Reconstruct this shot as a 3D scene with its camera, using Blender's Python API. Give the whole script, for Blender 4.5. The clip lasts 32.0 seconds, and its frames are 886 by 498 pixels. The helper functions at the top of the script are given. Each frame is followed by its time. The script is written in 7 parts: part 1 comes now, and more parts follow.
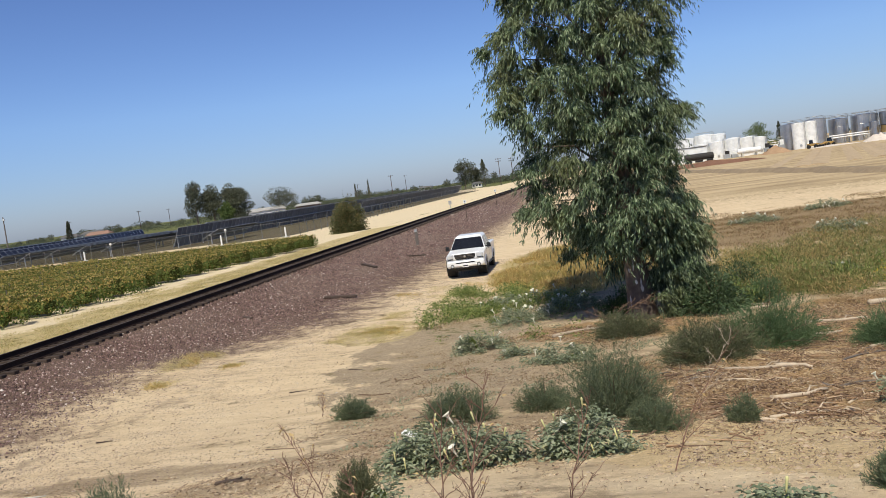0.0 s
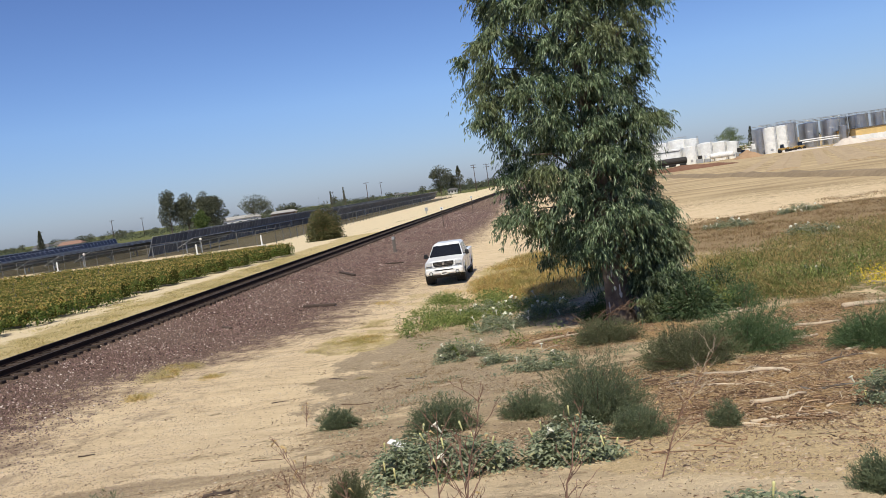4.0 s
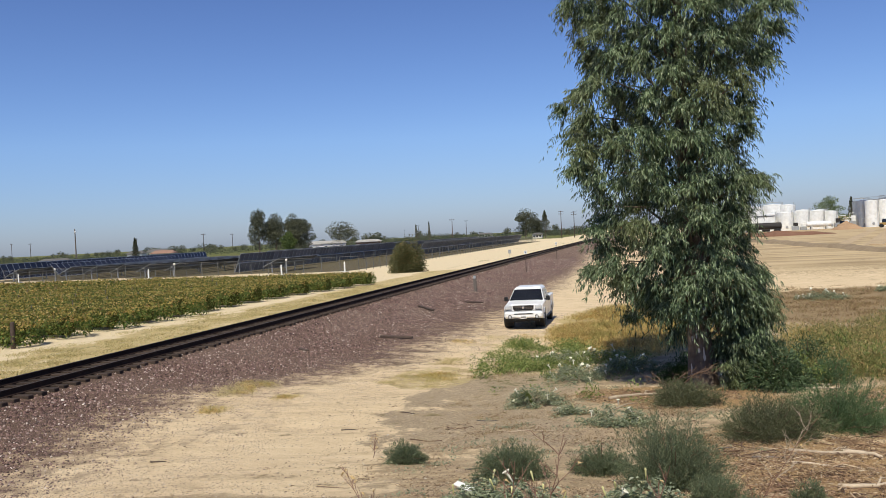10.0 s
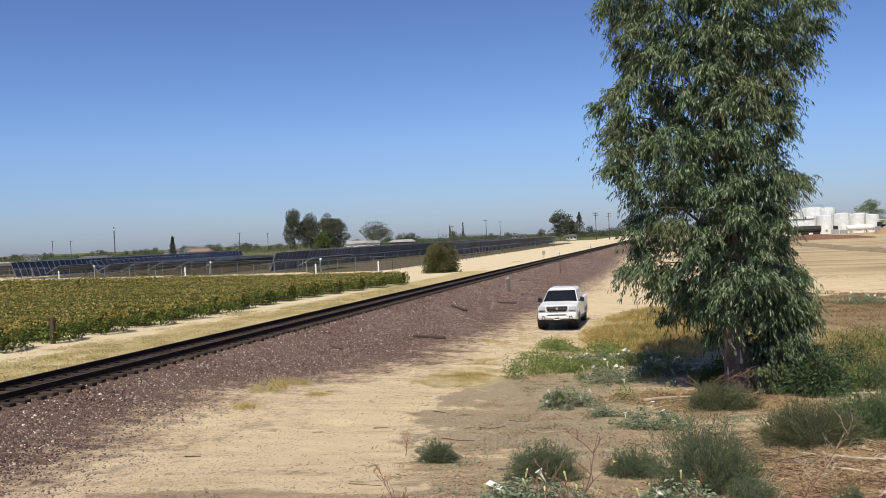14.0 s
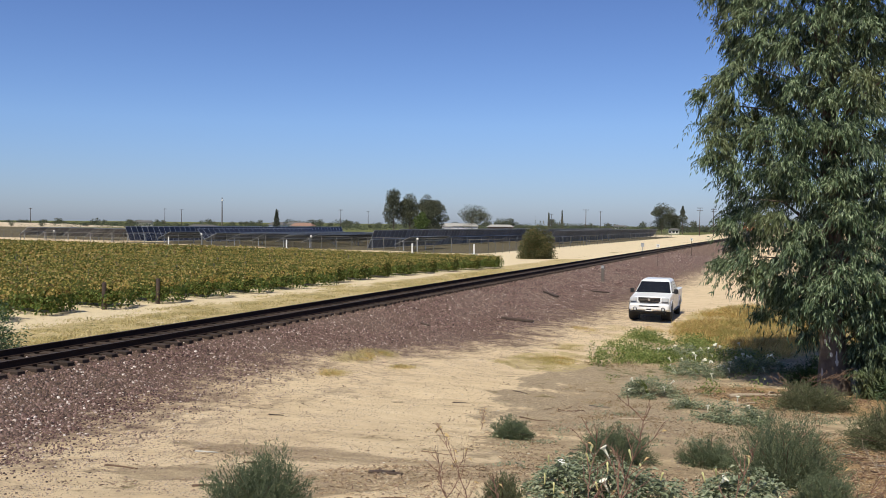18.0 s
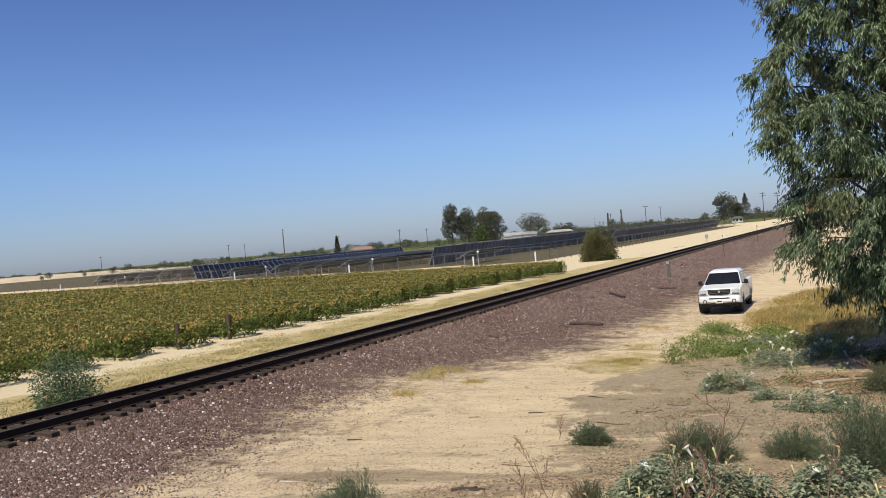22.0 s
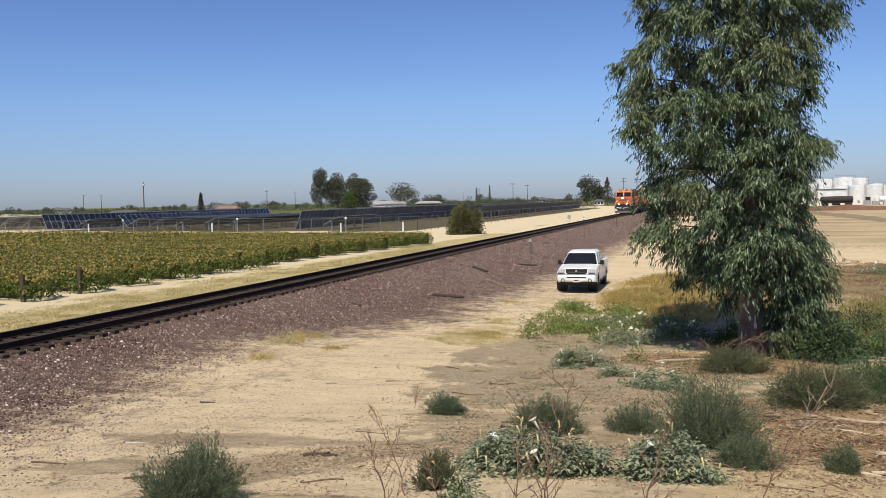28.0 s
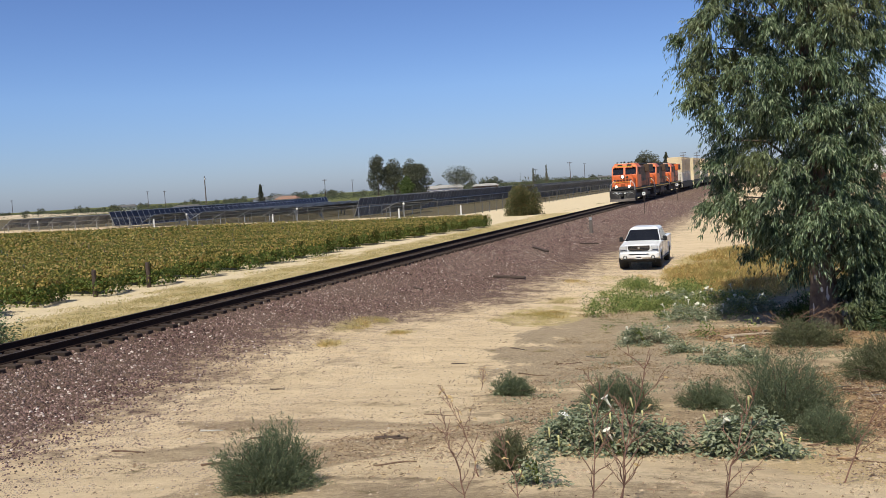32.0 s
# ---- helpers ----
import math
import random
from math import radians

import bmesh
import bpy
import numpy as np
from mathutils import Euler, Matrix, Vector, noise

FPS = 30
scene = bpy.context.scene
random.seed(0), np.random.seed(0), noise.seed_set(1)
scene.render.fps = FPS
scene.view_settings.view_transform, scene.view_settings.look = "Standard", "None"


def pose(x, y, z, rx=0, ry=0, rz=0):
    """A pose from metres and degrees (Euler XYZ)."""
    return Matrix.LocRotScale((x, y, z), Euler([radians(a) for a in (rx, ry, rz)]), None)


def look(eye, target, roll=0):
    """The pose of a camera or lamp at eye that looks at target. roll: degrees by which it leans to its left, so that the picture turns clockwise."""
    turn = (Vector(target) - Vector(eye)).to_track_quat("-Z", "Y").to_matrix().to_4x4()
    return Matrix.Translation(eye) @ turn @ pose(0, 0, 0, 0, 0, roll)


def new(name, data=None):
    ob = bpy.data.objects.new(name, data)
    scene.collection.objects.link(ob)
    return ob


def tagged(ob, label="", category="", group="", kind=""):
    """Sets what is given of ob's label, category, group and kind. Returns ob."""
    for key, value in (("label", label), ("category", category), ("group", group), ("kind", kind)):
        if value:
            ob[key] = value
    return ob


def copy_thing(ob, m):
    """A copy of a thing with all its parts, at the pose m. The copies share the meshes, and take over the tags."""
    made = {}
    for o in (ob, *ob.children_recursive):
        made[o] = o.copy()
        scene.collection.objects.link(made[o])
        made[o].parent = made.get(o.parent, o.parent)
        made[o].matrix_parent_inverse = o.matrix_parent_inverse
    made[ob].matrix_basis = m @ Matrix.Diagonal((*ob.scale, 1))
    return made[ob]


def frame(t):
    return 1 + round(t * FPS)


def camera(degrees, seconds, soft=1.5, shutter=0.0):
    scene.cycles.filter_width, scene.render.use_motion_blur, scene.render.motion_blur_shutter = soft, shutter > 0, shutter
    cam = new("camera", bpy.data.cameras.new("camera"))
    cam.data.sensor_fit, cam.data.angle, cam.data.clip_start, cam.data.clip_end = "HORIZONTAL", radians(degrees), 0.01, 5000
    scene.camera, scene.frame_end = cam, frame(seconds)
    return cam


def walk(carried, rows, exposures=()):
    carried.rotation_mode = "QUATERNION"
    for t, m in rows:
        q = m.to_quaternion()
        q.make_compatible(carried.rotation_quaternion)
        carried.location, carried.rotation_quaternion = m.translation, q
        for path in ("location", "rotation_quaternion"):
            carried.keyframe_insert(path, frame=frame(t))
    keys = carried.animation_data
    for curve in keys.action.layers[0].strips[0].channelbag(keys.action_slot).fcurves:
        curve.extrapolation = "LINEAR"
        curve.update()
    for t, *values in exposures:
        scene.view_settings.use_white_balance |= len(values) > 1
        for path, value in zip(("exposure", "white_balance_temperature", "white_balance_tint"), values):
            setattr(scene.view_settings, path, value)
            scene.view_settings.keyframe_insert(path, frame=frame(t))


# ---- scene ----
cam = camera(53.176, 32.0, soft=0.65)
PATH = [
    (0.0, pose(0.049, 0.075, 4.620, 85.771, 7.658, 9.458)),
    (0.5, pose(-0.043, 0.027, 4.656, 85.651, 5.158, 10.026)),
    (1.0, pose(-0.104, 0.056, 4.663, 85.774, 3.136, 10.393)),
    (1.5, pose(-0.110, 0.028, 4.674, 84.955, 2.682, 10.887)),
    (2.0, pose(-0.106, -0.003, 4.684, 85.218, 4.309, 9.501)),
    (2.5, pose(-0.101, -0.014, 4.701, 86.122, 5.546, 7.401)),
    (3.0, pose(-0.099, -0.008, 4.686, 86.329, 6.888, 7.189)),
    (3.5, pose(-0.062, -0.061, 4.700, 85.870, 7.508, 7.635)),
    (5.5, pose(-0.026, 0.076, 4.656, 86.385, 9.471, 7.802)),
    (6.0, pose(-0.069, 0.106, 4.625, 86.441, 8.418, 8.548)),
    (6.5, pose(-0.126, 0.025, 4.655, 85.988, 7.875, 12.071)),
    (7.0, pose(-0.161, -0.014, 4.662, 85.556, 5.644, 14.219)),
    (7.5, pose(-0.179, 0.033, 4.668, 85.498, 3.651, 15.161)),
    (8.0, pose(-0.158, 0.048, 4.680, 86.573, 3.443, 14.612)),
    (8.5, pose(-0.155, 0.025, 4.700, 87.514, 3.089, 13.040)),
    (9.0, pose(-0.147, 0.015, 4.703, 88.003, 2.974, 12.675)),
    (9.5, pose(-0.132, -0.012, 4.720, 88.587, 3.014, 12.888)),
    (10.0, pose(-0.144, 0.016, 4.711, 89.064, 2.901, 13.348)),
    (10.5, pose(-0.140, 0.025, 4.715, 89.209, 2.590, 13.528)),
    (11.0, pose(-0.154, 0.077, 4.693, 89.148, 2.210, 13.839)),
    (11.5, pose(-0.150, 0.025, 4.702, 88.706, 2.136, 14.610)),
    (12.0, pose(-0.153, -0.020, 4.698, 88.362, 2.292, 15.100)),
    (12.5, pose(-0.137, -0.030, 4.708, 88.038, 2.574, 15.344)),
    (13.0, pose(-0.155, 0.027, 4.693, 88.518, 2.717, 15.246)),
    (13.5, pose(-0.159, 0.053, 4.683, 89.231, 2.468, 15.476)),
    (15.5, pose(-0.161, 0.005, 4.639, 88.893, 2.621, 15.782)),
    (16.0, pose(-0.038, -0.025, 4.622, 87.319, -0.450, 20.746)),
    (16.5, pose(0.107, -0.003, 4.571, 86.869, -0.366, 19.389)),
    (17.0, pose(0.116, 0.024, 4.533, 87.321, -0.070, 18.902)),
    (17.5, pose(0.101, 0.041, 4.511, 87.546, -0.184, 20.969)),
    (18.0, pose(0.090, 0.016, 4.507, 88.345, -0.563, 21.919)),
    (18.5, pose(0.095, -0.037, 4.518, 87.982, -0.575, 22.726)),
    (19.0, pose(0.095, -0.068, 4.517, 88.080, -0.724, 22.391)),
    (19.5, pose(0.103, -0.088, 4.518, 88.324, -0.509, 22.714)),
    (20.0, pose(0.093, -0.097, 4.534, 88.644, 0.286, 24.189)),
    (20.5, pose(0.075, -0.040, 4.519, 88.746, 1.146, 25.248)),
    (21.0, pose(0.054, -0.000, 4.503, 88.243, 1.838, 26.932)),
    (21.5, pose(0.049, 0.006, 4.498, 89.056, 4.146, 27.029)),
    (22.0, pose(0.098, -0.007, 4.533, 89.338, 4.863, 25.733)),
    (22.5, pose(0.150, -0.000, 4.520, 88.064, 2.793, 26.774)),
    (23.0, pose(0.145, -0.014, 4.524, 87.366, 1.688, 28.154)),
    (23.5, pose(0.164, -0.050, 4.521, 87.004, 2.584, 29.832)),
    (24.0, pose(0.117, -0.015, 4.507, 87.054, 3.528, 31.002)),
    (24.5, pose(0.118, -0.016, 4.507, 86.734, 2.908, 28.121)),
    (25.0, pose(0.147, -0.044, 4.521, 86.119, 1.044, 21.420)),
    (25.5, pose(0.139, -0.009, 4.513, 86.107, 0.719, 19.190)),
    (27.5, pose(0.116, 0.003, 4.536, 87.043, 1.508, 16.958)),
    (28.0, pose(0.143, -0.038, 4.547, 86.835, 1.194, 17.286)),
    (28.5, pose(0.112, 0.003, 4.526, 86.345, 0.996, 18.191)),
    (29.0, pose(0.118, -0.007, 4.533, 86.258, 0.989, 18.717)),
    (29.5, pose(0.128, -0.029, 4.542, 86.493, 1.118, 18.828)),
    (30.0, pose(0.131, -0.029, 4.537, 86.869, 1.121, 19.181)),
    (30.5, pose(0.110, -0.006, 4.538, 87.191, 1.193, 19.514)),
    (31.0, pose(0.102, -0.002, 4.534, 87.066, 1.307, 20.189)),
    (31.5, pose(0.094, -0.015, 4.526, 86.401, 2.189, 20.440)),
    (32.0, pose(0.065, -0.003, 4.520, 85.892, 3.504, 20.936)),
]
walk(cam, PATH, [(0.0, -0.05), (6.1, -0.05), (6.5, -0.28), (7.1, -0.36), (7.6, -0.18), (8.1, -0.05), (32.0, -0.05)])

# ---- world, sun, exposure ----
SUN_TO = Vector((-0.03, -0.56, 0.82)).normalized()
world = bpy.data.worlds.new("sky")
scene.world = world
world.use_nodes = True
_n = world.node_tree.nodes
_sky = _n.new("ShaderNodeTexSky")
_sky.sky_type = "NISHITA"
_sky.sun_disc = False
_sky.sun_elevation = math.asin(SUN_TO.z)
_sky.sun_rotation = math.atan2(SUN_TO.x, SUN_TO.y)
_sky.air_density, _sky.dust_density, _sky.ozone_density = 1.0, 0.45, 8.0
_n["Background"].inputs["Strength"].default_value = 0.106
_tint = _n.new("ShaderNodeMix")
_tint.data_type, _tint.blend_type = "RGBA", "MULTIPLY"
_tint.inputs["Factor"].default_value = 1.0
_tint.inputs["B"].default_value = (0.985, 0.985, 1.19, 1)
# valley haze greys the lowest sky; an added warm tint overhead cuts blue fill
_co, _sep, _rmp = _n.new("ShaderNodeTexCoord"), _n.new("ShaderNodeSeparateXYZ"), _n.new("ShaderNodeValToRGB")
_el = _rmp.color_ramp.elements
for _k, (_p, _c) in enumerate(((0.0, (0.80, 0.845, 0.905)), (0.11, (0.97, 1.0, 0.995)), (0.30, (0.80, 0.80, 0.85)), (0.8, (0.80, 0.72, 0.66)))):
    _e = _el[_k] if _k < 2 else _el.new(_p)
    _e.position, _e.color = _p, (*_c, 1)
world.node_tree.links.new(_sky.outputs[0], _tint.inputs["A"])
_haze = _n.new("ShaderNodeMix")
_haze.data_type, _haze.blend_type = "RGBA", "MULTIPLY"
_haze.inputs["Factor"].default_value = 1.0
for _a, _b in ((_co.outputs["Generated"], _sep.inputs[0]), (_sep.outputs["Z"], _rmp.inputs["Fac"]), (_rmp.outputs["Color"], _haze.inputs["B"]), (_tint.outputs["Result"], _haze.inputs["A"])):
    world.node_tree.links.new(_a, _b)
world.node_tree.links.new(_haze.outputs["Result"], _n["Background"].inputs["Color"])
sun = new("sun", bpy.data.lights.new("sun", "SUN"))
sun.data.energy, sun.data.angle, sun.data.color = 5.0, radians(0.53), (0.985, 0.93, 0.775)
sun.matrix_world = look((0, 0, 60), Vector((0, 0, 60)) - SUN_TO)
scene.view_settings.exposure = -0.05


# ---- node helpers and materials ----
def base_mat(name, rough=0.8, metal=0.0, spec=0.3):
    m = bpy.data.materials.new(name)
    m.use_nodes = True
    b = m.node_tree.nodes["Principled BSDF"]
    b.inputs["Roughness"].default_value, b.inputs["Metallic"].default_value = rough, metal
    b.inputs["Specular IOR Level"].default_value = spec
    return m, m.node_tree, b


def nd(nt, kind, **values):
    n = nt.nodes.new(kind)
    for k, v in values.items():
        n.inputs[k].default_value = v
    return n


def noise_tex(nt, scale, detail=4.0, rough=0.6, coord="Object"):
    c = nt.nodes.new("ShaderNodeTexCoord")
    t = nd(nt, "ShaderNodeTexNoise", Scale=scale, Detail=detail, Roughness=rough)
    nt.links.new(c.outputs[coord], t.inputs["Vector"])
    return t.outputs["Fac"]


def ramp(nt, fac, stops):
    r = nt.nodes.new("ShaderNodeValToRGB")
    e = r.color_ramp.elements
    while len(e) < len(stops):
        e.new(0.5)
    for el, (p, c) in zip(e, stops):
        el.position, el.color = p, (*c, 1)
    nt.links.new(fac, r.inputs["Fac"])
    return r.outputs["Color"]


def mixc(nt, fac, a, b, mode="MIX"):
    m = nt.nodes.new("ShaderNodeMix")
    m.data_type, m.blend_type = "RGBA", mode
    for sock, val in ((m.inputs["Factor"], fac), (m.inputs["A"], a), (m.inputs["B"], b)):
        if isinstance(val, (int, float)):
            sock.default_value = val
        elif isinstance(val, tuple):
            sock.default_value = (*val, 1)
        else:
            nt.links.new(val, sock)
    return m.outputs["Result"]


def bump(nt, bsdf, height, strength, distance=0.02):
    b = nd(nt, "ShaderNodeBump", Strength=strength, Distance=distance)
    nt.links.new(height, b.inputs["Height"])
    nt.links.new(b.outputs["Normal"], bsdf.inputs["Normal"])


def surf(name, c1, c2, fine=20.0, coarse=1.5, rough=0.8, metal=0.0, bumps=0.3, vary=0.0, spec=0.3, dirt=None, dirt_amount=0.0):
    """Two-scale mottled surface; vary: change from object to object."""
    m, nt, b = base_mat(name, rough, metal, spec)
    f, c = noise_tex(nt, fine), noise_tex(nt, coarse, 3.0)
    col = ramp(nt, f, [(0.3, c1), (0.7, c2)])
    mean = tuple((p + q) / 2 for p, q in zip(c1, c2))
    col = mixc(nt, 0.45, col, ramp(nt, c, [(0.35, tuple(0.75 * v for v in mean)), (0.65, tuple(min(1.0, 1.2 * v) for v in mean))]))
    if dirt:
        d = noise_tex(nt, coarse * 2.3, 6.0, 0.7)
        mask = nd(nt, "ShaderNodeMapRange", **{"From Min": 0.5, "From Max": 0.75, "To Max": dirt_amount})
        nt.links.new(d, mask.inputs["Value"])
        col = mixc(nt, mask.outputs["Result"], col, dirt)
    if vary:
        o = nt.nodes.new("ShaderNodeObjectInfo")
        hsv = nt.nodes.new("ShaderNodeHueSaturation")
        r = nd(nt, "ShaderNodeMapRange", **{"To Min": 1 - vary, "To Max": 1 + vary})
        nt.links.new(o.outputs["Random"], r.inputs["Value"])
        nt.links.new(r.outputs["Result"], hsv.inputs["Value"])
        nt.links.new(col, hsv.inputs["Color"])
        col = hsv.outputs["Color"]
    nt.links.new(col, b.inputs["Base Color"])
    if bumps:
        bump(nt, b, f, bumps)
    return m


def leaf_mat(name, stops, rough=0.55, through_light=0.25, patch=None, patch_scale=0.5, spec=0.25):
    """Leaves: a colour for each leaf, drifting in patches over the plant, with light that passes through."""
    m, nt, b = base_mat(name, rough, 0.0, spec)
    g = nt.nodes.new("ShaderNodeNewGeometry")
    col = ramp(nt, g.outputs["Random Per Island"], stops)
    if patch:
        n = noise_tex(nt, patch_scale, 3.0, 0.6)
        mr = nd(nt, "ShaderNodeMapRange", **{"From Min": 0.5, "From Max": 0.68, "To Max": 0.75})
        nt.links.new(n, mr.inputs["Value"])
        col = mixc(nt, mr.outputs["Result"], col, patch)
    nt.links.new(col, b.inputs["Base Color"])
    if through_light:
        tr = nt.nodes.new("ShaderNodeBsdfTranslucent")
        nt.links.new(col, tr.inputs["Color"])
        mx = nt.nodes.new("ShaderNodeMixShader")
        mx.inputs["Fac"].default_value = through_light
        out = nt.nodes["Material Output"]
        nt.links.new(b.outputs[0], mx.inputs[1])
        nt.links.new(tr.outputs[0], mx.inputs[2])
        nt.links.new(mx.outputs[0], out.inputs["Surface"])
    return m


def island_mat(name, stops, rough=0.85, metal=0.0, spec=0.3):
    m, nt, b = base_mat(name, rough, metal, spec)
    g = nt.nodes.new("ShaderNodeNewGeometry")
    col = ramp(nt, g.outputs["Random Per Island"], stops)
    n = noise_tex(nt, 40.0, 2.0)
    col = mixc(nt, 0.3, col, ramp(nt, n, [(0.3, (0.09, 0.065, 0.055)), (0.7, (0.38, 0.30, 0.265))]))
    nt.links.new(col, b.inputs["Base Color"])
    return m


def glow_mat(name, colour, strength):
    m, nt, b = base_mat(name, 0.3)
    b.inputs["Base Color"].default_value = (*colour, 1)
    b.inputs["Emission Color"].default_value = (*colour, 1)
    b.inputs["Emission Strength"].default_value = strength
    return m


def ground_mat():
    m, nt, b = base_mat("earth", 0.95, 0.0, 0.15)

    def attr(n):
        a = nt.nodes.new("ShaderNodeAttribute")
        a.attribute_name = n
        return a.outputs["Fac"]

    def streaks(scale, stretch):
        c = nt.nodes.new("ShaderNodeTexCoord")
        mp = nd(nt, "ShaderNodeMapping", Scale=stretch, Rotation=(0, 0, 0.12))
        t = nd(nt, "ShaderNodeTexNoise", Scale=scale, Detail=7.0, Roughness=0.68, Distortion=0.4)
        nt.links.new(c.outputs["Object"], mp.inputs["Vector"])
        nt.links.new(mp.outputs["Vector"], t.inputs["Vector"])
        return t.outputs["Fac"]

    def soft(a, n, lo, hi):
        s = nt.nodes.new("ShaderNodeMath")
        s.operation = "MULTIPLY_ADD"
        nt.links.new(n, s.inputs[0])
        s.inputs[1].default_value = 1.2
        nt.links.new(a, s.inputs[2])
        s3 = nt.nodes.new("ShaderNodeMath")
        s3.operation = "MULTIPLY_ADD"
        nt.links.new(fine, s3.inputs[0])
        s3.inputs[1].default_value = 0.5
        nt.links.new(s.outputs[0], s3.inputs[2])
        s = s3
        r = nd(nt, "ShaderNodeMapRange", **{"From Min": lo, "From Max": hi})
        nt.links.new(s.outputs[0], r.inputs["Value"])
        return r.outputs["Result"]

    fine, mid, big, grit = noise_tex(nt, 14.0, 8.0, 0.7), noise_tex(nt, 2.3, 6.0, 0.65), noise_tex(nt, 0.35, 4.0), noise_tex(nt, 60.0, 4.0, 0.7)
    streak, rut = streaks(1.1, (0.45, 1.5, 1)), streaks(5.0, (0.7, 1.3, 1))
    sand = ramp(nt, fine, [(0.22, (0.44, 0.325, 0.22)), (0.42, (0.635, 0.498, 0.355)), (0.62, (0.72, 0.582, 0.425)), (0.8, (0.82, 0.69, 0.52))])
    sand = mixc(nt, 0.45, sand, ramp(nt, streak, [(0.34, (0.33, 0.24, 0.163)), (0.45, (0.62, 0.485, 0.34)), (0.56, (0.71, 0.57, 0.415)), (0.68, (0.82, 0.685, 0.515))]))
    crumbs = noise_tex(nt, 19.0, 9.0, 0.82)
    soil = ramp(nt, crumbs, [(0.30, (0.085, 0.062, 0.043)), (0.42, (0.30, 0.228, 0.160)), (0.54, (0.47, 0.368, 0.26)), (0.70, (0.76, 0.62, 0.455))])
    soil = mixc(nt, 0.42, soil, ramp(nt, streak, [(0.36, (0.16, 0.12, 0.085)), (0.49, (0.36, 0.275, 0.195)), (0.62, (0.64, 0.51, 0.365))]))
    stones = ramp(nt, grit, [(0.3, (0.030, 0.019, 0.017)), (0.46, (0.100, 0.065, 0.056)), (0.6, (0.23, 0.160, 0.134)), (0.76, (0.50, 0.40, 0.33))])
    straw = ramp(nt, fine, [(0.25, (0.31, 0.24, 0.12)), (0.5, (0.48, 0.385, 0.215)), (0.8, (0.62, 0.51, 0.33))])
    green = ramp(nt, fine, [(0.25, (0.06, 0.07, 0.025)), (0.6, (0.15, 0.16, 0.06)), (0.8, (0.24, 0.22, 0.09))])
    scrub = ramp(nt, mid, [(0.3, (0.20, 0.145, 0.09)), (0.7, (0.36, 0.265, 0.165))])
    # dark solar-field earth, with the shade under the panels put into the colour
    dark_ground = ramp(nt, mid, [(0.3, (0.060, 0.052, 0.034)), (0.55, (0.125, 0.105, 0.068)), (0.75, (0.22, 0.18, 0.115))])
    field = ramp(nt, streaks(0.16, (0.35, 1.6, 1)), [(0.36, (0.31, 0.232, 0.148)), (0.48, (0.43, 0.332, 0.22)), (0.64, (0.56, 0.44, 0.298))])
    chips = ramp(nt, noise_tex(nt, 26.0, 6.0, 0.8), [(0.3, (0.075, 0.043, 0.024)), (0.44, (0.24, 0.15, 0.083)), (0.56, (0.43, 0.30, 0.175)), (0.70, (0.68, 0.52, 0.34))])
    clods = ramp(nt, crumbs, [(0.28, (0.25, 0.165, 0.095)), (0.42, (0.52, 0.39, 0.245)), (0.58, (0.67, 0.52, 0.335)), (0.75, (0.82, 0.67, 0.47))])
    gravelly = ramp(nt, crumbs, [(0.32, (0.095, 0.073, 0.056)), (0.43, (0.265, 0.206, 0.153)), (0.54, (0.42, 0.335, 0.248)), (0.68, (0.74, 0.62, 0.47))])
    pale = ramp(nt, fine, [(0.25, (0.52, 0.425, 0.30)), (0.5, (0.68, 0.57, 0.425)), (0.8, (0.76, 0.655, 0.50))])
    col = sand
    for layer, name in ((pale, "pale"), (field, "field"), (soil, "soil"), (clods, "clods"), (gravelly, "gravelly"), (chips, "chips"), (straw, "straw"), (scrub, "scrub"), (dark_ground, "dark_ground"), (green, "green"), (stones, "stones")):
        lo, hi = (0.98, 1.40) if name == "stones" else (1.08, 1.22)
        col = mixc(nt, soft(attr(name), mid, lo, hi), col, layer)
    col = mixc(nt, 1.0, col, (1.0, 0.98, 0.875), "MULTIPLY")
    nt.links.new(col, b.inputs["Base Color"])
    s = nt.nodes.new("ShaderNodeMath")
    s.operation = "ADD"
    nt.links.new(fine, s.inputs[0])
    nt.links.new(grit, s.inputs[1])
    s2 = nt.nodes.new("ShaderNodeMath")
    s2.operation = "MULTIPLY_ADD"
    nt.links.new(rut, s2.inputs[0])
    s2.inputs[1].default_value = 2.2
    nt.links.new(s.outputs[0], s2.inputs[2])
    bump(nt, b, s2.outputs[0], 0.65, 0.045)
    return m


def ballast_mat(stops):
    """Crushed stone: a shade for each stone, under drifts of pale dust and darker oily patches."""
    m, nt, b = base_mat("ballast_stone", 0.85, 0.0, 0.25)
    g = nt.nodes.new("ShaderNodeNewGeometry")
    col = ramp(nt, g.outputs["Random Per Island"], stops)
    dust = nd(nt, "ShaderNodeMapRange", **{"From Min": 0.42, "From Max": 0.68, "To Max": 0.55})
    nt.links.new(noise_tex(nt, 0.28, 5.0, 0.65), dust.inputs["Value"])
    col = mixc(nt, dust.outputs["Result"], col, mixc(nt, 0.55, col, (0.27, 0.215, 0.175)))
    oil = nd(nt, "ShaderNodeMapRange", **{"From Min": 0.56, "From Max": 0.70, "To Max": 0.45})
    nt.links.new(noise_tex(nt, 0.9, 4.0, 0.6), oil.inputs["Value"])
    col = mixc(nt, oil.outputs["Result"], col, mixc(nt, 1.0, col, (0.55, 0.52, 0.50), "MULTIPLY"))
    nt.links.new(col, b.inputs["Base Color"])
    return m


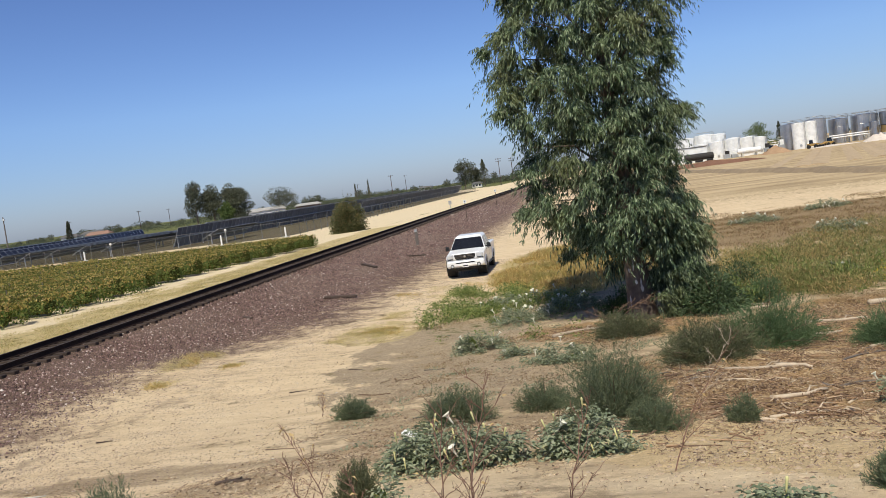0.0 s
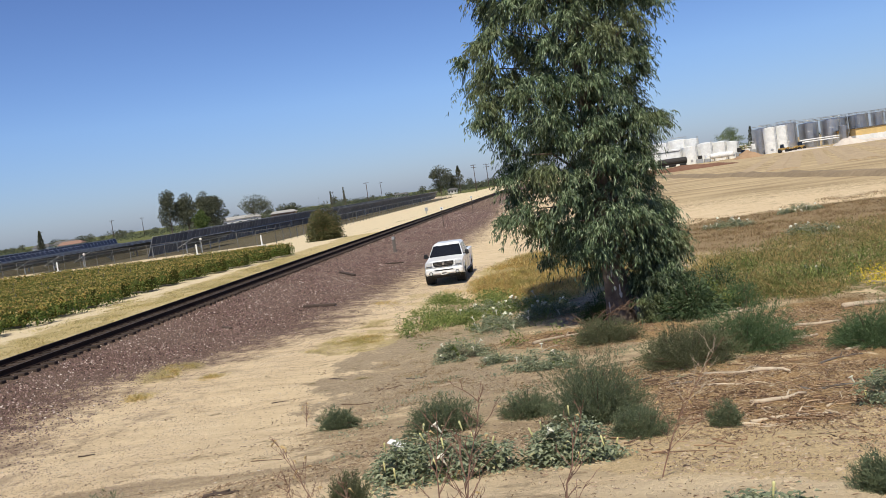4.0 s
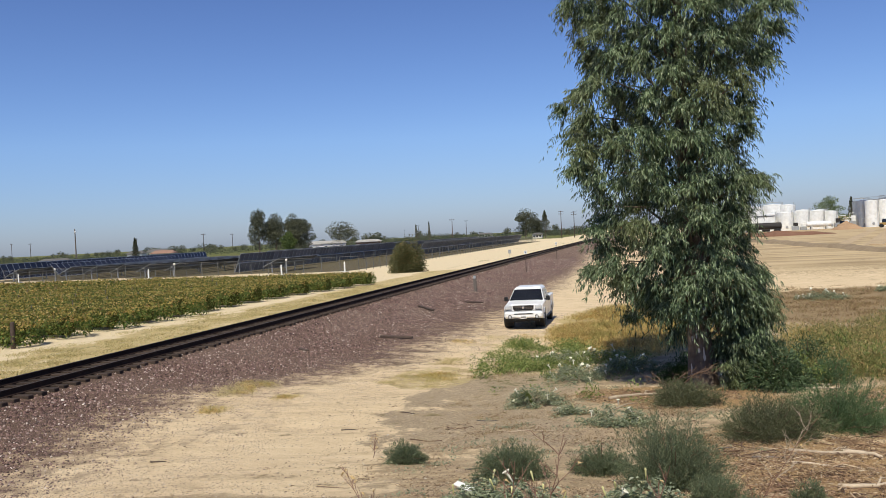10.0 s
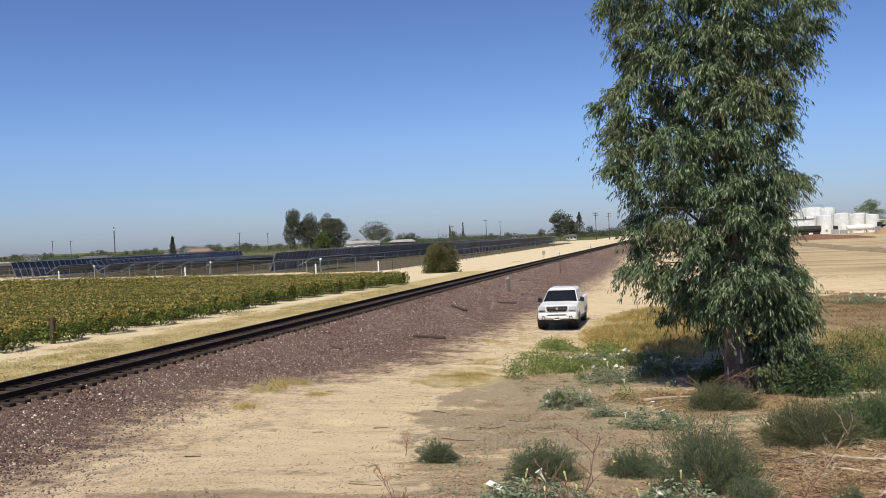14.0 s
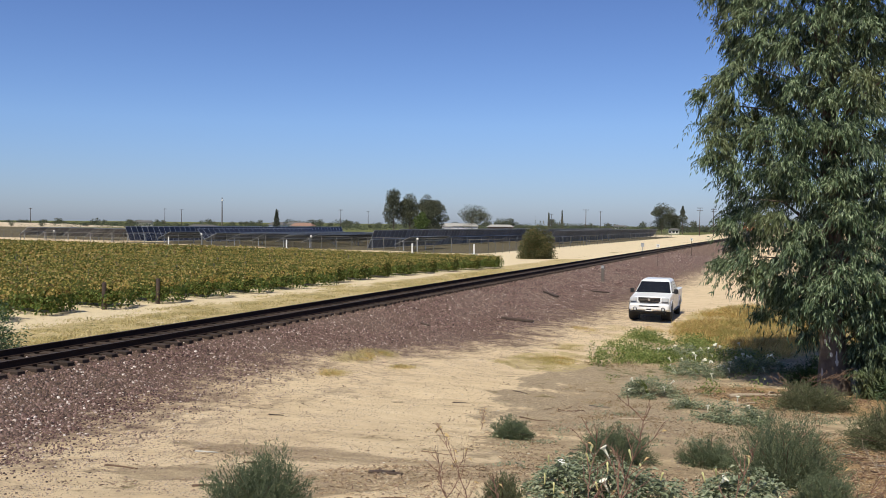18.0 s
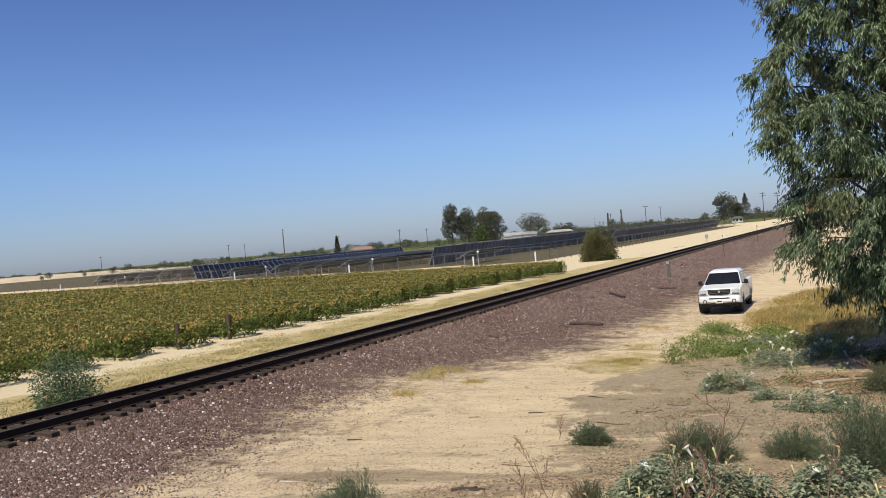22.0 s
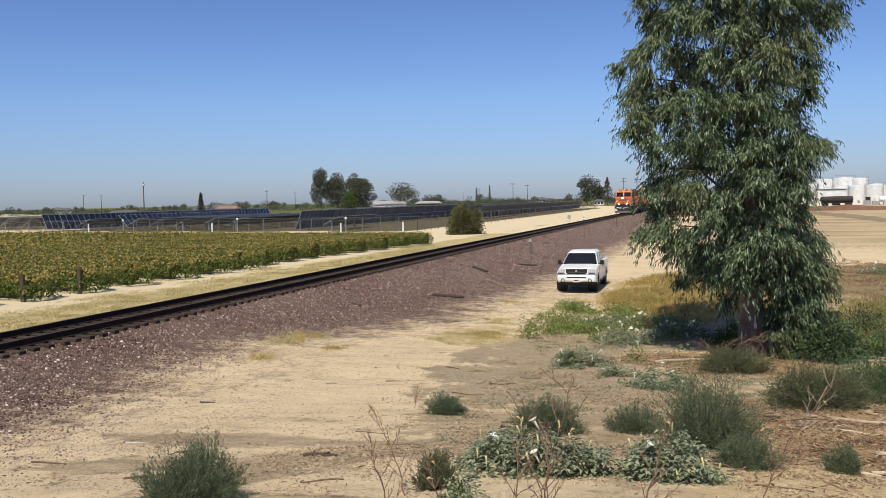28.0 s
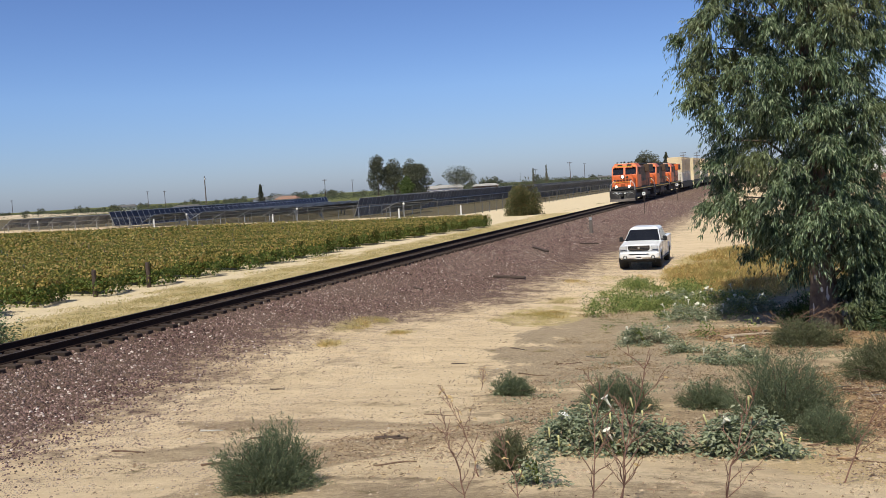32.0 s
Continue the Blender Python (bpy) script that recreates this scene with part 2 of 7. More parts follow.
MAT = {
    "earth": ground_mat(),
    "ballast": ballast_mat([(0.0, (0.024, 0.014, 0.013)), (0.35, (0.090, 0.050, 0.045)), (0.66, (0.165, 0.098, 0.088)), (0.87, (0.26, 0.172, 0.154)), (0.96, (0.42, 0.335, 0.30)), (1.0, (0.70, 0.63, 0.58))]),
    "rail": surf("rail_steel", (0.022, 0.014, 0.011), (0.050, 0.031, 0.024), 30, 2, 0.85, 0.0, 0.15, 0, 0.12),
    "rail_head": surf("rail_head_steel", (0.035, 0.027, 0.024), (0.075, 0.060, 0.053), 40, 1, 0.7, 0.0, 0.05, 0, 0.2),
    "fence_wire": surf("dull_fence_steel", (0.13, 0.13, 0.125), (0.20, 0.20, 0.19), 20, 1, 0.6, 0.3, 0.05, 0.1),
    "tie": surf("creosoted_wood", (0.030, 0.021, 0.017), (0.072, 0.050, 0.038), 18, 3, 0.9, 0, 0.5, 0.3),
    "wood_grey": surf("weathered_wood", (0.09, 0.075, 0.065), (0.19, 0.165, 0.145), 14, 3, 0.9, 0, 0.5, 0.2),
    "wood_dark": surf("dark_weathered_wood", (0.05, 0.035, 0.028), (0.11, 0.08, 0.065), 14, 3, 0.9, 0, 0.5, 0.2),
    "wood_pale": surf("bleached_branch", (0.36, 0.275, 0.195), (0.58, 0.48, 0.36), 14, 3, 0.9, 0, 0.4, 0.2),
    "bark": surf("smooth_grey_bark", (0.075, 0.055, 0.042), (0.20, 0.16, 0.128), 5, 0.9, 0.9, 0, 0.6, 0, 0.2, (0.07, 0.05, 0.04), 0.7),
    "twig": surf("brown_twig", (0.10, 0.06, 0.04), (0.19, 0.125, 0.085), 20, 4, 0.9, 0, 0.3),
    "white_paint": surf("white_paint", (0.72, 0.72, 0.70), (0.80, 0.80, 0.79), 8, 0.6, 0.5, 0, 0.05, 0.04, 0.4, (0.45, 0.42, 0.38), 0.4),
    "galv": surf("galvanised_steel", (0.34, 0.35, 0.35), (0.50, 0.51, 0.51), 20, 1, 0.5, 0.7, 0.05, 0.1),
    "stainless": surf("dull_stainless_steel", (0.44, 0.43, 0.42), (0.58, 0.57, 0.56), 3, 0.2, 0.30, 0.95, 0.03, 0.15),
    "pv": surf("solar_glass", (0.012, 0.014, 0.022), (0.024, 0.027, 0.040), 3, 0.4, 0.16, 0.0, 0.0, 0.25, 0.5),
    "pv_back": surf("solar_back", (0.115, 0.125, 0.15), (0.18, 0.19, 0.22), 3, 0.4, 0.5, 0, 0, 0.2, 0.2),
    "black": surf("black_plastic", (0.012, 0.012, 0.013), (0.022, 0.022, 0.023), 30, 3, 0.55),
    "tyre": surf("tyre_rubber", (0.016, 0.016, 0.017), (0.032, 0.031, 0.030), 40, 4, 0.9),
    "concrete": surf("pale_concrete", (0.42, 0.40, 0.36), (0.55, 0.53, 0.49), 12, 1, 0.9, 0, 0.2),
}


# ---- mesh helpers ----
class Build:
    """Collects vertices and faces of one mesh."""

    def __init__(self):
        self.v, self.f, self.m, self.smooth = [], [], [], False

    def add(self, verts, faces, mat=0):
        o = len(self.v)
        self.v += [tuple(p) for p in verts]
        self.f += [tuple(i + o for i in q) for q in faces]
        self.m += [mat] * len(faces)
        return self

    def box(self, c, s, mat=0, turn=None, taper=1.0, bevel=0.0):
        x, y, z = (a / 2 for a in s)
        if bevel:
            e = min(bevel, 0.49 * min(s))
            vs = []
            for zz, k in ((-z, e), (-z + e, 0), (z - e, 0), (z, e)):
                f = taper if zz > 0 else 1.0
                for px, py in ((-x + e, -y + k), (x - e, -y + k), (x - k, -y + e), (x - k, y - e), (x - e, y - k), (-x + e, y - k), (-x + k, y - e), (-x + k, -y + e)):
                    vs.append(Vector((px * f, py * f, zz)))
            fs = [tuple(range(7, -1, -1)), tuple(range(24, 32))]
            for r in range(3):
                for i in range(8):
                    j = (i + 1) % 8
                    fs.append((r * 8 + i, r * 8 + j, r * 8 + 8 + j, r * 8 + 8 + i))
        else:
            vs = [Vector((px * f, py * f, pz)) for pz, f in ((-z, 1), (z, taper)) for px, py in ((-x, -y), (x, -y), (x, y), (-x, y))]
            fs = [(3, 2, 1, 0), (4, 5, 6, 7), (0, 1, 5, 4), (1, 2, 6, 5), (2, 3, 7, 6), (3, 0, 4, 7)]
        if turn is not None:
            vs = [turn @ p for p in vs]
        return self.add([p + Vector(c) for p in vs], fs, mat)

    def tube(self, pts, radii, n=8, mat=0, caps=True):
        pts = [Vector(p) for p in pts]
        if isinstance(radii, (int, float)):
            radii = [radii] * len(pts)
        vs, fs = [], []
        for i, p in enumerate(pts):
            d = (pts[min(i + 1, len(pts) - 1)] - pts[max(i - 1, 0)]).normalized()
            u = d.cross(Vector((0, 0, 1)) if abs(d.z) < 0.9 else Vector((1, 0, 0))).normalized()
            w = d.cross(u)
            vs += [p + radii[i] * (math.cos(a) * u + math.sin(a) * w) for a in (2 * math.pi * k / n for k in range(n))]
        for i in range(len(pts) - 1):
            for k in range(n):
                j = (k + 1) % n
                fs.append((i * n + k, i * n + j, i * n + n + j, i * n + n + k))
        if caps:
            fs += [tuple(range(n - 1, -1, -1)), tuple(range(len(vs) - n, len(vs)))]
        return self.add(vs, fs, mat)

    def lathe(self, prof, n=16, c=(0, 0, 0), axis="z", mat=0):
        """prof: rows of radius and height along the axis."""
        vs, fs = [], []
        for r, h in prof:
            for k in range(n):
                a = 2 * math.pi * k / n
                p = (r * math.cos(a), r * math.sin(a), h)
                p = p if axis == "z" else (h, p[0], p[1]) if axis == "x" else (p[1], h, p[0])
                vs.append(Vector(p) + Vector(c))
        for i in range(len(prof) - 1):
            for k in range(n):
                j = (k + 1) % n
                fs.append((i * n + k, i * n + j, i * n + n + j, i * n + n + k))
        fs += [tuple(range(n - 1, -1, -1)), tuple(range(len(vs) - n, len(vs)))]
        return self.add(vs, fs, mat)

    def prism(self, prof, a, b, axis="y", mat=0):
        """A closed outline of (u, z), drawn out along an axis from a to b."""
        n = len(prof)
        vs = [((u, t, z) if axis == "y" else (t, u, z)) for t in (a, b) for u, z in prof]
        fs = [(i, (i + 1) % n, n + (i + 1) % n, n + i) for i in range(n)] + [tuple(range(n - 1, -1, -1)), tuple(range(n, 2 * n))]
        return self.add(vs, fs, mat)

    def mesh(self, name, mats, bevel=0.0):
        me = bpy.data.meshes.new(name)
        me.from_pydata(self.v, [], self.f)
        for m in mats if isinstance(mats, (list, tuple)) else [mats]:
            me.materials.append(m)
        me.polygons.foreach_set("material_index", self.m)
        bm = bmesh.new()
        bm.from_mesh(me)
        bmesh.ops.recalc_face_normals(bm, faces=bm.faces)
        if bevel:
            bmesh.ops.bevel(bm, geom=[e for e in bm.edges if len(e.link_faces) == 2 and e.calc_face_angle() > 0.6], offset=bevel, segments=1, affect="EDGES")
        bm.to_mesh(me)
        bm.free()
        if self.smooth:
            me.polygons.foreach_set("use_smooth", [True] * len(me.polygons))
        me.update()
        return me


def part(name, shape, material, parent, label="", place=None, bevel=0.0):
    me = shape.mesh(name, material, bevel) if isinstance(shape, Build) else shape
    ob = new(name, me)
    ob.parent = parent
    if place is not None:
        ob.matrix_basis = place
    if label:
        tagged(ob, label)
    return ob


def thing(name, label, category, place=None, group="", kind="", mesh=None):
    ob = new(name, mesh)
    if place is not None:
        ob.matrix_basis = place
    return tagged(ob, label, category, group, kind)


def quick_mesh(name, verts, quads, mat, smooth=False):
    """A mesh from arrays of vertices and of faces with equal corners."""
    verts, quads = np.asarray(verts, np.float32), np.asarray(quads, np.int32)
    me = bpy.data.meshes.new(name)
    me.vertices.add(len(verts))
    me.vertices.foreach_set("co", verts.ravel())
    k = quads.shape[1]
    me.loops.add(quads.size)
    me.loops.foreach_set("vertex_index", quads.ravel())
    me.polygons.add(len(quads))
    me.polygons.foreach_set("loop_start", np.arange(0, quads.size, k, dtype=np.int32))
    me.polygons.foreach_set("loop_total", np.full(len(quads), k, np.int32))
    if smooth:
        me.polygons.foreach_set("use_smooth", np.ones(len(quads), bool))
    me.materials.append(mat)
    me.update()
    me.validate()
    return me


def unit(a):
    return a / np.maximum(np.linalg.norm(a, axis=-1, keepdims=True), 1e-9)


def blades(rng, base, along, length, width, fold=0.15, bend=0.0, flat=0.0):
    """Pointed leaves or grass blades: one folded diamond of two triangles each; bend: droop of the tip; flat: how far the leaves lie with their face up."""
    n = len(base)
    along = unit(along)
    side = unit(np.cross(along, unit(rng.normal(size=(n, 3)) + np.array([0, 0, 4.0]) * flat)))
    up = np.cross(side, along)
    length, width = np.broadcast_to(length, (n,))[:, None], np.broadcast_to(width, (n,))[:, None]
    mid = base + along * length * 0.45 + up * width * fold
    tip = base + along * length + np.array([0, 0, -1.0]) * bend * length
    v = np.stack([base, mid - side * width / 2, tip, mid + side * width / 2], 1).reshape(-1, 3)
    i = np.arange(n)[:, None] * 4
    return v, np.concatenate([i + [0, 1, 2], i + [0, 2, 3]], 1).reshape(-1, 3)


def lumpy(x, y, scale, seed=0):
    """Smooth value noise from -1 to 1 on arrays."""
    x, y = np.asarray(x, float) / scale, np.asarray(y, float) / scale
    xi, yi = np.floor(x), np.floor(y)
    fx, fy = x - xi, y - yi
    fx, fy = fx * fx * (3 - 2 * fx), fy * fy * (3 - 2 * fy)

    def h(a, b):
        s = np.sin(a * 127.1 + b * 311.7 + seed * 74.7) * 43758.5453
        return 2 * (s - np.floor(s)) - 1

    return (h(xi, yi) * (1 - fx) + h(xi + 1, yi) * fx) * (1 - fy) + (h(xi, yi + 1) * (1 - fx) + h(xi + 1, yi + 1) * fx) * fy


# ---- ground ----
TRACK_X = -17.5
RAIL_TOP = 1.25


def ground_z(x, y):
    """Height of the ground: the mound under the camera, the flat land, and the raised bed of the railway."""
    x, y = np.asarray(x, float), np.asarray(y, float)
    r = np.hypot(x, y)
    mound = 3.0 * np.exp(-((r / 12.2) ** 1.7)) * np.clip((x - TRACK_X - 1.6) / 6.0, 0, 1)
    bed = np.interp(x - TRACK_X, [-14, -9, -4.2, -1.7, -1.2, 1.1, 1.35, 1.6, 3.2, 6.0, 9.5, 12.5], [0.1, 0.15, 0.25, 0.90, 1.0, 1.0, 0.95, 0.90, 0.58, 0.27, 0.06, 0.0])
    near = np.clip(1.4 - r / 90, 0, 1) * np.clip((x - TRACK_X - 4) / 3, 0, 1)
    rough = np.clip((x + 8.5) / 3.0, 0.25, 1) * np.clip((34 - r) / 10, 0, 1)
    # clods and hummocks of cleared earth under the brush beside the tree
    cleared = np.clip(1.25 - np.hypot((x - 4.0) / 4.2, (y - 15.0) / 6.5), 0, 1)
    fine = 0.016 * lumpy(x, y * 1.3, 0.33, 3) + 0.045 * cleared * lumpy(x, y, 0.42, 8) + 0.09 * cleared * np.clip(lumpy(x, y, 1.25, 9), -0.2, 1)
    return mound + bed + near * (0.05 * lumpy(x, y, 2.1, 1) + 0.025 * lumpy(x, y, 0.7, 2) + rough * fine)


def gz(x, y):
    return float(ground_z(x, y))


def axis_steps(lo, dense_lo, dense_hi, hi, step, grow=1.12):
    mid = list(np.arange(dense_lo, dense_hi, step))
    up, s = [dense_hi], step
    while up[-1] < hi:
        s *= grow
        up.append(up[-1] + s)
    down, s = [dense_lo], step
    while down[-1] > lo:
        s *= grow
        down.append(down[-1] - s)
    return np.array(down[:0:-1] + mid + up)


def vine_edge(y):
    return np.interp(y, [10, 36, 50, 66, 73, 82, 90], [-34, -32.5, -31.4, -30.8, -29.6, -27.6, -27.3])


def ballast_edge(y):
    """How far from the track's middle the spilled ballast reaches towards the road."""
    return np.interp(y, [4, 8, 12, 18, 23, 27, 30, 34, 45, 60, 90, 150], [8.6, 8.2, 7.1, 5.5, 5.6, 7.4, 8.6, 9.1, 9.5, 10.2, 10.2, 9.0])


def blob(x, y, cx, cy, rx, ry):
    """1 in the middle of an oval, 0 at its rim and below outside."""
    return 1 - np.hypot((x - cx) / rx, (y - cy) / ry)


def make_ground():
    xs = np.concatenate([axis_steps(-2600, -36, -9, -9, 0.3)[:-1], axis_steps(-9, -9, 7, 2600, 0.13, 1.08)])
    ys = np.concatenate([axis_steps(-300, -3, 5, 5, 0.3)[:-1], axis_steps(5, 5, 32, 3200, 0.13, 1.05)])
    X, Y = np.meshgrid(xs, ys)
    Z = ground_z(X, Y)
    v = np.stack([X, Y, Z], -1).reshape(-1, 3)
    ny, nx = X.shape
    i = (np.arange(ny - 1)[:, None] * nx + np.arange(nx - 1)).ravel()
    me = quick_mesh("ground", v, np.stack([i, i + 1, i + nx + 1, i + nx], 1), MAT["earth"], True)
    d = X - TRACK_X
    wob = 0.8 * lumpy(X, Y * 1.6, 3.0, 5) + 0.8 * lumpy(X * 0.6, Y * 1.5, 1.1, 6) + 0.5 * lumpy(X * 0.6, Y * 1.4, 0.5, 16)
    lay = {}
    # railway ballast spilling towards the dirt road
    edge = ballast_edge(Y)
    lay["stones"] = np.where(d > 0, np.clip(0.20 + (edge - d) / 6.0, 0.0, 0.86), np.clip(1.1 + d / 4, 0, 0.85) * (d > -3.3)) + 0.10 * wob * (d > 3) + 0.22 * np.clip(blob(X, Y, -10.2, 19, 1.2, 9), 0, 1)
    lay["stones"] *= np.interp(Y, [80, 150], [1.0, 0.66])
    lay["pale"] = np.clip((-d - 5) / 5, 0, 0.55) * (X > -60) * np.clip((600 - Y) / 100, 0, 1)
    lay["field"] = np.clip((np.hypot(X, Y) - 62) / 60, 0, 0.6) * np.clip((X + 10) / 16, 0, 1)
    lay["chips"] = np.clip(blob(X, Y, 3.8, 16.0, 4.6, 5.5) * 2, 0, 0.46) + np.clip(blob(X, Y, 0.3, 24.2, 3.2, 2.2) * 2, 0, 0.6) + np.clip(blob(X, Y, 6.5, 22, 4, 4) * 2, 0, 0.6) + 0.12 * wob
    # trodden soil with litter between the road and the tree
    road = np.interp(Y, [0, 6, 10, 13.6, 18.4, 25, 31, 36, 40, 60], [-7, -6.6, -5.0, -4.8, -6.2, -6.5, -6.5, -5.0, -3.2, 0.5])
    lay["soil"] = np.clip(0.16 + 0.6 * (X - road) / 1.5, 0, 0.48) * (Y < 45) * (X < 40) * np.clip((75 - np.hypot(X, Y)) / 20, 0, 1) + 0.2 * wob
    lay["soil"] += 0.6 * np.clip(blob(X, Y, -7.0, 11.9, 2.6, 0.9), 0, 1) * 2 + 0.6 * np.clip(blob(X, Y, -6.6, 9.6, 2.8, 0.9), 0, 1) * 2
    lay["soil"] -= 0.8 * np.clip(blob(X, Y, 2.2, 8.2, 3.0, 2.6), 0, 1) * 2 + 0.3 * np.clip(blob(X, Y, -2.6, 8.2, 2.4, 2.0), 0, 1) * 2
    lay["clods"] = np.clip(blob(X, Y, 2.6, 9.4, 3.2, 3.0) * 2.2, 0, 0.75) + 0.15 * wob * (X > -1) * (Y < 14)
    dark_edge = np.interp(Y, [15, 16.5, 19.4, 25.5, 28], [-5.2, -5.9, -6.6, -6.7, -5.8])
    lay["gravelly"] = np.clip(np.minimum.reduce([0.35 + (X - dark_edge) * 0.9, 0.2 + (Y - 16.6) * 0.25, 0.2 + (28.4 - Y) * 0.4, 0.75 - (X + 4.2) * 0.28]), -0.4, 0.36) + 0.38 * wob
    straw = np.clip(blob(X, Y, -1.6, 43, 4.2, 13) * 2.2, 0, 0.9)  + np.clip(blob(X, Y, -7.2, 27.5, 1.5, 2.6) * 2, 0, 0.3)
    strip = np.clip(1.15 - np.abs(d + 7.8) / 3.4, 0, 0.50) * (Y < 110)
    lay["straw"] = straw + strip + 0.15 * wob
    lay["green"] = np.clip(blob(X, Y, 8.5, 33, 7, 8) * 2, 0, 0.3) + np.clip(blob(X, Y, -4.0, 29.5, 2.6, 4.0) * 2, 0, 0.15) + 0.3 * np.clip(0.6 - np.abs(d + 9.5) / 2, 0, 1) + 0.1 * wob
    # olive farmland with a strip of bare sand, far beyond the vines
    fence_y = 121 + (-41.5 - X) * 0.193
    strip_of_sand = (Y + 0.475 * X > 134.5) & (Y + 0.59 * X < 143)
    farmland = ((X < -180) & (Y > fence_y + 215) & ~strip_of_sand) | ((X < -45) & (Y > 430))
    lay["green"] += 0.85 * farmland
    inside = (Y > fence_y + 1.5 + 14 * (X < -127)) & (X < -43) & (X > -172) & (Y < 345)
    # whole solar field and the land west of it darkened, panel shade included
    lay["dark_ground"] = 0.95 * (inside | ((X < -172) & (Y > fence_y + 15) & (Y < fence_y + 216)))
    lay["scrub"] = 0.85 * (np.abs(d) < 1.3) + np.clip(blob(X, Y, 17, 50, 18, 13) * 2.5, 0, 0.55)
    lay["soil"] = lay["soil"] + 0.12 * np.clip(wob, 0, 1) * (Y > 60) * (X > 0)
    for name, a in lay.items():
        at = me.attributes.new(name, "FLOAT", "POINT")
        at.data.foreach_set("value", np.clip(a, -0.5, 1.2).astype(np.float32).ravel())
    thing("ground", "sandy tan earth with trodden soil and dry grass", "ground", kind="structure", mesh=me)


make_ground()


# ---- railway ----
def make_ballast():
    rng = np.random.default_rng(3)
    n = 170000
    y = 5 + 120 * rng.random(n) ** 2.0
    y[::12] = 105 + 190 * rng.random(len(y[::12])) ** 1.6
    d = rng.triangular(-1.9, 3.0, 12.5, n)
    thin = rng.random(n) < np.clip(0.45 + (ballast_edge(y) - d) / 4.2, 0.02, 1)
    thin &= (np.abs(d) > 1.4) | (rng.random(n) < 0.3)
    d, y = d[thin], y[thin]
    fl = rng.integers(0, 4, len(d)) == 0
    d = np.where(fl & (d > 2.2), -2.2 - 1.6 * rng.random(len(d)), d)
    x = TRACK_X + d
    n = len(x)
    s = (0.021 + 0.024 * rng.random(n) ** 2) * np.interp(d - ballast_edge(y), [-3.5, 0.5], [0.95, 0.42]) * (1 + np.minimum(y, 150) / 170)
    z = ground_z(x, y) + s * 0.2
    # blocky stones close by, simple shards further off
    a, at = 6.283 * rng.random(n), np.stack([x, y, z], -1)
    blocky = y < 21
    ring = np.array([(1, 0), (0, 1), (-1, 0), (0, -1)], float)
    verts, faces, first = [], [], 0
    for pick, tops in ((blocky, 4), (~blocky, 1)):
        m = int(pick.sum())
        base = np.concatenate([np.broadcast_to(ring, (m, 4, 2)), np.full((m, 4, 1), -0.3)], -1) * rng.uniform(0.75, 1.25, (m, 4, 1))
        if tops == 4:
            cap = np.concatenate([ring * 0.72 + rng.uniform(-0.22, 0.22, (m, 4, 2)) + rng.uniform(-0.2, 0.2, (m, 1, 2)), rng.uniform(0.25, 0.85, (m, 4, 1))], -1)
            part_faces = [(0, 1, 5), (0, 5, 4), (1, 2, 6), (1, 6, 5), (2, 3, 7), (2, 7, 6), (3, 0, 4), (3, 4, 7), (4, 5, 6), (4, 6, 7)]
        else:
            cap = np.concatenate([rng.uniform(-0.45, 0.45, (m, 1, 2)), rng.uniform(0.5, 1.0, (m, 1, 1))], -1)
            part_faces = [(0, 1, 4), (1, 2, 4), (2, 3, 4), (3, 0, 4)]
        V = np.concatenate([base, cap], 1) * s[pick][:, None, None]
        c, q = np.cos(a[pick])[:, None], np.sin(a[pick])[:, None]
        V = np.stack([V[..., 0] * c - V[..., 1] * q, V[..., 0] * q + V[..., 1] * c, V[..., 2]], -1) + at[pick][:, None]
        verts.append(V.reshape(-1, 3))
        faces.append((first + np.arange(m)[:, None, None] * (4 + tops) + np.array(part_faces)).reshape(-1, 3))
        first += m * (4 + tops)
    V, F = np.concatenate(verts), np.concatenate(faces)
    thing("ballast", "purple-brown crushed stone ballast beside the rails", "gravel", kind="stuff", mesh=quick_mesh("ballast", V, F, MAT["ballast"]))


make_ballast()


def make_track():
    track = thing("railway_track", "single railway track of dark steel rails on wooden ties", "railway track", pose(TRACK_X, 0, 0), kind="structure")
    h = RAIL_TOP
    prof = [(-0.075, -0.19), (0.075, -0.19), (0.075, -0.175), (0.018, -0.15), (0.012, -0.05), (0.037, -0.04), (0.037, -0.006), (0.028, 0.0), (-0.028, 0.0), (-0.037, -0.006), (-0.037, -0.04), (-0.012, -0.05), (-0.018, -0.15), (-0.075, -0.175)]
    for sx in (-0.7525, 0.7525):
        b = Build().prism([(u + sx, z + h) for u, z in prof], -40, 1200)
        for i, f in enumerate(b.f):
            if all(b.v[k][2] > h - 0.008 for k in f):
                b.m[i] = 1
        part("rail", b, [MAT["rail"], MAT["rail_head"]], track)
    return track


TRACK = make_track()


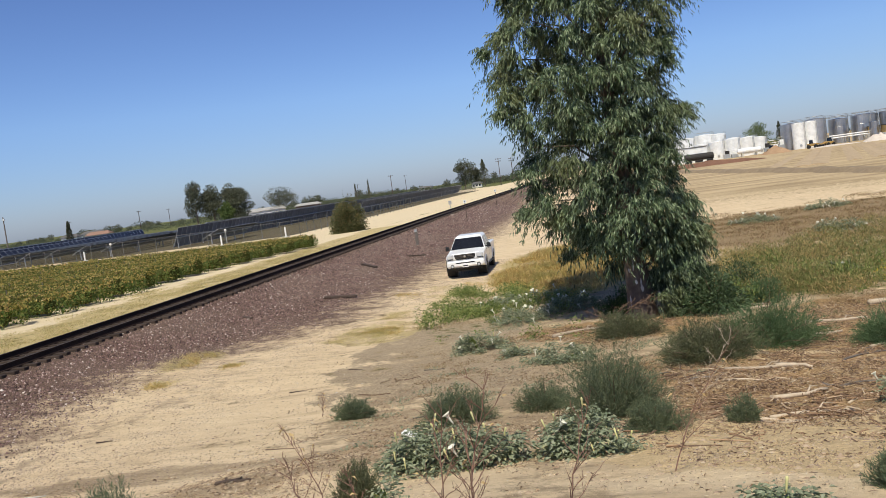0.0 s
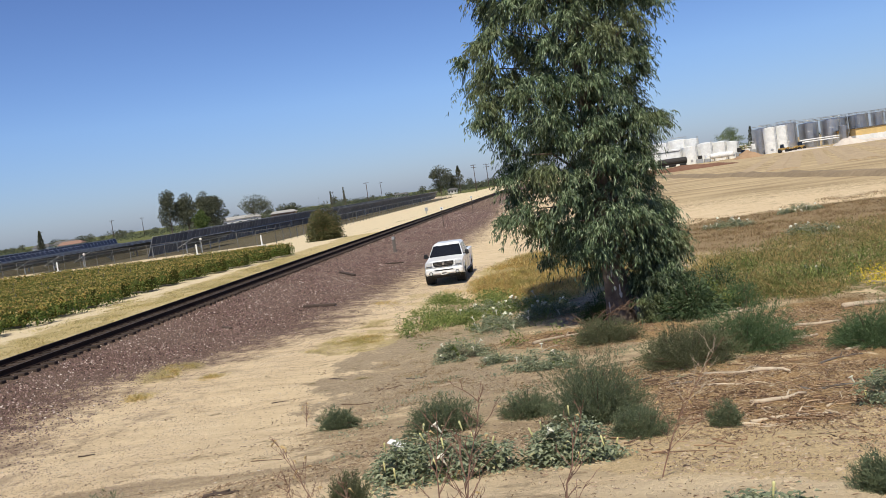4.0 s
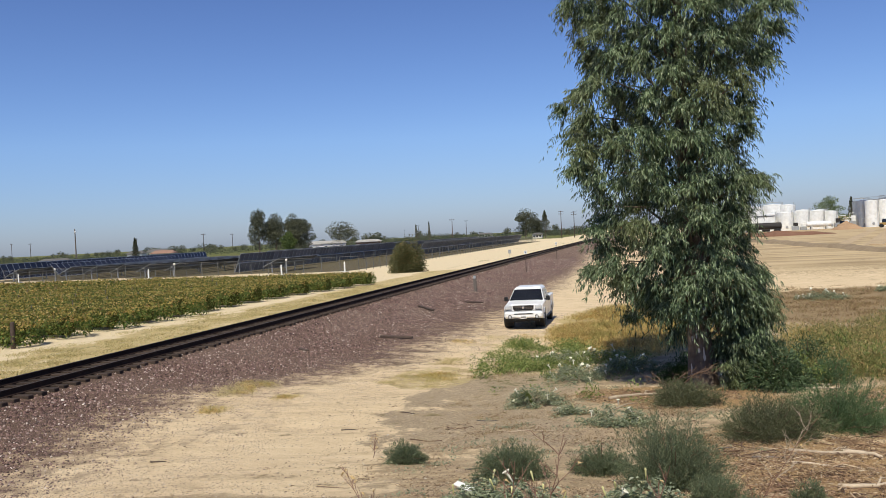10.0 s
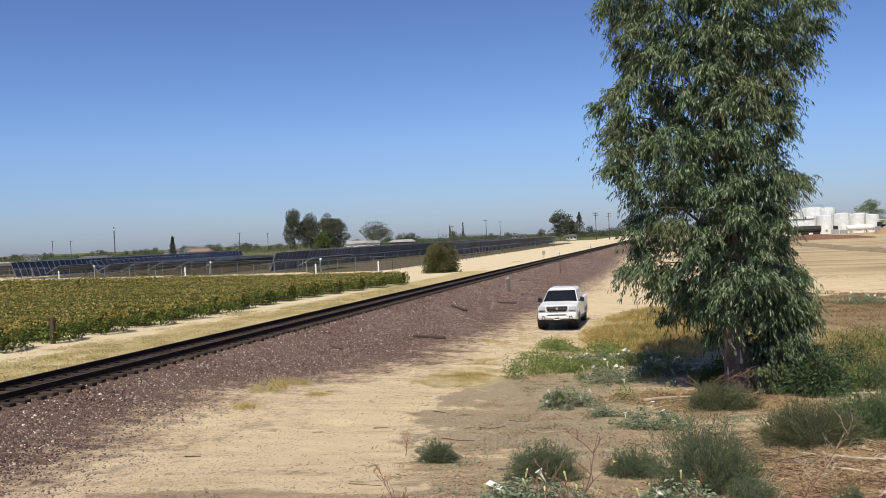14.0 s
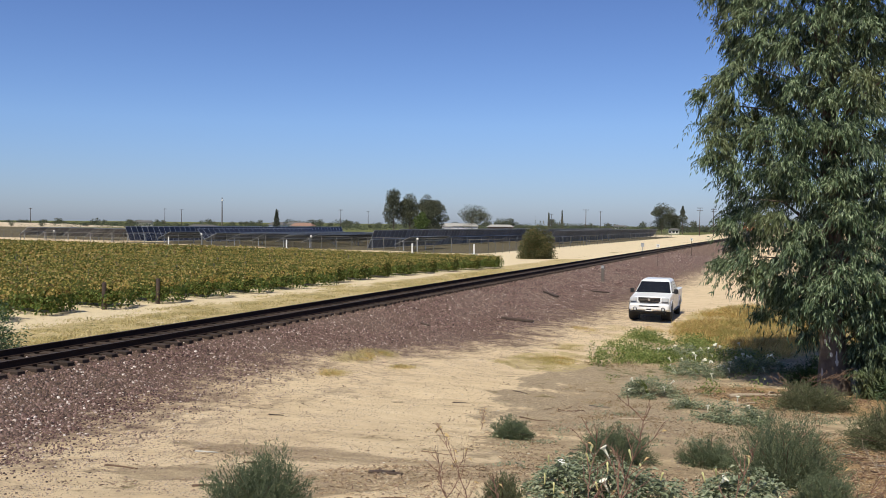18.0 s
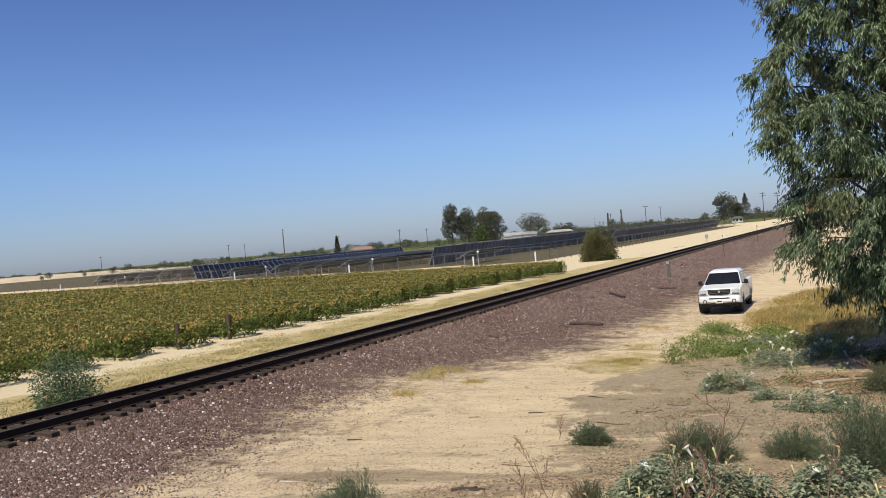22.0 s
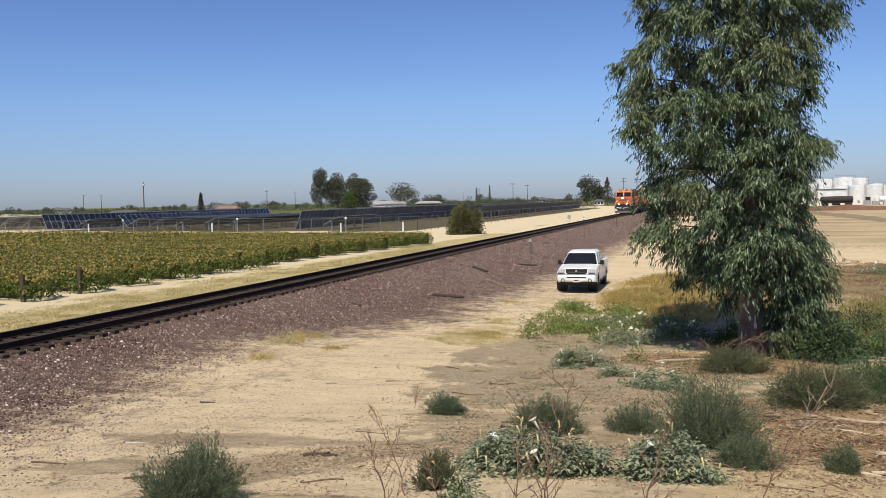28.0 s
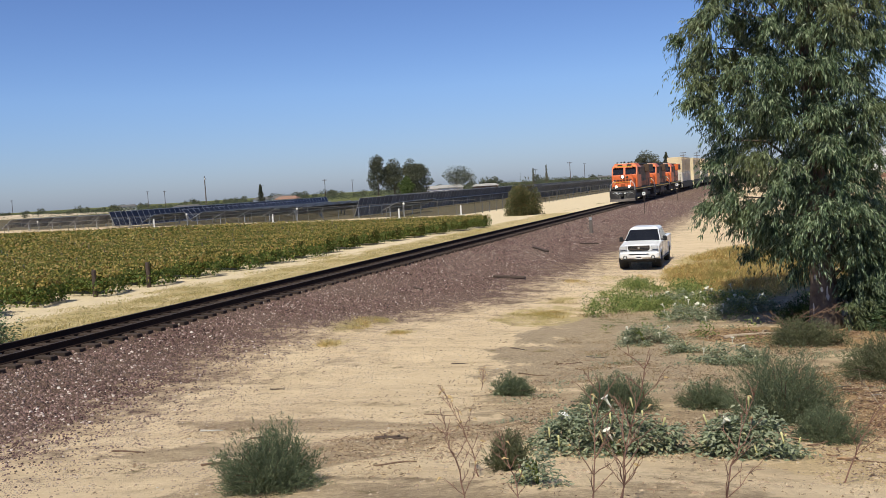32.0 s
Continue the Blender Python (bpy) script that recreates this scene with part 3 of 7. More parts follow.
# ---- vehicles ----
MAT.update({
    "car_white": surf("white_car_paint", (0.80, 0.80, 0.80), (0.85, 0.85, 0.85), 6, 0.8, 0.22, 0, 0.0, 0, 0.5, (0.50, 0.44, 0.36), 0.25),
    "glass_dark": surf("tinted_glass", (0.010, 0.011, 0.013), (0.016, 0.017, 0.02), 4, 1, 0.06, 0, 0, 0, 0.5),
    "chrome": surf("chrome", (0.55, 0.55, 0.56), (0.65, 0.65, 0.66), 10, 1, 0.2, 0.9, 0),
    "lens": surf("clear_lens", (0.45, 0.46, 0.48), (0.62, 0.63, 0.65), 30, 4, 0.12, 0.1, 0.1, 0, 0.5),
    "orange": surf("orange_engine_paint", (0.58, 0.115, 0.028), (0.68, 0.16, 0.045), 5, 0.5, 0.45, 0, 0.03, 0, 0.4, (0.30, 0.08, 0.03), 0.5),
    "engine_black": surf("dull_black_engine_paint", (0.018, 0.017, 0.017), (0.045, 0.04, 0.037), 6, 0.5, 0.65, 0, 0.05),
    "engine_side": surf("sooty_brown_engine_paint", (0.055, 0.036, 0.025), (0.125, 0.075, 0.045), 3, 0.4, 0.6, 0, 0.05),
    "orange_dirty": surf("sooty_orange_paint", (0.20, 0.05, 0.015), (0.38, 0.09, 0.025), 3, 0.4, 0.55, 0, 0.05),
    "emblem": surf("dark_nose_lettering", (0.06, 0.02, 0.01), (0.10, 0.035, 0.02), 8, 1, 0.5, 0, 0.0),
    "yellow": surf("yellow_paint", (0.62, 0.40, 0.04), (0.72, 0.48, 0.06), 6, 0.5, 0.5, 0, 0.03),
    "tan_box": surf("tan_container_paint", (0.70, 0.56, 0.34), (0.78, 0.65, 0.43), 6, 0.3, 0.55, 0, 0.05, 0.12, 0.4, (0.30, 0.20, 0.12), 0.4),
    "white_box": surf("white_container_paint", (0.58, 0.52, 0.42), (0.70, 0.64, 0.54), 6, 0.3, 0.55, 0, 0.05, 0.1, 0.4, (0.35, 0.30, 0.26), 0.4),
    "headlight": glow_mat("lit_headlight", (1.0, 0.93, 0.78), 7.0),
})


def wheel_mesh(r, w):
    t = Build().lathe([(r * 0.62, -w / 2), (r * 0.93, -w / 2), (r, -w * 0.36), (r, w * 0.36), (r * 0.93, w / 2), (r * 0.62, w / 2)], 24, axis="x")
    rim = Build().lathe([(r * 0.63, -w * 0.42), (r * 0.60, -w * 0.46), (r * 0.5, -w * 0.3), (r * 0.22, -w * 0.34), (r * 0.16, -w * 0.44), (0.01, -w * 0.44), (0.01, w * 0.44), (r * 0.22, w * 0.34), (r * 0.5, w * 0.3), (r * 0.63, w * 0.42)], 20, axis="x")
    t.smooth = rim.smooth = True
    return t.mesh("tyre", MAT["tyre"]), rim.mesh("rim", MAT["chrome"])


def make_pickup():
    truck = thing("pickup_truck", "parked white crew-cab pickup truck on the dirt road", "pickup truck", pose(-6.36, 44.55, gz(-6.36, 44.55), 0, 0, 1.0) @ Matrix.Diagonal((0.94, 1, 1.02, 1)))
    W = 0.97

    def arch(cy, r):
        return [(cy + r * math.cos(a), 0.46 + max(0.0, r * math.sin(a) - 0.02)) for a in (math.pi * k / 10 for k in range(11))]

    outline = [(-2.78, 0.62), (-2.80, 0.98), (-2.74, 1.10), (-2.5, 1.14), (-1.45, 1.235), (1.0, 1.245), (1.02, 1.30), (2.8, 1.30), (2.83, 0.62)]
    low = [(2.75, 0.50)] + arch(1.72, 0.47) + [(0.6, 0.44), (-0.6, 0.44)] + arch(-1.82, 0.47) + [(-2.6, 0.5)]
    body = Build().prism(outline + low, -W, W, "x")
    part("body", body, MAT["car_white"], truck, "white painted body", bevel=0.035)
    part("hood", Build().add([(-0.80, -2.70, 1.125), (0.80, -2.70, 1.125), (0.84, -1.5, 1.245), (-0.84, -1.5, 1.245), (-0.62, -2.62, 1.165), (0.62, -2.62, 1.165), (0.66, -1.52, 1.275), (-0.66, -1.52, 1.275)], [(0, 1, 5, 4), (1, 2, 6, 5), (2, 3, 7, 6), (3, 0, 4, 7), (4, 5, 6, 7)]), MAT["car_white"], truck, bevel=0.02)
    lo = [(-0.92, -1.55, 1.225), (0.92, -1.55, 1.225), (0.92, 1.02, 1.24), (-0.92, 1.02, 1.24)]
    hi = [(-0.73, -0.72, 1.76), (0.73, -0.72, 1.76), (0.73, 0.80, 1.78), (-0.73, 0.80, 1.78)]
    top = [(-0.62, -0.55, 1.85), (0.62, -0.55, 1.85), (0.62, 0.66, 1.86), (-0.62, 0.66, 1.86)]
    cab = Build().add(lo + hi + top, [(0, 1, 5, 4), (1, 2, 6, 5), (2, 3, 7, 6), (3, 0, 4, 7), (4, 5, 9, 8), (5, 6, 10, 9), (6, 7, 11, 10), (7, 4, 8, 11), (8, 9, 10, 11)])
    part("cab", cab, MAT["car_white"], truck, "white painted cab with a roof", bevel=0.03)

    V = Vector

    def pane(name, a, b, c, d, inset, label=""):
        a, b, c, d = (Vector(p) for p in (a, b, c, d))
        mid = (a + b + c + d) / 4
        nrm = (b - a).cross(d - a).normalized()
        if nrm.dot(mid - Vector((0, -0.2, 1.4))) < 0:
            nrm = -nrm
        vs = [p + (mid - p).normalized() * inset for p in (a, b, c, d)]
        part(name, Build().add([p + nrm * 0.012 for p in vs] + [p - nrm * 0.02 for p in vs], [(0, 1, 2, 3), (0, 4, 5, 1), (1, 5, 6, 2), (2, 6, 7, 3), (3, 7, 4, 0)]), MAT["glass_dark"], truck, label)

    pane("windshield", V(lo[0]).lerp(V(hi[0]), 0.04), V(lo[1]).lerp(V(hi[1]), 0.04), V(hi[1]).lerp(V(lo[1]), 0.03), V(hi[0]).lerp(V(lo[0]), 0.03), 0.045, "dark raked windshield")
    pane("rear_window", lo[3], lo[2], hi[2], hi[3], 0.12)
    for s, (a, b, c, d) in ((1, (lo[1], lo[2], hi[2], hi[1])), (-1, (lo[0], lo[3], hi[3], hi[0]))):
        a, b, c, d = V(a), V(b), V(c), V(d)
        pane("front_side_window", a.lerp(b, 0.10), a.lerp(b, 0.58), d.lerp(c, 0.50), d, 0.07)
        pane("rear_side_window", a.lerp(b, 0.60), a.lerp(b, 0.93), d.lerp(c, 0.97), d.lerp(c, 0.54), 0.07)
    # front end
    part("grille_surround", Build().box((0, -2.80, 1.01), (1.16, 0.08, 0.29), bevel=0.03), MAT["car_white"], truck, "white grille surround")
    grille = part("grille", Build().prism([(-0.43, 0.885), (0.43, 0.885), (0.53, 0.98), (0.53, 1.13), (-0.53, 1.13), (-0.53, 0.98)], -2.86, -2.81, "y"), MAT["black"], truck, "black barred grille")
    for k in (-1, 0, 1):
        part("grille_bar", Build().box((0, -2.868, 1.03 + 0.062 * k), (0.98, 0.02, 0.018)), MAT["wood_grey"], grille)
    part("badge", Build().lathe([(0.01, -0.012), (0.06, -0.01), (0.06, 0.01), (0.01, 0.012)], 16, (0, -2.885, 1.03), "y"), MAT["chrome"], truck, "oval chrome badge")
    for s in (-1, 1):
        part("headlight", Build().box((s * 0.765, -2.79, 1.03), (0.35, 0.10, 0.22), bevel=0.04), MAT["lens"], truck, "clear square headlight")
        part("panel_gap", Build().box((s * 0.765, -2.80, 0.905), (0.36, 0.07, 0.015)), MAT["black"], truck)
        part("wheel_well", Build().lathe([(0.02, -0.30), (0.455, -0.30), (0.455, 0.16), (0.02, 0.16)], 20, (s * 0.80, -1.82, 0.47), "x"), MAT["black"], truck)
        fog = part("fog_lamp", Build().lathe([(0.01, -0.02), (0.065, -0.02), (0.075, 0.03), (0.01, 0.03)], 14, (s * 0.68, -2.935, 0.60), "y"), MAT["lens"], truck, "round fog lamp")
        part("fog_lamp_ring", Build().lathe([(0.078, -0.012), (0.10, -0.012), (0.10, 0.03), (0.078, 0.03)], 14, (s * 0.68, -2.935, 0.60), "y"), MAT["black"], fog)
        part("tow_hook", Build().tube([(s * 0.42, -2.84, 0.52), (s * 0.42, -2.95, 0.50), (s * 0.42, -2.95, 0.45), (s * 0.42, -2.85, 0.44)], 0.022, 6), MAT["black"], truck)
        mirror = part("mirror", Build().box((s * 1.10, -1.22, 1.33), (0.20, 0.13, 0.22), bevel=0.03), MAT["black"], truck, "black door mirror")
        part("mirror_arm", Build().box((s * 0.98, -1.18, 1.27), (0.14, 0.05, 0.06)), MAT["black"], mirror)
        for y0 in (-0.22, 0.72):
            part("door_handle", Build().box((s * 0.985, y0, 1.10), (0.035, 0.17, 0.035), bevel=0.01), MAT["black"], truck)
        for y0 in (-1.28, -0.12, 0.95):
            part("door_seam", Build().box((s * 0.971, y0, 0.85), (0.004, 0.012, 0.70)), MAT["black"], truck)
        part("fender_flare", Build().tube([(s * 0.972, -1.82 + 0.49 * math.cos(a), 0.46 + 0.49 * math.sin(a)) for a in (math.pi * k / 10 for k in range(11))], 0.03, 6), MAT["car_white"], truck)
        part("rear_fender_flare", Build().tube([(s * 0.972, 1.72 + 0.49 * math.cos(a), 0.46 + 0.49 * math.sin(a)) for a in (math.pi * k / 10 for k in range(11))], 0.03, 6), MAT["car_white"], truck)
        part("running_board", Build().box((s * 0.97, -0.05, 0.44), (0.14, 2.1, 0.06), bevel=0.02), MAT["black"], truck)
        part("tail_lamp", Build().box((s * 0.88, 2.83, 1.0), (0.16, 0.05, 0.38), bevel=0.02), MAT["orange"], truck)
    part("front_bumper", Build().box((0, -2.84, 0.685), (1.94, 0.20, 0.31), bevel=0.07), MAT["car_white"], truck, "white front bumper")
    part("lower_valance", Build().box((0, -2.80, 0.50), (1.70, 0.16, 0.09), bevel=0.03), MAT["black"], truck, "black lower valance")
    part("bumper_slot", Build().box((0, -2.942, 0.74), (0.95, 0.02, 0.05)), MAT["black"], truck)
    plate = part("number_plate", Build().box((0, -2.955, 0.60), (0.33, 0.02, 0.16), bevel=0.005), MAT["white_paint"], truck)
    part("plate_bar", Build().box((0, -2.967, 0.595), (0.24, 0.006, 0.05)), MAT["engine_black"], plate)
    part("rear_bumper", Build().box((0, 2.88, 0.62), (1.8, 0.16, 0.2), bevel=0.04), MAT["chrome"], truck)
    part("underbody", Build().box((0, 0, 0.42), (1.5, 5.2, 0.16)), MAT["black"], truck)
    part("bed_floor", Build().box((0, 1.92, 1.305), (1.55, 1.62, 0.01)), MAT["black"], truck)
    tyre, rim = wheel_mesh(0.40, 0.27)
    for s in (-1, 1):
        for y0 in (-1.82, 1.72):
            wheel = part("wheel", tyre, None, truck, "black tyre with a bright rim", pose(s * 0.83, y0, 0.40))
            part("rim", rim, None, wheel)
    return truck


make_pickup()


def make_locomotive(lit=True, last=False):
    """Nose towards -y, rail top at z = 0, front coupler at y = 0."""
    loco = thing("locomotive", "orange and black diesel freight locomotive with lit headlights" if lit else "orange and black diesel freight locomotive with dark headlights", "locomotive", group="locomotives of the train")
    O, K, S = MAT["orange"], MAT["engine_black"], MAT["engine_side"]
    lamp, on = (MAT["headlight"], "lit") if lit else (MAT["lens"], "dark")
    part("deck", Build().box((0, 8.3, 1.50), (3.0, 15.8, 0.30), bevel=0.03), K, loco, "black walkway deck")
    part("fuel_tank", Build().prism([(-1.3, 0.45), (1.3, 0.45), (1.45, 0.75), (1.45, 1.33), (-1.45, 1.33), (-1.45, 0.75)], 6.9, 10.4), MAT["wood_grey"], loco, "dusty grey fuel tank", bevel=0.03)
    nose = [(-1.36, 1.66), (1.36, 1.66), (1.34, 2.72), (1.05, 3.08), (-1.05, 3.08), (-1.34, 2.72)]
    b = Build()
    back = [(u, 2.4, z if z < 3 else 3.15) for u, z in nose]
    front = [(u * 0.92, 0.75 + 0.18 * max(0, z - 2.4), z) for u, z in nose]
    b.add(front + back, [tuple(range(5, -1, -1))] + [(i, (i + 1) % 6, 6 + (i + 1) % 6, 6 + i) for i in range(6)])
    part("nose", b, O, loco, "orange wide nose", bevel=0.06)
    cab = Build().add([(-1.53, 2.05, 1.66), (1.53, 2.05, 1.66), (1.53, 5.2, 1.66), (-1.53, 5.2, 1.66), (-1.53, 2.05, 3.1), (1.53, 2.05, 3.1), (1.53, 5.2, 3.1), (-1.53, 5.2, 3.1), (-1.50, 2.45, 4.15), (1.50, 2.45, 4.15), (1.50, 5.2, 4.15), (-1.50, 5.2, 4.15), (-1.2, 2.6, 4.52), (1.2, 2.6, 4.52), (1.2, 5.2, 4.52), (-1.2, 5.2, 4.52)],
                      [(i + r, (i + 1) % 4 + r, (i + 1) % 4 + r + 4, i + r + 4) for r in (0, 4, 8) for i in range(4)] + [(12, 13, 14, 15), (3, 2, 1, 0)])
    part("cab", cab, O, loco, "orange crew cab", bevel=0.05)
    for s in (-1, 1):
        part("windshield", Build().add([(s * 0.13, 2.04, 3.26), (s * 1.36, 2.04, 3.26), (s * 1.33, 2.33, 4.04), (s * 0.13, 2.33, 4.04), (s * 0.13, 2.2, 3.26), (s * 1.36, 2.2, 3.26), (s * 1.33, 2.5, 4.04), (s * 0.13, 2.5, 4.04)], [(0, 1, 2, 3), (0, 4, 5, 1), (1, 5, 6, 2), (2, 6, 7, 3), (3, 7, 4, 0)]), MAT["glass_dark"], loco, "dark cab windshield")
        part("side_window", Build().box((s * 1.525, 3.9, 3.6), (0.04, 1.5, 0.7), bevel=0.01), MAT["glass_dark"], loco)
        part("number_board", Build().box((s * 0.55, 2.50, 4.33), (0.55, 0.12, 0.20), bevel=0.01), K, loco, "black number board")
        part("ditch_light", Build().lathe([(0.01, -0.03), (0.11, -0.03), (0.12, 0.1), (0.01, 0.1)], 14, (s * 0.76, 0.42, 1.84), "y"), lamp, loco, on + " ditch light")
        part("handrail", Build().tube([(s * 1.44, 0.30, 1.2), (s * 1.44, 0.33, 1.75), (s * 1.36, 0.38, 2.1), (s * 0.98, 0.45, 2.55), (s * 0.86, 0.55, 2.5)], 0.030, 6), MAT["white_paint"], loco, "white end handrail")
        part("side_handrail", Build().tube([(s * 1.46, 5.4, 2.62), (s * 1.46, 16.0, 2.62)], 0.022, 6), MAT["engine_black"], loco)
        for k in range(6):
            part("handrail_post", Build().tube([(s * 1.46, 5.6 + 2 * k, 1.6), (s * 1.46, 5.6 + 2 * k, 2.62)], 0.02, 5), MAT["engine_black"], loco)
        for y0 in (0.5, 16.0):
            part("step_well", Build().box((s * 1.38, y0 + 0.1, 1.0), (0.30, 0.75, 0.75), bevel=0.02), K, loco, "black step well")
        part("walkway_stripe", Build().box((s * 1.505, 8.5, 1.50), (0.012, 15.0, 0.10)), MAT["yellow"], loco)
        part("hood_stripe", Build().box((s * 1.03, 10.6, 2.05), (0.015, 10.6, 0.55)), MAT["orange_dirty"], loco, "sooty orange side band")
        for k in range(4):
            part("hood_door", Build().box((s * 1.025, 6.2 + 1.5 * k, 3.2), (0.03, 1.3, 1.5), bevel=0.01), S, loco, "sooty hood door")
        part("radiator_wing", Build().box((s * 1.15, 14.0, 3.95), (0.75, 3.8, 0.95), bevel=0.05), O if last else S, loco, "orange radiator wing" if last else "sooty radiator wing")
        part("radiator_grille", Build().box((s * 1.535, 14.0, 3.95), (0.02, 3.2, 0.62)), K, loco)
    part("headlight", Build().lathe([(0.01, -0.04), (0.15, -0.04), (0.17, 0.1), (0.01, 0.1)], 16, (-0.02, 0.80, 2.97), "y"), lamp, loco, on + " headlight on the nose")
    part("headlight_plate", Build().box((-0.02, 0.82, 2.95), (0.46, 0.05, 0.40), bevel=0.02), K, loco, "black headlight plate")
    for s in (-1, 1):
        part("sun_visor", Build().box((s * 0.74, 2.20, 4.10), (1.22, 0.32, 0.04), bevel=0.01), O, loco)
        part("wiper", Build().tube([(s * 0.75, 2.06, 3.28), (s * 0.55, 2.22, 3.75)], 0.018, 4), K, loco)
        part("nose_seam", Build().box((s * 0.52, 0.735, 2.1), (0.02, 0.03, 0.75)), K, loco)
    part("nose_door", Build().box((0.0, 0.728, 1.98), (0.5, 0.02, 0.30), bevel=0.01), MAT["orange_dirty"], loco)
    part("anticlimber", Build().box((0, 0.42, 1.58), (2.7, 0.5, 0.2), bevel=0.03), K, loco, "black anticlimber ledge")
    for k in range(5):
        part("roof_fitting", Build().box((-0.9 + 0.42 * k, 2.9 + 0.35 * (k % 2), 4.66), (0.22, 0.25, 0.16 + 0.05 * (k % 3)), bevel=0.03), K, loco)
    part("nose_emblem", Build().box((0.50, 0.79, 2.92), (0.26, 0.03, 0.22), bevel=0.05), K, loco)
    for k in range(6):
        part("nose_mark", Build().box((-0.92 + 0.36 * k, 0.772, 2.58), (0.28, 0.03, 0.17), turn=pose(0, 0, 0, 0, 14).to_3x3()), MAT["emblem"], loco, "dark slanted nose mark")
    part("nose_line", Build().box((0, 0.738, 2.36), (2.2, 0.03, 0.05)), MAT["yellow"], loco)
    part("nose_band", Build().box((0, 0.736, 1.76), (2.4, 0.04, 0.16)), K, loco, "black band under the nose")
    part("roof_band", Build().box((0, 2.46, 4.20), (2.5, 0.05, 0.08)), MAT["yellow"], loco)
    for s in (-1, 1):
        part("grab_iron", Build().tube([(s * 0.85, 0.66, 1.85), (s * 0.92, 0.60, 2.2), (s * 0.86, 0.72, 2.6)], 0.02, 5), MAT["white_paint"], loco)
        part("cab_window_frame", Build().box((s * 1.54, 3.9, 3.6), (0.03, 1.7, 0.86), bevel=0.01), K, loco)
        for k in range(4):
            part("step_tread", Build().box((s * 1.38, 0.36, 0.62 + 0.26 * k), (0.34, 0.10, 0.03)), MAT["wood_grey"], loco)
        part("uncoupling_lever", Build().tube([(s * 0.2, 0.12, 1.1), (s * 0.9, 0.12, 1.18), (s * 1.35, 0.2, 1.0)], 0.022, 5), MAT["white_paint"], loco)
        part("hose", Build().tube([(s * 0.45, 0.16, 1.2), (s * 0.5, 0.0, 0.9), (s * 0.42, -0.06, 0.6)], 0.035, 6), MAT["black"], loco)
    part("hood", Build().prism([(-1.02, 1.66), (1.02, 1.66), (1.02, 4.1), (0.75, 4.42), (-0.75, 4.42), (-1.02, 4.1)], 5.2, 15.9), S, loco, "sooty brown engine hood", bevel=0.03)
    part("rear_hood", Build().prism([(-1.04, 1.66), (1.04, 1.66), (1.04, 4.0), (0.78, 4.35), (-0.78, 4.35), (-1.04, 4.0)], 12.4, 16.0), O if last else MAT["orange_dirty"], loco, "orange rear hood end" if last else "sooty rear hood end", bevel=0.03)
    part("hood_roof", Build().box((0, 10.5, 4.47), (1.7, 10.2, 0.16), bevel=0.05), K, loco, "black hood roof")
    part("exhaust_stack", Build().box((0, 9.0, 4.65), (0.5, 1.0, 0.25), bevel=0.04), K, loco)
    part("cab_roof", Build().box((0, 3.9, 4.55), (2.2, 2.5, 0.08), bevel=0.03), MAT["white_box"], loco, "pale cab roof")
    part("horn", Build().box((0.3, 4.3, 4.68), (0.4, 0.5, 0.15), bevel=0.04), K, loco)
    part("pilot", Build().add([(-1.45, 0.25, 1.35), (1.45, 0.25, 1.35), (1.45, 0.9, 1.35), (-1.45, 0.9, 1.35), (-1.45, 0.1, 0.15), (0, -0.25, 0.12), (1.45, 0.1, 0.15), (1.45, 0.6, 0.15), (-1.45, 0.6, 0.15)], [(0, 1, 2, 3), (0, 4, 5), (0, 5, 1), (1, 5, 6), (1, 6, 7, 2), (3, 8, 4, 0), (2, 7, 8, 3), (4, 8, 7, 6, 5)]), K, loco, "black snow plough pilot", bevel=0.02)
    part("plough_edge", Build().add([(-1.47, 0.07, 0.12), (0, -0.30, 0.10), (1.47, 0.07, 0.12), (1.47, 0.02, 0.45), (0, -0.20, 0.45), (-1.47, 0.02, 0.45), (-1.47, 0.17, 0.12), (0, -0.2, 0.10), (1.47, 0.17, 0.12), (1.47, 0.12, 0.45), (0, -0.1, 0.45), (-1.47, 0.12, 0.45)], [(0, 1, 4, 5), (1, 2, 3, 4), (6, 7, 10, 11), (7, 8, 9, 10), (5, 4, 10, 11), (4, 3, 9, 10)]), MAT["wood_grey"], loco, "worn grey plough edge")
    part("coupler", Build().box((0, -0.05, 0.85), (0.35, 0.8, 0.35), bevel=0.05), K, loco)
    part("brake_hose", Build().tube([(-0.75, 0.1, 1.15), (-0.5, 0.0, 0.95), (-0.2, 0.0, 1.12), (0.1, 0.0, 0.92), (0.45, 0.0, 1.1)], 0.04, 6), MAT["white_paint"], loco)
    wheel = Build().lathe([(0.01, -0.07), (0.50, -0.07), (0.535, -0.05), (0.535, 0.07), (0.01, 0.07)], 20, axis="x").mesh("wheel", K)
    for y0 in (2.5, 11.0):
        for s in (-1, 1):
            bogie = part("bogie_frame", Build().box((s * 1.12, y0 + 1.6, 0.72), (0.22, 4.0, 0.42), bevel=0.05), K, loco, "black bogie side frame")
            for k in range(3):
                part("wheel", wheel, None, bogie, place=pose(s * 0.76, y0 + 1.6 * k, 0.535))
    return loco


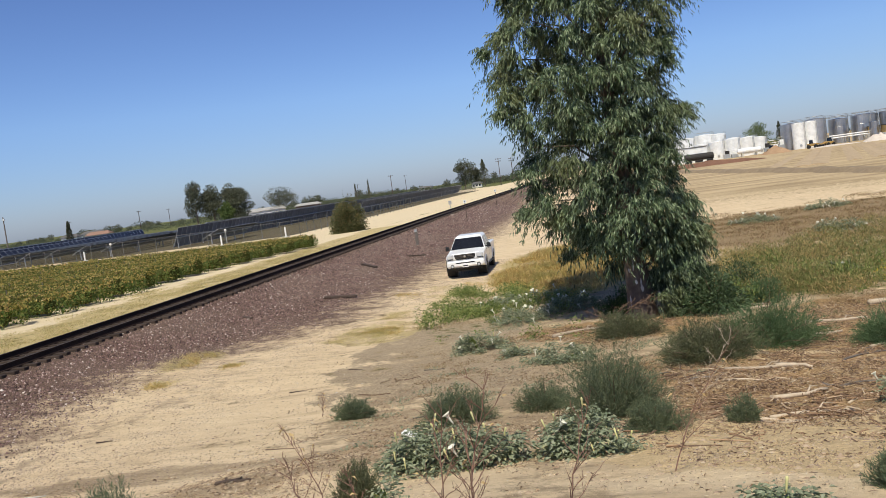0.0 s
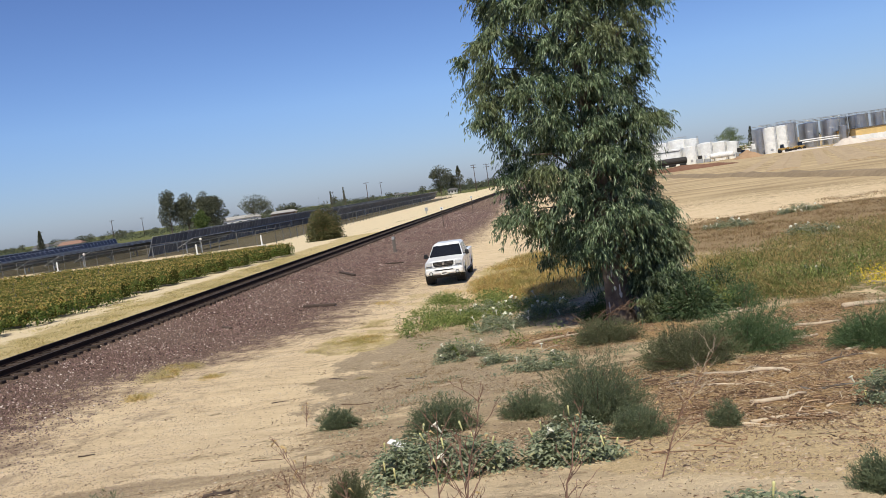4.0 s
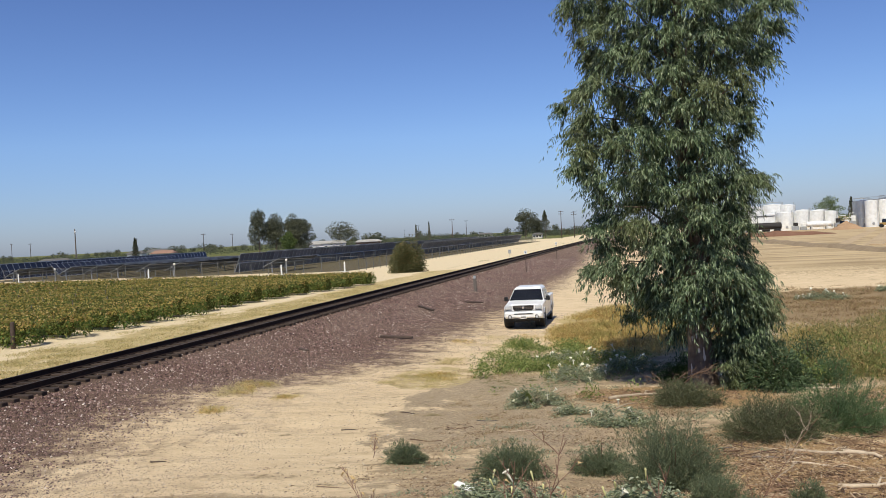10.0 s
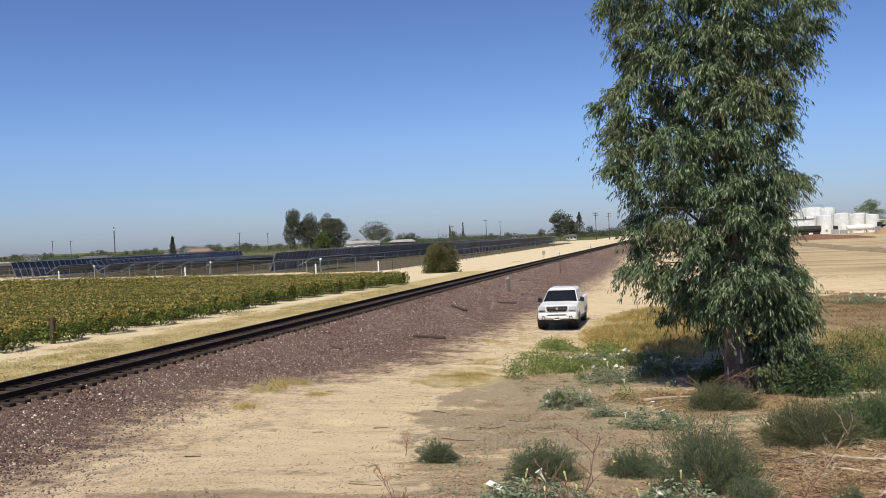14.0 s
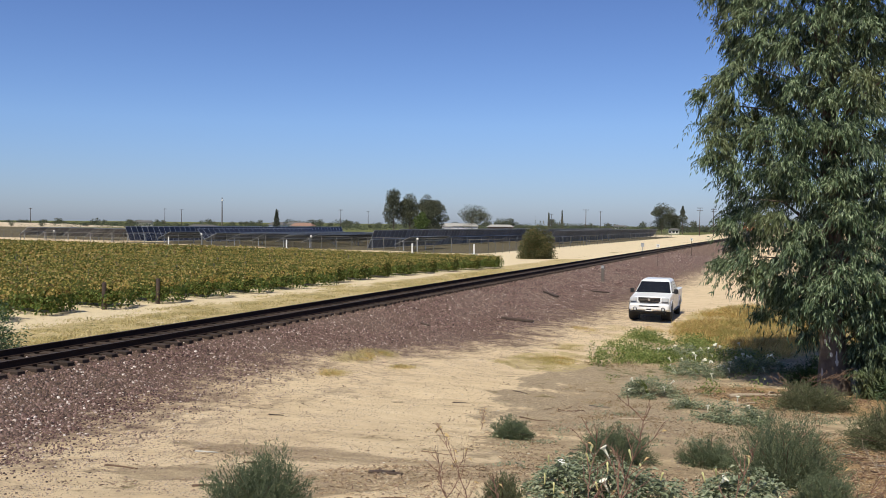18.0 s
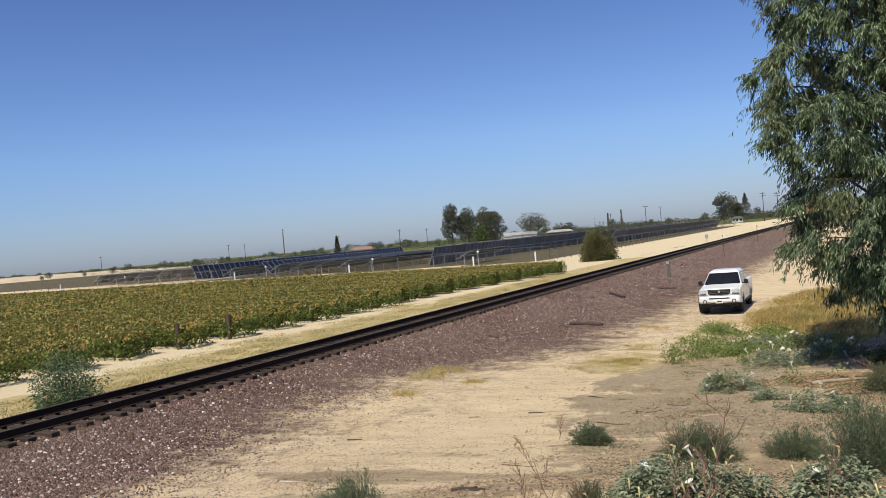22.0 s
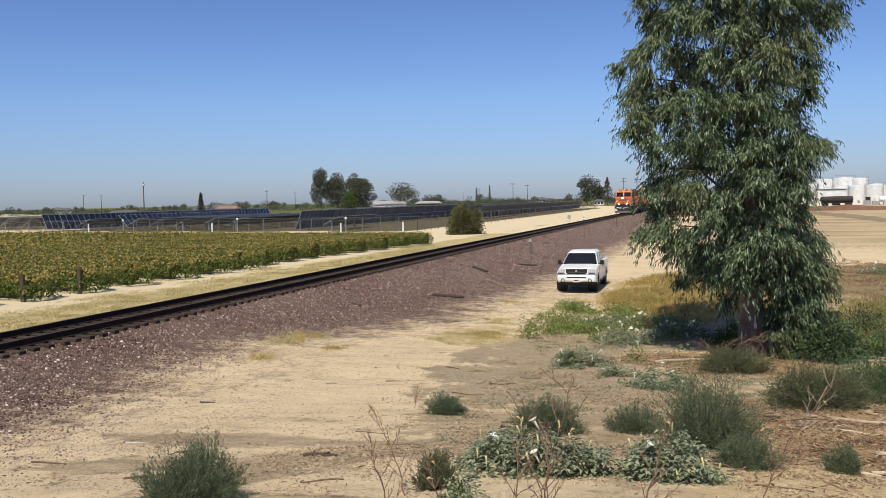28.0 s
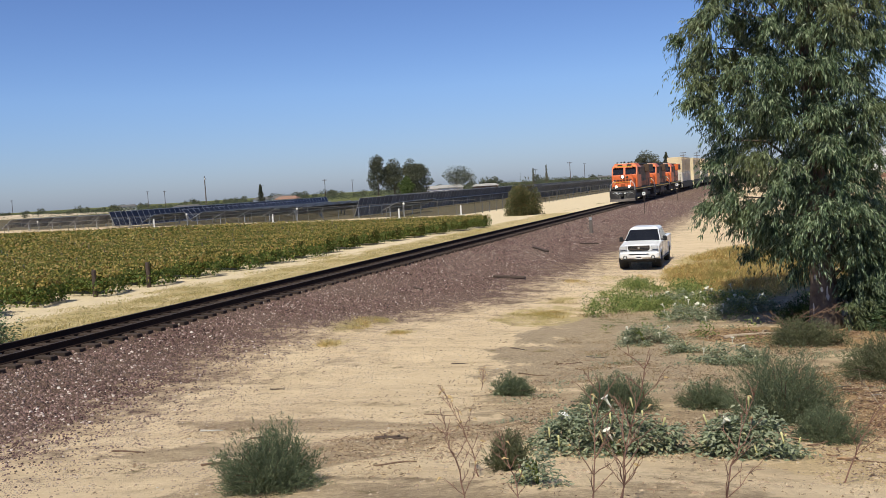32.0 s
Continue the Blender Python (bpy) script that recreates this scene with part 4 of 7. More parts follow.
def make_well_car(box_low, box_high):
    car = thing("well_car", "double-stack container well car of the freight train", "railway wagon", group="container wagons of the train")
    K = MAT["engine_black"]
    for s in (-1, 1):
        part("side_sill", Build().prism([(s * 1.30, 0.45), (s * 1.48, 0.45), (s * 1.48, 1.45), (s * 1.30, 1.45)], 2.0, 18.6), K, car)
    for y0 in (0.9, 19.7):
        part("end_platform", Build().box((0, y0, 1.15), (2.9, 2.4, 0.25), bevel=0.03), K, car)
        part("bogie", Build().box((0, y0, 0.62), (2.3, 2.3, 0.45), bevel=0.06), K, car)
        wheel = Build().lathe([(0.01, -0.07), (0.43, -0.07), (0.43, 0.07), (0.01, 0.07)], 18, axis="x").mesh("wheel", K)
        for s in (-0.76, 0.76):
            for d in (-0.85, 0.85):
                part("wheel", wheel, None, car, place=pose(s, y0 + d, 0.43))
    part("well_floor", Build().box((0, 10.3, 0.42), (2.7, 14.0, 0.1)), K, car)
    for z0, m, lab in ((0.47, box_low, "lower container"), (3.10, box_high, "upper container")):
        b = Build().box((0, 10.3, z0 + 1.3), (2.44, 14.6, 2.6))
        for k in range(48):
            for s in (-1, 1):
                b.box((s * 1.225, 3.15 + 0.304 * k, z0 + 1.3), (0.03, 0.15, 2.3))
        for k in range(8):
            for s in (-1, 1):
                b.box((-1.05 + 0.3 * k, 10.3 + s * 7.305, z0 + 1.3), (0.15, 0.03, 2.3))
        box = part("container", b, MAT[m], car, lab)
        for sx in (-1.2, 1.2):
            for sy in (2.95, 17.65):
                part("corner_post", Build().box((sx, sy, z0 + 1.3), (0.10, 0.12, 2.62), bevel=0.01), MAT[m], box)
    return car


TRAIN = []
_loco = make_locomotive()
TRAIN.append((_loco, 0.0))
_second = make_locomotive(False)
TRAIN.append((_second, 17.1))
TRAIN.append((make_locomotive(False, True), 34.2))
_cars = [make_well_car("white_box", "tan_box"), make_well_car("tan_box", "tan_box")]
for _k in range(7):
    TRAIN.append((_cars[_k] if _k < 2 else copy_thing(_cars[_k % 2], pose(0, 0, 0)), 52.3 + 21.2 * _k))


def motions():
    """The train runs towards the camera at a steady 17 m/s."""
    for ob, behind in TRAIN:
        rows = [(t, pose(TRACK_X, 104.3 + 17.0 * (32.0 - t) + behind, RAIL_TOP)) for t in (0.0, 8.0, 16.0, 24.0, 32.0)]
        walk(ob, rows)


# ---- the eucalyptus ----
MAT.update({
    "bark_pale": surf("pale_peeled_bark", (0.42, 0.40, 0.37), (0.58, 0.56, 0.53), 12, 3, 0.85, 0, 0.3),
    "gum_leaf": leaf_mat("gum_leaves", [(0.0, (0.024, 0.042, 0.017)), (0.35, (0.068, 0.108, 0.050)), (0.72, (0.155, 0.213, 0.110)), (1.0, (0.31, 0.37, 0.225))], 0.42, 0.06, (0.140, 0.148, 0.058), 0.42, 0.32),
})


def make_gum_tree():
    rng = np.random.default_rng(11)
    bx, by = 1.03, 25.96
    z0 = gz(bx, by)
    tree = thing("eucalyptus_tree", "tall eucalyptus with drooping grey-green leaves and pale peeling bark", "tree", pose(bx, by, z0))
    tr = Build()
    tr.smooth = True
    spine = [(0, 0, -0.3), (0.0, 0, 0.25), (-0.03, 0, 1.2), (-0.12, 0.05, 2.6), (-0.1, 0.1, 4.5), (-0.25, 0.1, 7.0), (-0.3, 0.0, 9.5), (-0.2, 0.1, 12), (-0.3, 0, 14.8)]
    tr.tube(spine, [0.56, 0.42, 0.34, 0.30, 0.26, 0.20, 0.15, 0.10, 0.03], 14)
    trunk = part("trunk", tr, MAT["bark"], tree, "grey trunk with pale peeling patches")
    for k in range(9):
        a, z, w, h = -1.57 + rng.uniform(-0.9, 0.8), rng.uniform(0.5, 2.3), rng.uniform(0.03, 0.07), rng.uniform(0.12, 0.4)
        r = np.interp(z, [0.25, 1.2, 2.6], [0.42, 0.34, 0.30]) + 0.004
        strip = Build()
        rows = [(a + math.copysign(w / r, e) * (0.4 + 0.6 * rng.random()) * (1 - abs(q) * 0.6), z + q * h / 2) for q in (-1, -0.4, 0.3, 1) for e in (-1, 1)]
        vs = [(r * math.cos(p) - 0.03, r * math.sin(p), q) for p, q in rows]
        strip.add(vs, [(2 * i, 2 * i + 1, 2 * i + 3, 2 * i + 2) for i in range(3)])
        part("peeled_patch", strip, MAT["bark_pale"], trunk, "pale peeled bark patch")
    zl = [0.3, 1.2, 2.0, 2.6, 3.5, 4.7, 5.7, 6.7, 8.4, 9.3, 10.5, 11.5, 13.5, 15.5]
    rl = [0.3, 1.0, 1.3, 1.7, 3.4, 3.1, 3.2, 3.7, 3.9, 3.0, 3.4, 3.8, 3.0, 0.9]
    rr = [1.8, 2.1, 2.2, 2.3, 2.3, 1.4, 2.4, 1.7, 2.2, 2.8, 3.2, 3.1, 2.6, 0.8]

    def reach(z, a):
        c = math.cos(a)
        side = np.interp(z, zl, rr if c > 0 else rl)
        deep = np.interp(z, [0.3, 1.2, 2.4, 3.3, 5.7, 8.5, 11.5, 13.5, 15.5], [0.6, 1.1, 1.7, 2.4, 2.8, 3.1, 3.0, 2.3, 0.8])
        return math.hypot(side * c, deep * math.sin(a))

    for k in range(62):
        z = 1.6 + 13.0 * (k + 0.5) / 62
        a = (k * 2.399963) % 6.283
        r = reach(z, a) * rng.uniform(0.6, 0.88)
        p0 = Vector((np.interp(z * 0.8, [0, 5, 15], [0, -0.12, -0.3]), 0.05, max(1.2, z * 0.82 - 0.3)))
        p2 = Vector((r * math.cos(a) - 0.15, r * math.sin(a), z))
        p1 = p0.lerp(p2, 0.5) + Vector((0, 0, 0.25 + 0.1 * r))
        b = Build().tube([p0, p1, p2], [0.07 * (1.15 - z / 17), 0.035, 0.01], 6)
        b.smooth = True
        part("limb", b, MAT["bark"], tree)
    # plumes of hanging leaves at the ends of the limbs, kept apart so that deep shade lies between them
    plumes = []
    tries = 0
    while len(plumes) < 400 and tries < 40000:
        tries += 1
        z = 0.45 + 14.9 * rng.random() ** 1.1
        a = rng.uniform(0, 6.283)
        f = 0.9 + 0.1 * rng.random() if rng.random() < 0.74 else rng.uniform(0.25, 0.72)
        big = rng.uniform(0.62, 1.12)
        R = max(0.25, reach(z, a) * rng.uniform(0.88, 1.05) - 0.42 * big)
        c = np.array([f * R * math.cos(a) - 0.12, f * R * math.sin(a), z])
        # whole limbs are missing here and there, so that the crown has hollows
        if f > 0.75 and lumpy(a * 2.2, z, 1.1, 31) + 0.5 * lumpy(a * 3.1, z, 0.6, 32) < -0.72:
            continue
        if z < 2.6 and c[0] < -0.9 and rng.random() < 0.75:
            continue
        if z < 2.15 and -1.0 < c[0] < 0.6 and c[1] < 0.5:
            continue
        if any(np.sum(((c - q) * [1, 1, 0.72]) ** 2) < (0.36 * (big + g)) ** 2 for q, g, _ in plumes):
            continue
        plumes.append((c, big, a))
    for k in range(70):
        right = k < 50
        x, z = (rng.uniform(0.6, 1.95), 0.3 + 3.0 * rng.random() ** 1.3) if right else (rng.uniform(-2.1, 0.3), rng.uniform(1.9, 3.2))
        y = rng.uniform(-0.7, 1.2) if right else rng.uniform(0.1, 1.6)
        plumes.append((np.array([x, y, z]), rng.uniform(0.5, 0.85), math.atan2(y - 0.3, x)))
    base, along, length, width = [], [], [], []
    for c, big, a in plumes:
        out = np.array([math.cos(a), math.sin(a), 0.0])
        lead = unit(out * 0.9 + rng.normal(size=3) * np.array([0.4, 0.4, 0.25]) + [0, 0, 0.25])
        root = c - lead * 0.42 * big
        m, q = int(64 * big), 13
        d = unit(lead * 0.85 + rng.normal(size=(m, 3)) * np.array([0.62, 0.62, 0.55]))
        L = rng.uniform(0.35, 0.98, (m, 1)) * big
        t = 0.28 + 0.72 * np.sort(rng.random((m, q)), 1)
        run = (t * L)[..., None]
        pts = root + run * d[:, None] + run ** 2 * np.array([0, 0, -0.62]) / big + rng.normal(size=(m, q, 3)) * 0.018
        hang = d[:, None] * 0.5 + np.array([0, 0, -0.95]) + rng.normal(size=(m, q, 3)) * 0.34
        base.append(pts.reshape(-1, 3)), along.append(hang.reshape(-1, 3))
        length.append(rng.uniform(0.09, 0.20, m * q)), width.append(rng.uniform(0.020, 0.036, m * q))
        # a few long whips droop out of the plume
        for _ in range(2):
            L, t = rng.uniform(0.35, 0.8) * big, np.sort(rng.random(22))
            d = unit(lead + rng.normal(size=3) * 0.35)
            pts = c + np.outer(t * L, d) + np.outer((t * L) ** 2, [0, 0, -0.95])
            base.append(pts), along.append(d * 0.35 + np.array([0, 0, -0.9]) + rng.normal(size=(22, 3)) * 0.3)
            length.append(rng.uniform(0.09, 0.17, 22)), width.append(rng.uniform(0.018, 0.03, 22))
    base, along, length, width = (np.concatenate(q) for q in (base, along, length, width))
    keep = base[:, 2] > 0.12
    V, F = blades(rng, base[keep], along[keep], length[keep], width[keep], 0.2, 0.08)
    part("crown", quick_mesh("crown", V, F, MAT["gum_leaf"]), None, tree, "crown of hanging narrow leaves")


make_gum_tree()


# ---- plants on the near ground ----
MAT.update({
    "thistle": leaf_mat("thistle_needles", [(0.0, (0.105, 0.132, 0.075)), (0.6, (0.150, 0.182, 0.105)), (0.95, (0.198, 0.225, 0.132)), (1.0, (0.28, 0.26, 0.15))], 0.75, 0.3, spec=0.1),
    "thistle_green": leaf_mat("green_thistle_needles", [(0.0, (0.075, 0.125, 0.056)), (0.6, (0.118, 0.180, 0.084)), (1.0, (0.170, 0.235, 0.115))], 0.75, 0.3, spec=0.1),
    "thistle_brown": leaf_mat("drying_thistle_needles", [(0.0, (0.095, 0.108, 0.058)), (0.6, (0.14, 0.152, 0.082)), (1.0, (0.20, 0.19, 0.11))], 0.75, 0.25, spec=0.1),
    "datura": leaf_mat("datura_leaves", [(0.0, (0.15, 0.185, 0.112)), (0.5, (0.265, 0.305, 0.196)), (0.9, (0.38, 0.41, 0.285)), (1.0, (0.48, 0.46, 0.26))], 0.6, 0.35, spec=0.2),
    "petal": surf("cream_petal", (0.68, 0.66, 0.52), (0.78, 0.76, 0.66), 20, 3, 0.6, 0, 0.05),
    "spent": surf("wilted_petal", (0.55, 0.52, 0.22), (0.68, 0.64, 0.33), 20, 3, 0.7, 0, 0.1),
    "weed": leaf_mat("low_weed_leaves", [(0.0, (0.09, 0.135, 0.036)), (0.5, (0.19, 0.25, 0.07)), (0.85, (0.30, 0.34, 0.11)), (1.0, (0.44, 0.40, 0.15))], 0.65, 0.25),
    "thicket": leaf_mat("mixed_weed_leaves", [(0.0, (0.09, 0.12, 0.036)), (0.3, (0.18, 0.195, 0.062)), (0.52, (0.36, 0.30, 0.12)), (0.8, (0.52, 0.38, 0.17)), (1.0, (0.30, 0.17, 0.085))], 0.7, 0.3, (0.125, 0.165, 0.052), 0.45),
    "gold_grass": leaf_mat("golden_dry_grass", [(0.0, (0.36, 0.23, 0.09)), (0.45, (0.60, 0.43, 0.16)), (0.75, (0.78, 0.60, 0.27)), (0.9, (0.42, 0.38, 0.12)), (1.0, (0.26, 0.28, 0.08))], 0.7, 0.3, (0.36, 0.33, 0.11), 0.5),
    "brown_grass": leaf_mat("brown_dry_grass", [(0.0, (0.18, 0.11, 0.06)), (0.5, (0.29, 0.195, 0.10)), (0.8, (0.39, 0.28, 0.15)), (1.0, (0.20, 0.19, 0.08))], 0.75, 0.2),
    "yellow_grass": leaf_mat("yellow_green_grass", [(0.0, (0.31, 0.27, 0.10)), (0.5, (0.53, 0.445, 0.21)), (1.0, (0.66, 0.55, 0.31))], 0.75, 0.25),
    "litter": island_mat("leaf_litter", [(0.0, (0.12, 0.075, 0.042)), (0.3, (0.28, 0.18, 0.10)), (0.65, (0.46, 0.33, 0.185)), (0.9, (0.62, 0.48, 0.30)), (1.0, (0.76, 0.66, 0.48))], 0.95),
    "clod": island_mat("dried_earth_clods", [(0.0, (0.30, 0.205, 0.125)), (0.5, (0.50, 0.37, 0.24)), (1.0, (0.64, 0.50, 0.335))], 0.95, 0, 0.1),
    "pebble": island_mat("tan_pebbles", [(0.0, (0.22, 0.15, 0.10)), (0.5, (0.42, 0.31, 0.20)), (0.95, (0.55, 0.44, 0.31)), (1.0, (0.75, 0.68, 0.58))], 0.95),
    "brush": island_mat("dry_brushwood", [(0.0, (0.075, 0.042, 0.022)), (0.35, (0.21, 0.12, 0.06)), (0.7, (0.38, 0.235, 0.12)), (0.93, (0.50, 0.35, 0.20)), (1.0, (0.66, 0.54, 0.38))], 0.95, 0, 0.1),
    "stem_pale": surf("bleached_stem", (0.30, 0.24, 0.175), (0.44, 0.365, 0.275), 30, 5, 0.9, 0, 0.2),
    "flower_yellow": surf("yellow_petals", (0.62, 0.46, 0.03), (0.78, 0.62, 0.06), 20, 5, 0.7, 0, 0.1),
    "gravel": island_mat("fine_gravel", [(0.0, (0.13, 0.08, 0.06)), (0.5, (0.28, 0.19, 0.145)), (0.85, (0.44, 0.34, 0.26)), (1.0, (0.72, 0.63, 0.53))], 0.95),
    "stem_dry": surf("dry_brown_stem", (0.17, 0.095, 0.068), (0.28, 0.165, 0.12), 30, 5, 0.9, 0, 0.2),
    "dry_leaf": surf("withered_yellow_leaf", (0.42, 0.29, 0.13), (0.58, 0.42, 0.20), 20, 5, 0.8, 0, 0.1),
})


def dome_points(rng, n, w, d, h, seed, shell=0.45):
    """Points in an uneven dome, and the way out of it at each."""
    a, u = rng.uniform(0, 6.283, n), rng.random(n)
    el = np.arcsin(u)
    bulge = 1 + 0.28 * lumpy(3 * np.cos(a) + 9, 3 * np.sin(a) + 4 * u, 1.0, seed) + 0.14 * lumpy(9 * np.cos(a), 9 * np.sin(a) + 7 * u, 1.0, seed + 3)
    r = rng.random(n) ** shell * bulge
    out = np.stack([np.cos(a) * np.cos(el), np.sin(a) * np.cos(el), np.sin(el)], -1)
    return out * r[:, None] * [w / 2, d / 2, h], out


def make_thistle(x, y, w, h, mat="thistle", n=4200, size=1.0, seed=1, label="round grey-green thistle bush on the sand", depth=None):
    rng = np.random.default_rng(seed)
    bush = thing("thistle_bush", label, "bush", pose(x, y, gz(x, y) - 0.02), "thistle bushes")
    # slender shoots rise from the crown of the root, each bristling with fine needles
    shoots, per = int(n / 9.5), 34
    tip, out = dome_points(rng, shoots, w, depth or w * 0.85, h, seed, 0.22)
    tip[:, 2] = np.abs(tip[:, 2]) * 0.95 + 0.03
    root = tip * [0.35, 0.35, 0.0] + rng.normal(size=(shoots, 3)) * [0.06 * w, 0.06 * w, 0]
    u = rng.random((shoots, per, 1)) ** 0.6
    way = (tip - root)[:, None]
    p = root[:, None] + way * u + np.array([0, 0, 0.22]) * h * u * (1 - u) + rng.normal(size=(shoots, per, 3)) * 0.012 * size
    p = p.reshape(-1, 3)
    p[:, 2] = np.maximum(p[:, 2], 0.01)
    n = len(p)
    lean = unit(np.repeat(way, per, 1).reshape(-1, 3) + [0, 0, 0.15 * h]) * 0.9 + rng.normal(size=(n, 3)) * 0.48
    V, F = blades(rng, p, lean, (0.022 + 0.045 * rng.random(n) ** 1.5) * size, rng.uniform(0.0048, 0.0085, n) * size, 0.1)
    part("needles", quick_mesh("needles", V, F, MAT[mat]), None, bush)
    b = Build()
    for k in range(22):
        q, o = dome_points(rng, 1, w * 1.02, (depth or w * 0.85) * 1.02, h * 1.04, seed, 0.15)
        q = Vector(q[0])
        b.tube([(0, 0, 0), q * 0.5 + Vector((0, 0, 0.05)), q], [0.008 * size, 0.005 * size, 0.002], 4, caps=False)
    part("stem_tangle", b, MAT["twig"], bush)


for _i, _a in enumerate([
    (-4.55, 7.0, 1.14, 0.60, "thistle", 9500, 1.0),
    (-4.72, 15.5, 0.78, 0.40, "thistle", 3000, 1.3),
    (-2.45, 13.5, 1.38, 0.62, "thistle", 6500, 1.2),
    (-1.1, 14.0, 1.05, 0.46, "thistle", 3600, 1.2),
    (-0.02, 12.75, 1.75, 1.12, "thistle", 11000, 1.2),
    (0.42, 10.7, 0.85, 0.42, "thistle", 3600, 1.0),
    (1.9, 17.9, 2.3, 0.98, "thistle_brown", 8000, 1.6),
    (3.3, 19.3, 2.5, 1.10, "thistle_green", 8000, 1.6),
    (5.6, 18.6, 1.9, 0.85, "thistle_green", 6000, 1.6),
    (0.45, 22.9, 1.9, 0.75, "thistle_brown", 5000, 1.7),
    (-2.42, 7.8, 0.46, 0.40, "thistle_brown", 2800, 0.9),
    (1.53, 11.2, 0.44, 0.38, "thistle", 1900, 1.0),
    (1.95, 6.5, 0.55, 0.30, "thistle", 3600, 0.9),
    (4.4, 26.0, 1.5, 0.9, "thistle_green", 3500, 1.8),
]):
    make_thistle(*_a, seed=20 + _i)


def flower_mesh():
    f = Build().lathe([(0.008, 0), (0.012, 0.06), (0.018, 0.11), (0.028, 0.14), (0.055, 0.158), (0.05, 0.164), (0.022, 0.15), (0.01, 0.12)], 10)
    f.smooth = True
    s = Build().lathe([(0.007, 0), (0.014, 0.05), (0.016, 0.11), (0.022, 0.14), (0.008, 0.16)], 7)
    s.smooth = True
    return f.mesh("flower", MAT["petal"]), s.mesh("spent_flower", MAT["spent"])


FLOWER, SPENT = flower_mesh()


def make_datura(x, y, w, d, h, n=700, flowers=9, spent=8, size=1.0, seed=1, label="sprawling datura with broad leaves and white trumpet flowers"):
    rng = np.random.default_rng(seed)
    z = gz(x, y)
    plant = thing("datura_plant", label, "plant", pose(x, y, z - 0.02), "datura plants")
    # leafy heads on sprawling stems, with shaded gaps between them
    heads, per = max(6, int(n / 7)), 34
    c, up = dome_points(rng, heads, w * 0.94, d * 0.94, h * 0.9, seed, 0.24)
    p = (np.abs(c * [0, 0, 1]) + c * [1, 1, 0])[:, None] + rng.normal(size=(heads, per, 3)) * np.array([0.062, 0.062, 0.034]) * size
    out = np.repeat(up, per, 0) * 0.5 + unit(rng.normal(size=(heads * per, 3)) * [1, 1, 0.3])
    p = p.reshape(-1, 3)
    n = len(p)
    p[:, 2] = np.maximum(p[:, 2], 0.015) + ground_z(x + p[:, 0], y + p[:, 1]) - z
    V, F = blades(rng, p, out * [1, 1, 0.3] + [0, 0, -0.12], rng.uniform(0.032, 0.075, n) * size, rng.uniform(0.019, 0.036, n) * size, 0.25, 0.2, 0.9)
    part("leaves", quick_mesh("leaves", V, F, MAT["datura"]), None, plant)
    b = Build()
    for k in range(16):
        q = Vector(p[k]) * 0.9
        b.tube([(0, 0, 0), q * 0.5 + Vector((0, 0, 0.06)), q], [0.012, 0.008, 0.004], 5, caps=False)
    part("stem_tangle", b, MAT["weed"], plant)
    for k in range(flowers + spent):
        q, o = dome_points(rng, 1, w * 0.95, d * 0.95, h, seed, 0.1)
        q, o = q[0], o[0]
        q[2] += gz(x + q[0], y + q[1]) - z
        if k < flowers:
            part("flower", FLOWER, None, plant, "" if k else "white trumpet flower", pose(*q, rng.uniform(-55, 35), rng.uniform(-45, 45), rng.uniform(0, 360)) @ Matrix.Scale(0.72 * size, 4))
        else:
            part("spent_flower", SPENT, None, plant, "" if k > flowers else "wilted yellowish flower", pose(q[0], q[1], q[2] + 0.02, rng.uniform(-24, 24), rng.uniform(-24, 24), 0) @ Matrix.Diagonal((0.6, 0.6, 0.75, 1)))


for _i, _a in enumerate([
    (-1.80, 9.25, 1.55, 1.0, 0.46, 1000, 4, 16, 1.2),
    (-0.36, 9.35, 1.05, 0.8, 0.46, 640, 1, 8, 1.2),
    (-3.35, 22.8, 1.65, 1.2, 0.50, 620, 5, 2, 1.2),
    (-1.15, 20.0, 1.8, 1.3, 0.46, 560, 6, 2, 1.2),
    (-2.3, 21.2, 0.8, 0.7, 0.3, 220, 1, 1, 1.2),
    (3.95, 12.1, 1.2, 1.0, 0.55, 480, 5, 2),
    (1.0, 6.0, 0.5, 0.4, 0.12, 160, 0, 1),
    (-1.9, 6.9, 0.5, 0.4, 0.25, 160, 0, 1, 0.8),
    (8.9, 53.5, 3.2, 2.2, 0.5, 420, 10, 0, 1.9),
    (11.0, 44.0, 2.8, 2.0, 0.5, 420, 7, 0, 1.8),
    (14.0, 58.0, 3.0, 2.0, 0.5, 380, 8, 0, 1.9),
    (-1.2, 29.0, 2.4, 1.8, 0.5, 520, 13, 0, 1.4),
    (-2.6, 27.6, 2.2, 1.6, 0.45, 520, 13, 0, 1.4),
    (-3.4, 30.4, 2.4, 1.8, 0.5, 420, 9, 0, 1.4),
    (-2.1, 31.6, 2.0, 1.6, 0.45, 320, 7, 0, 1.4),
    (7.4, 30.0, 2.0, 1.6, 0.5, 420, 5, 0, 1.1),
]):
    make_datura(*_a, seed=50 + _i)


def scatter(rng, n, ovals):
    """Random places inside a list of ovals (cx, cy, rx, ry, share)."""
    share = np.array([o[4] for o in ovals], float)
    pick = rng.choice(len(ovals), n, p=share / share.sum())
    o = np.array([q[:4] for q in ovals])[pick]
    a, r = rng.uniform(0, 6.283, n), np.sqrt(rng.random(n))
    x, y = o[:, 0] + o[:, 2] * r * np.cos(a), o[:, 1] + o[:, 3] * r * np.sin(a)
    return x, y, 1 - r


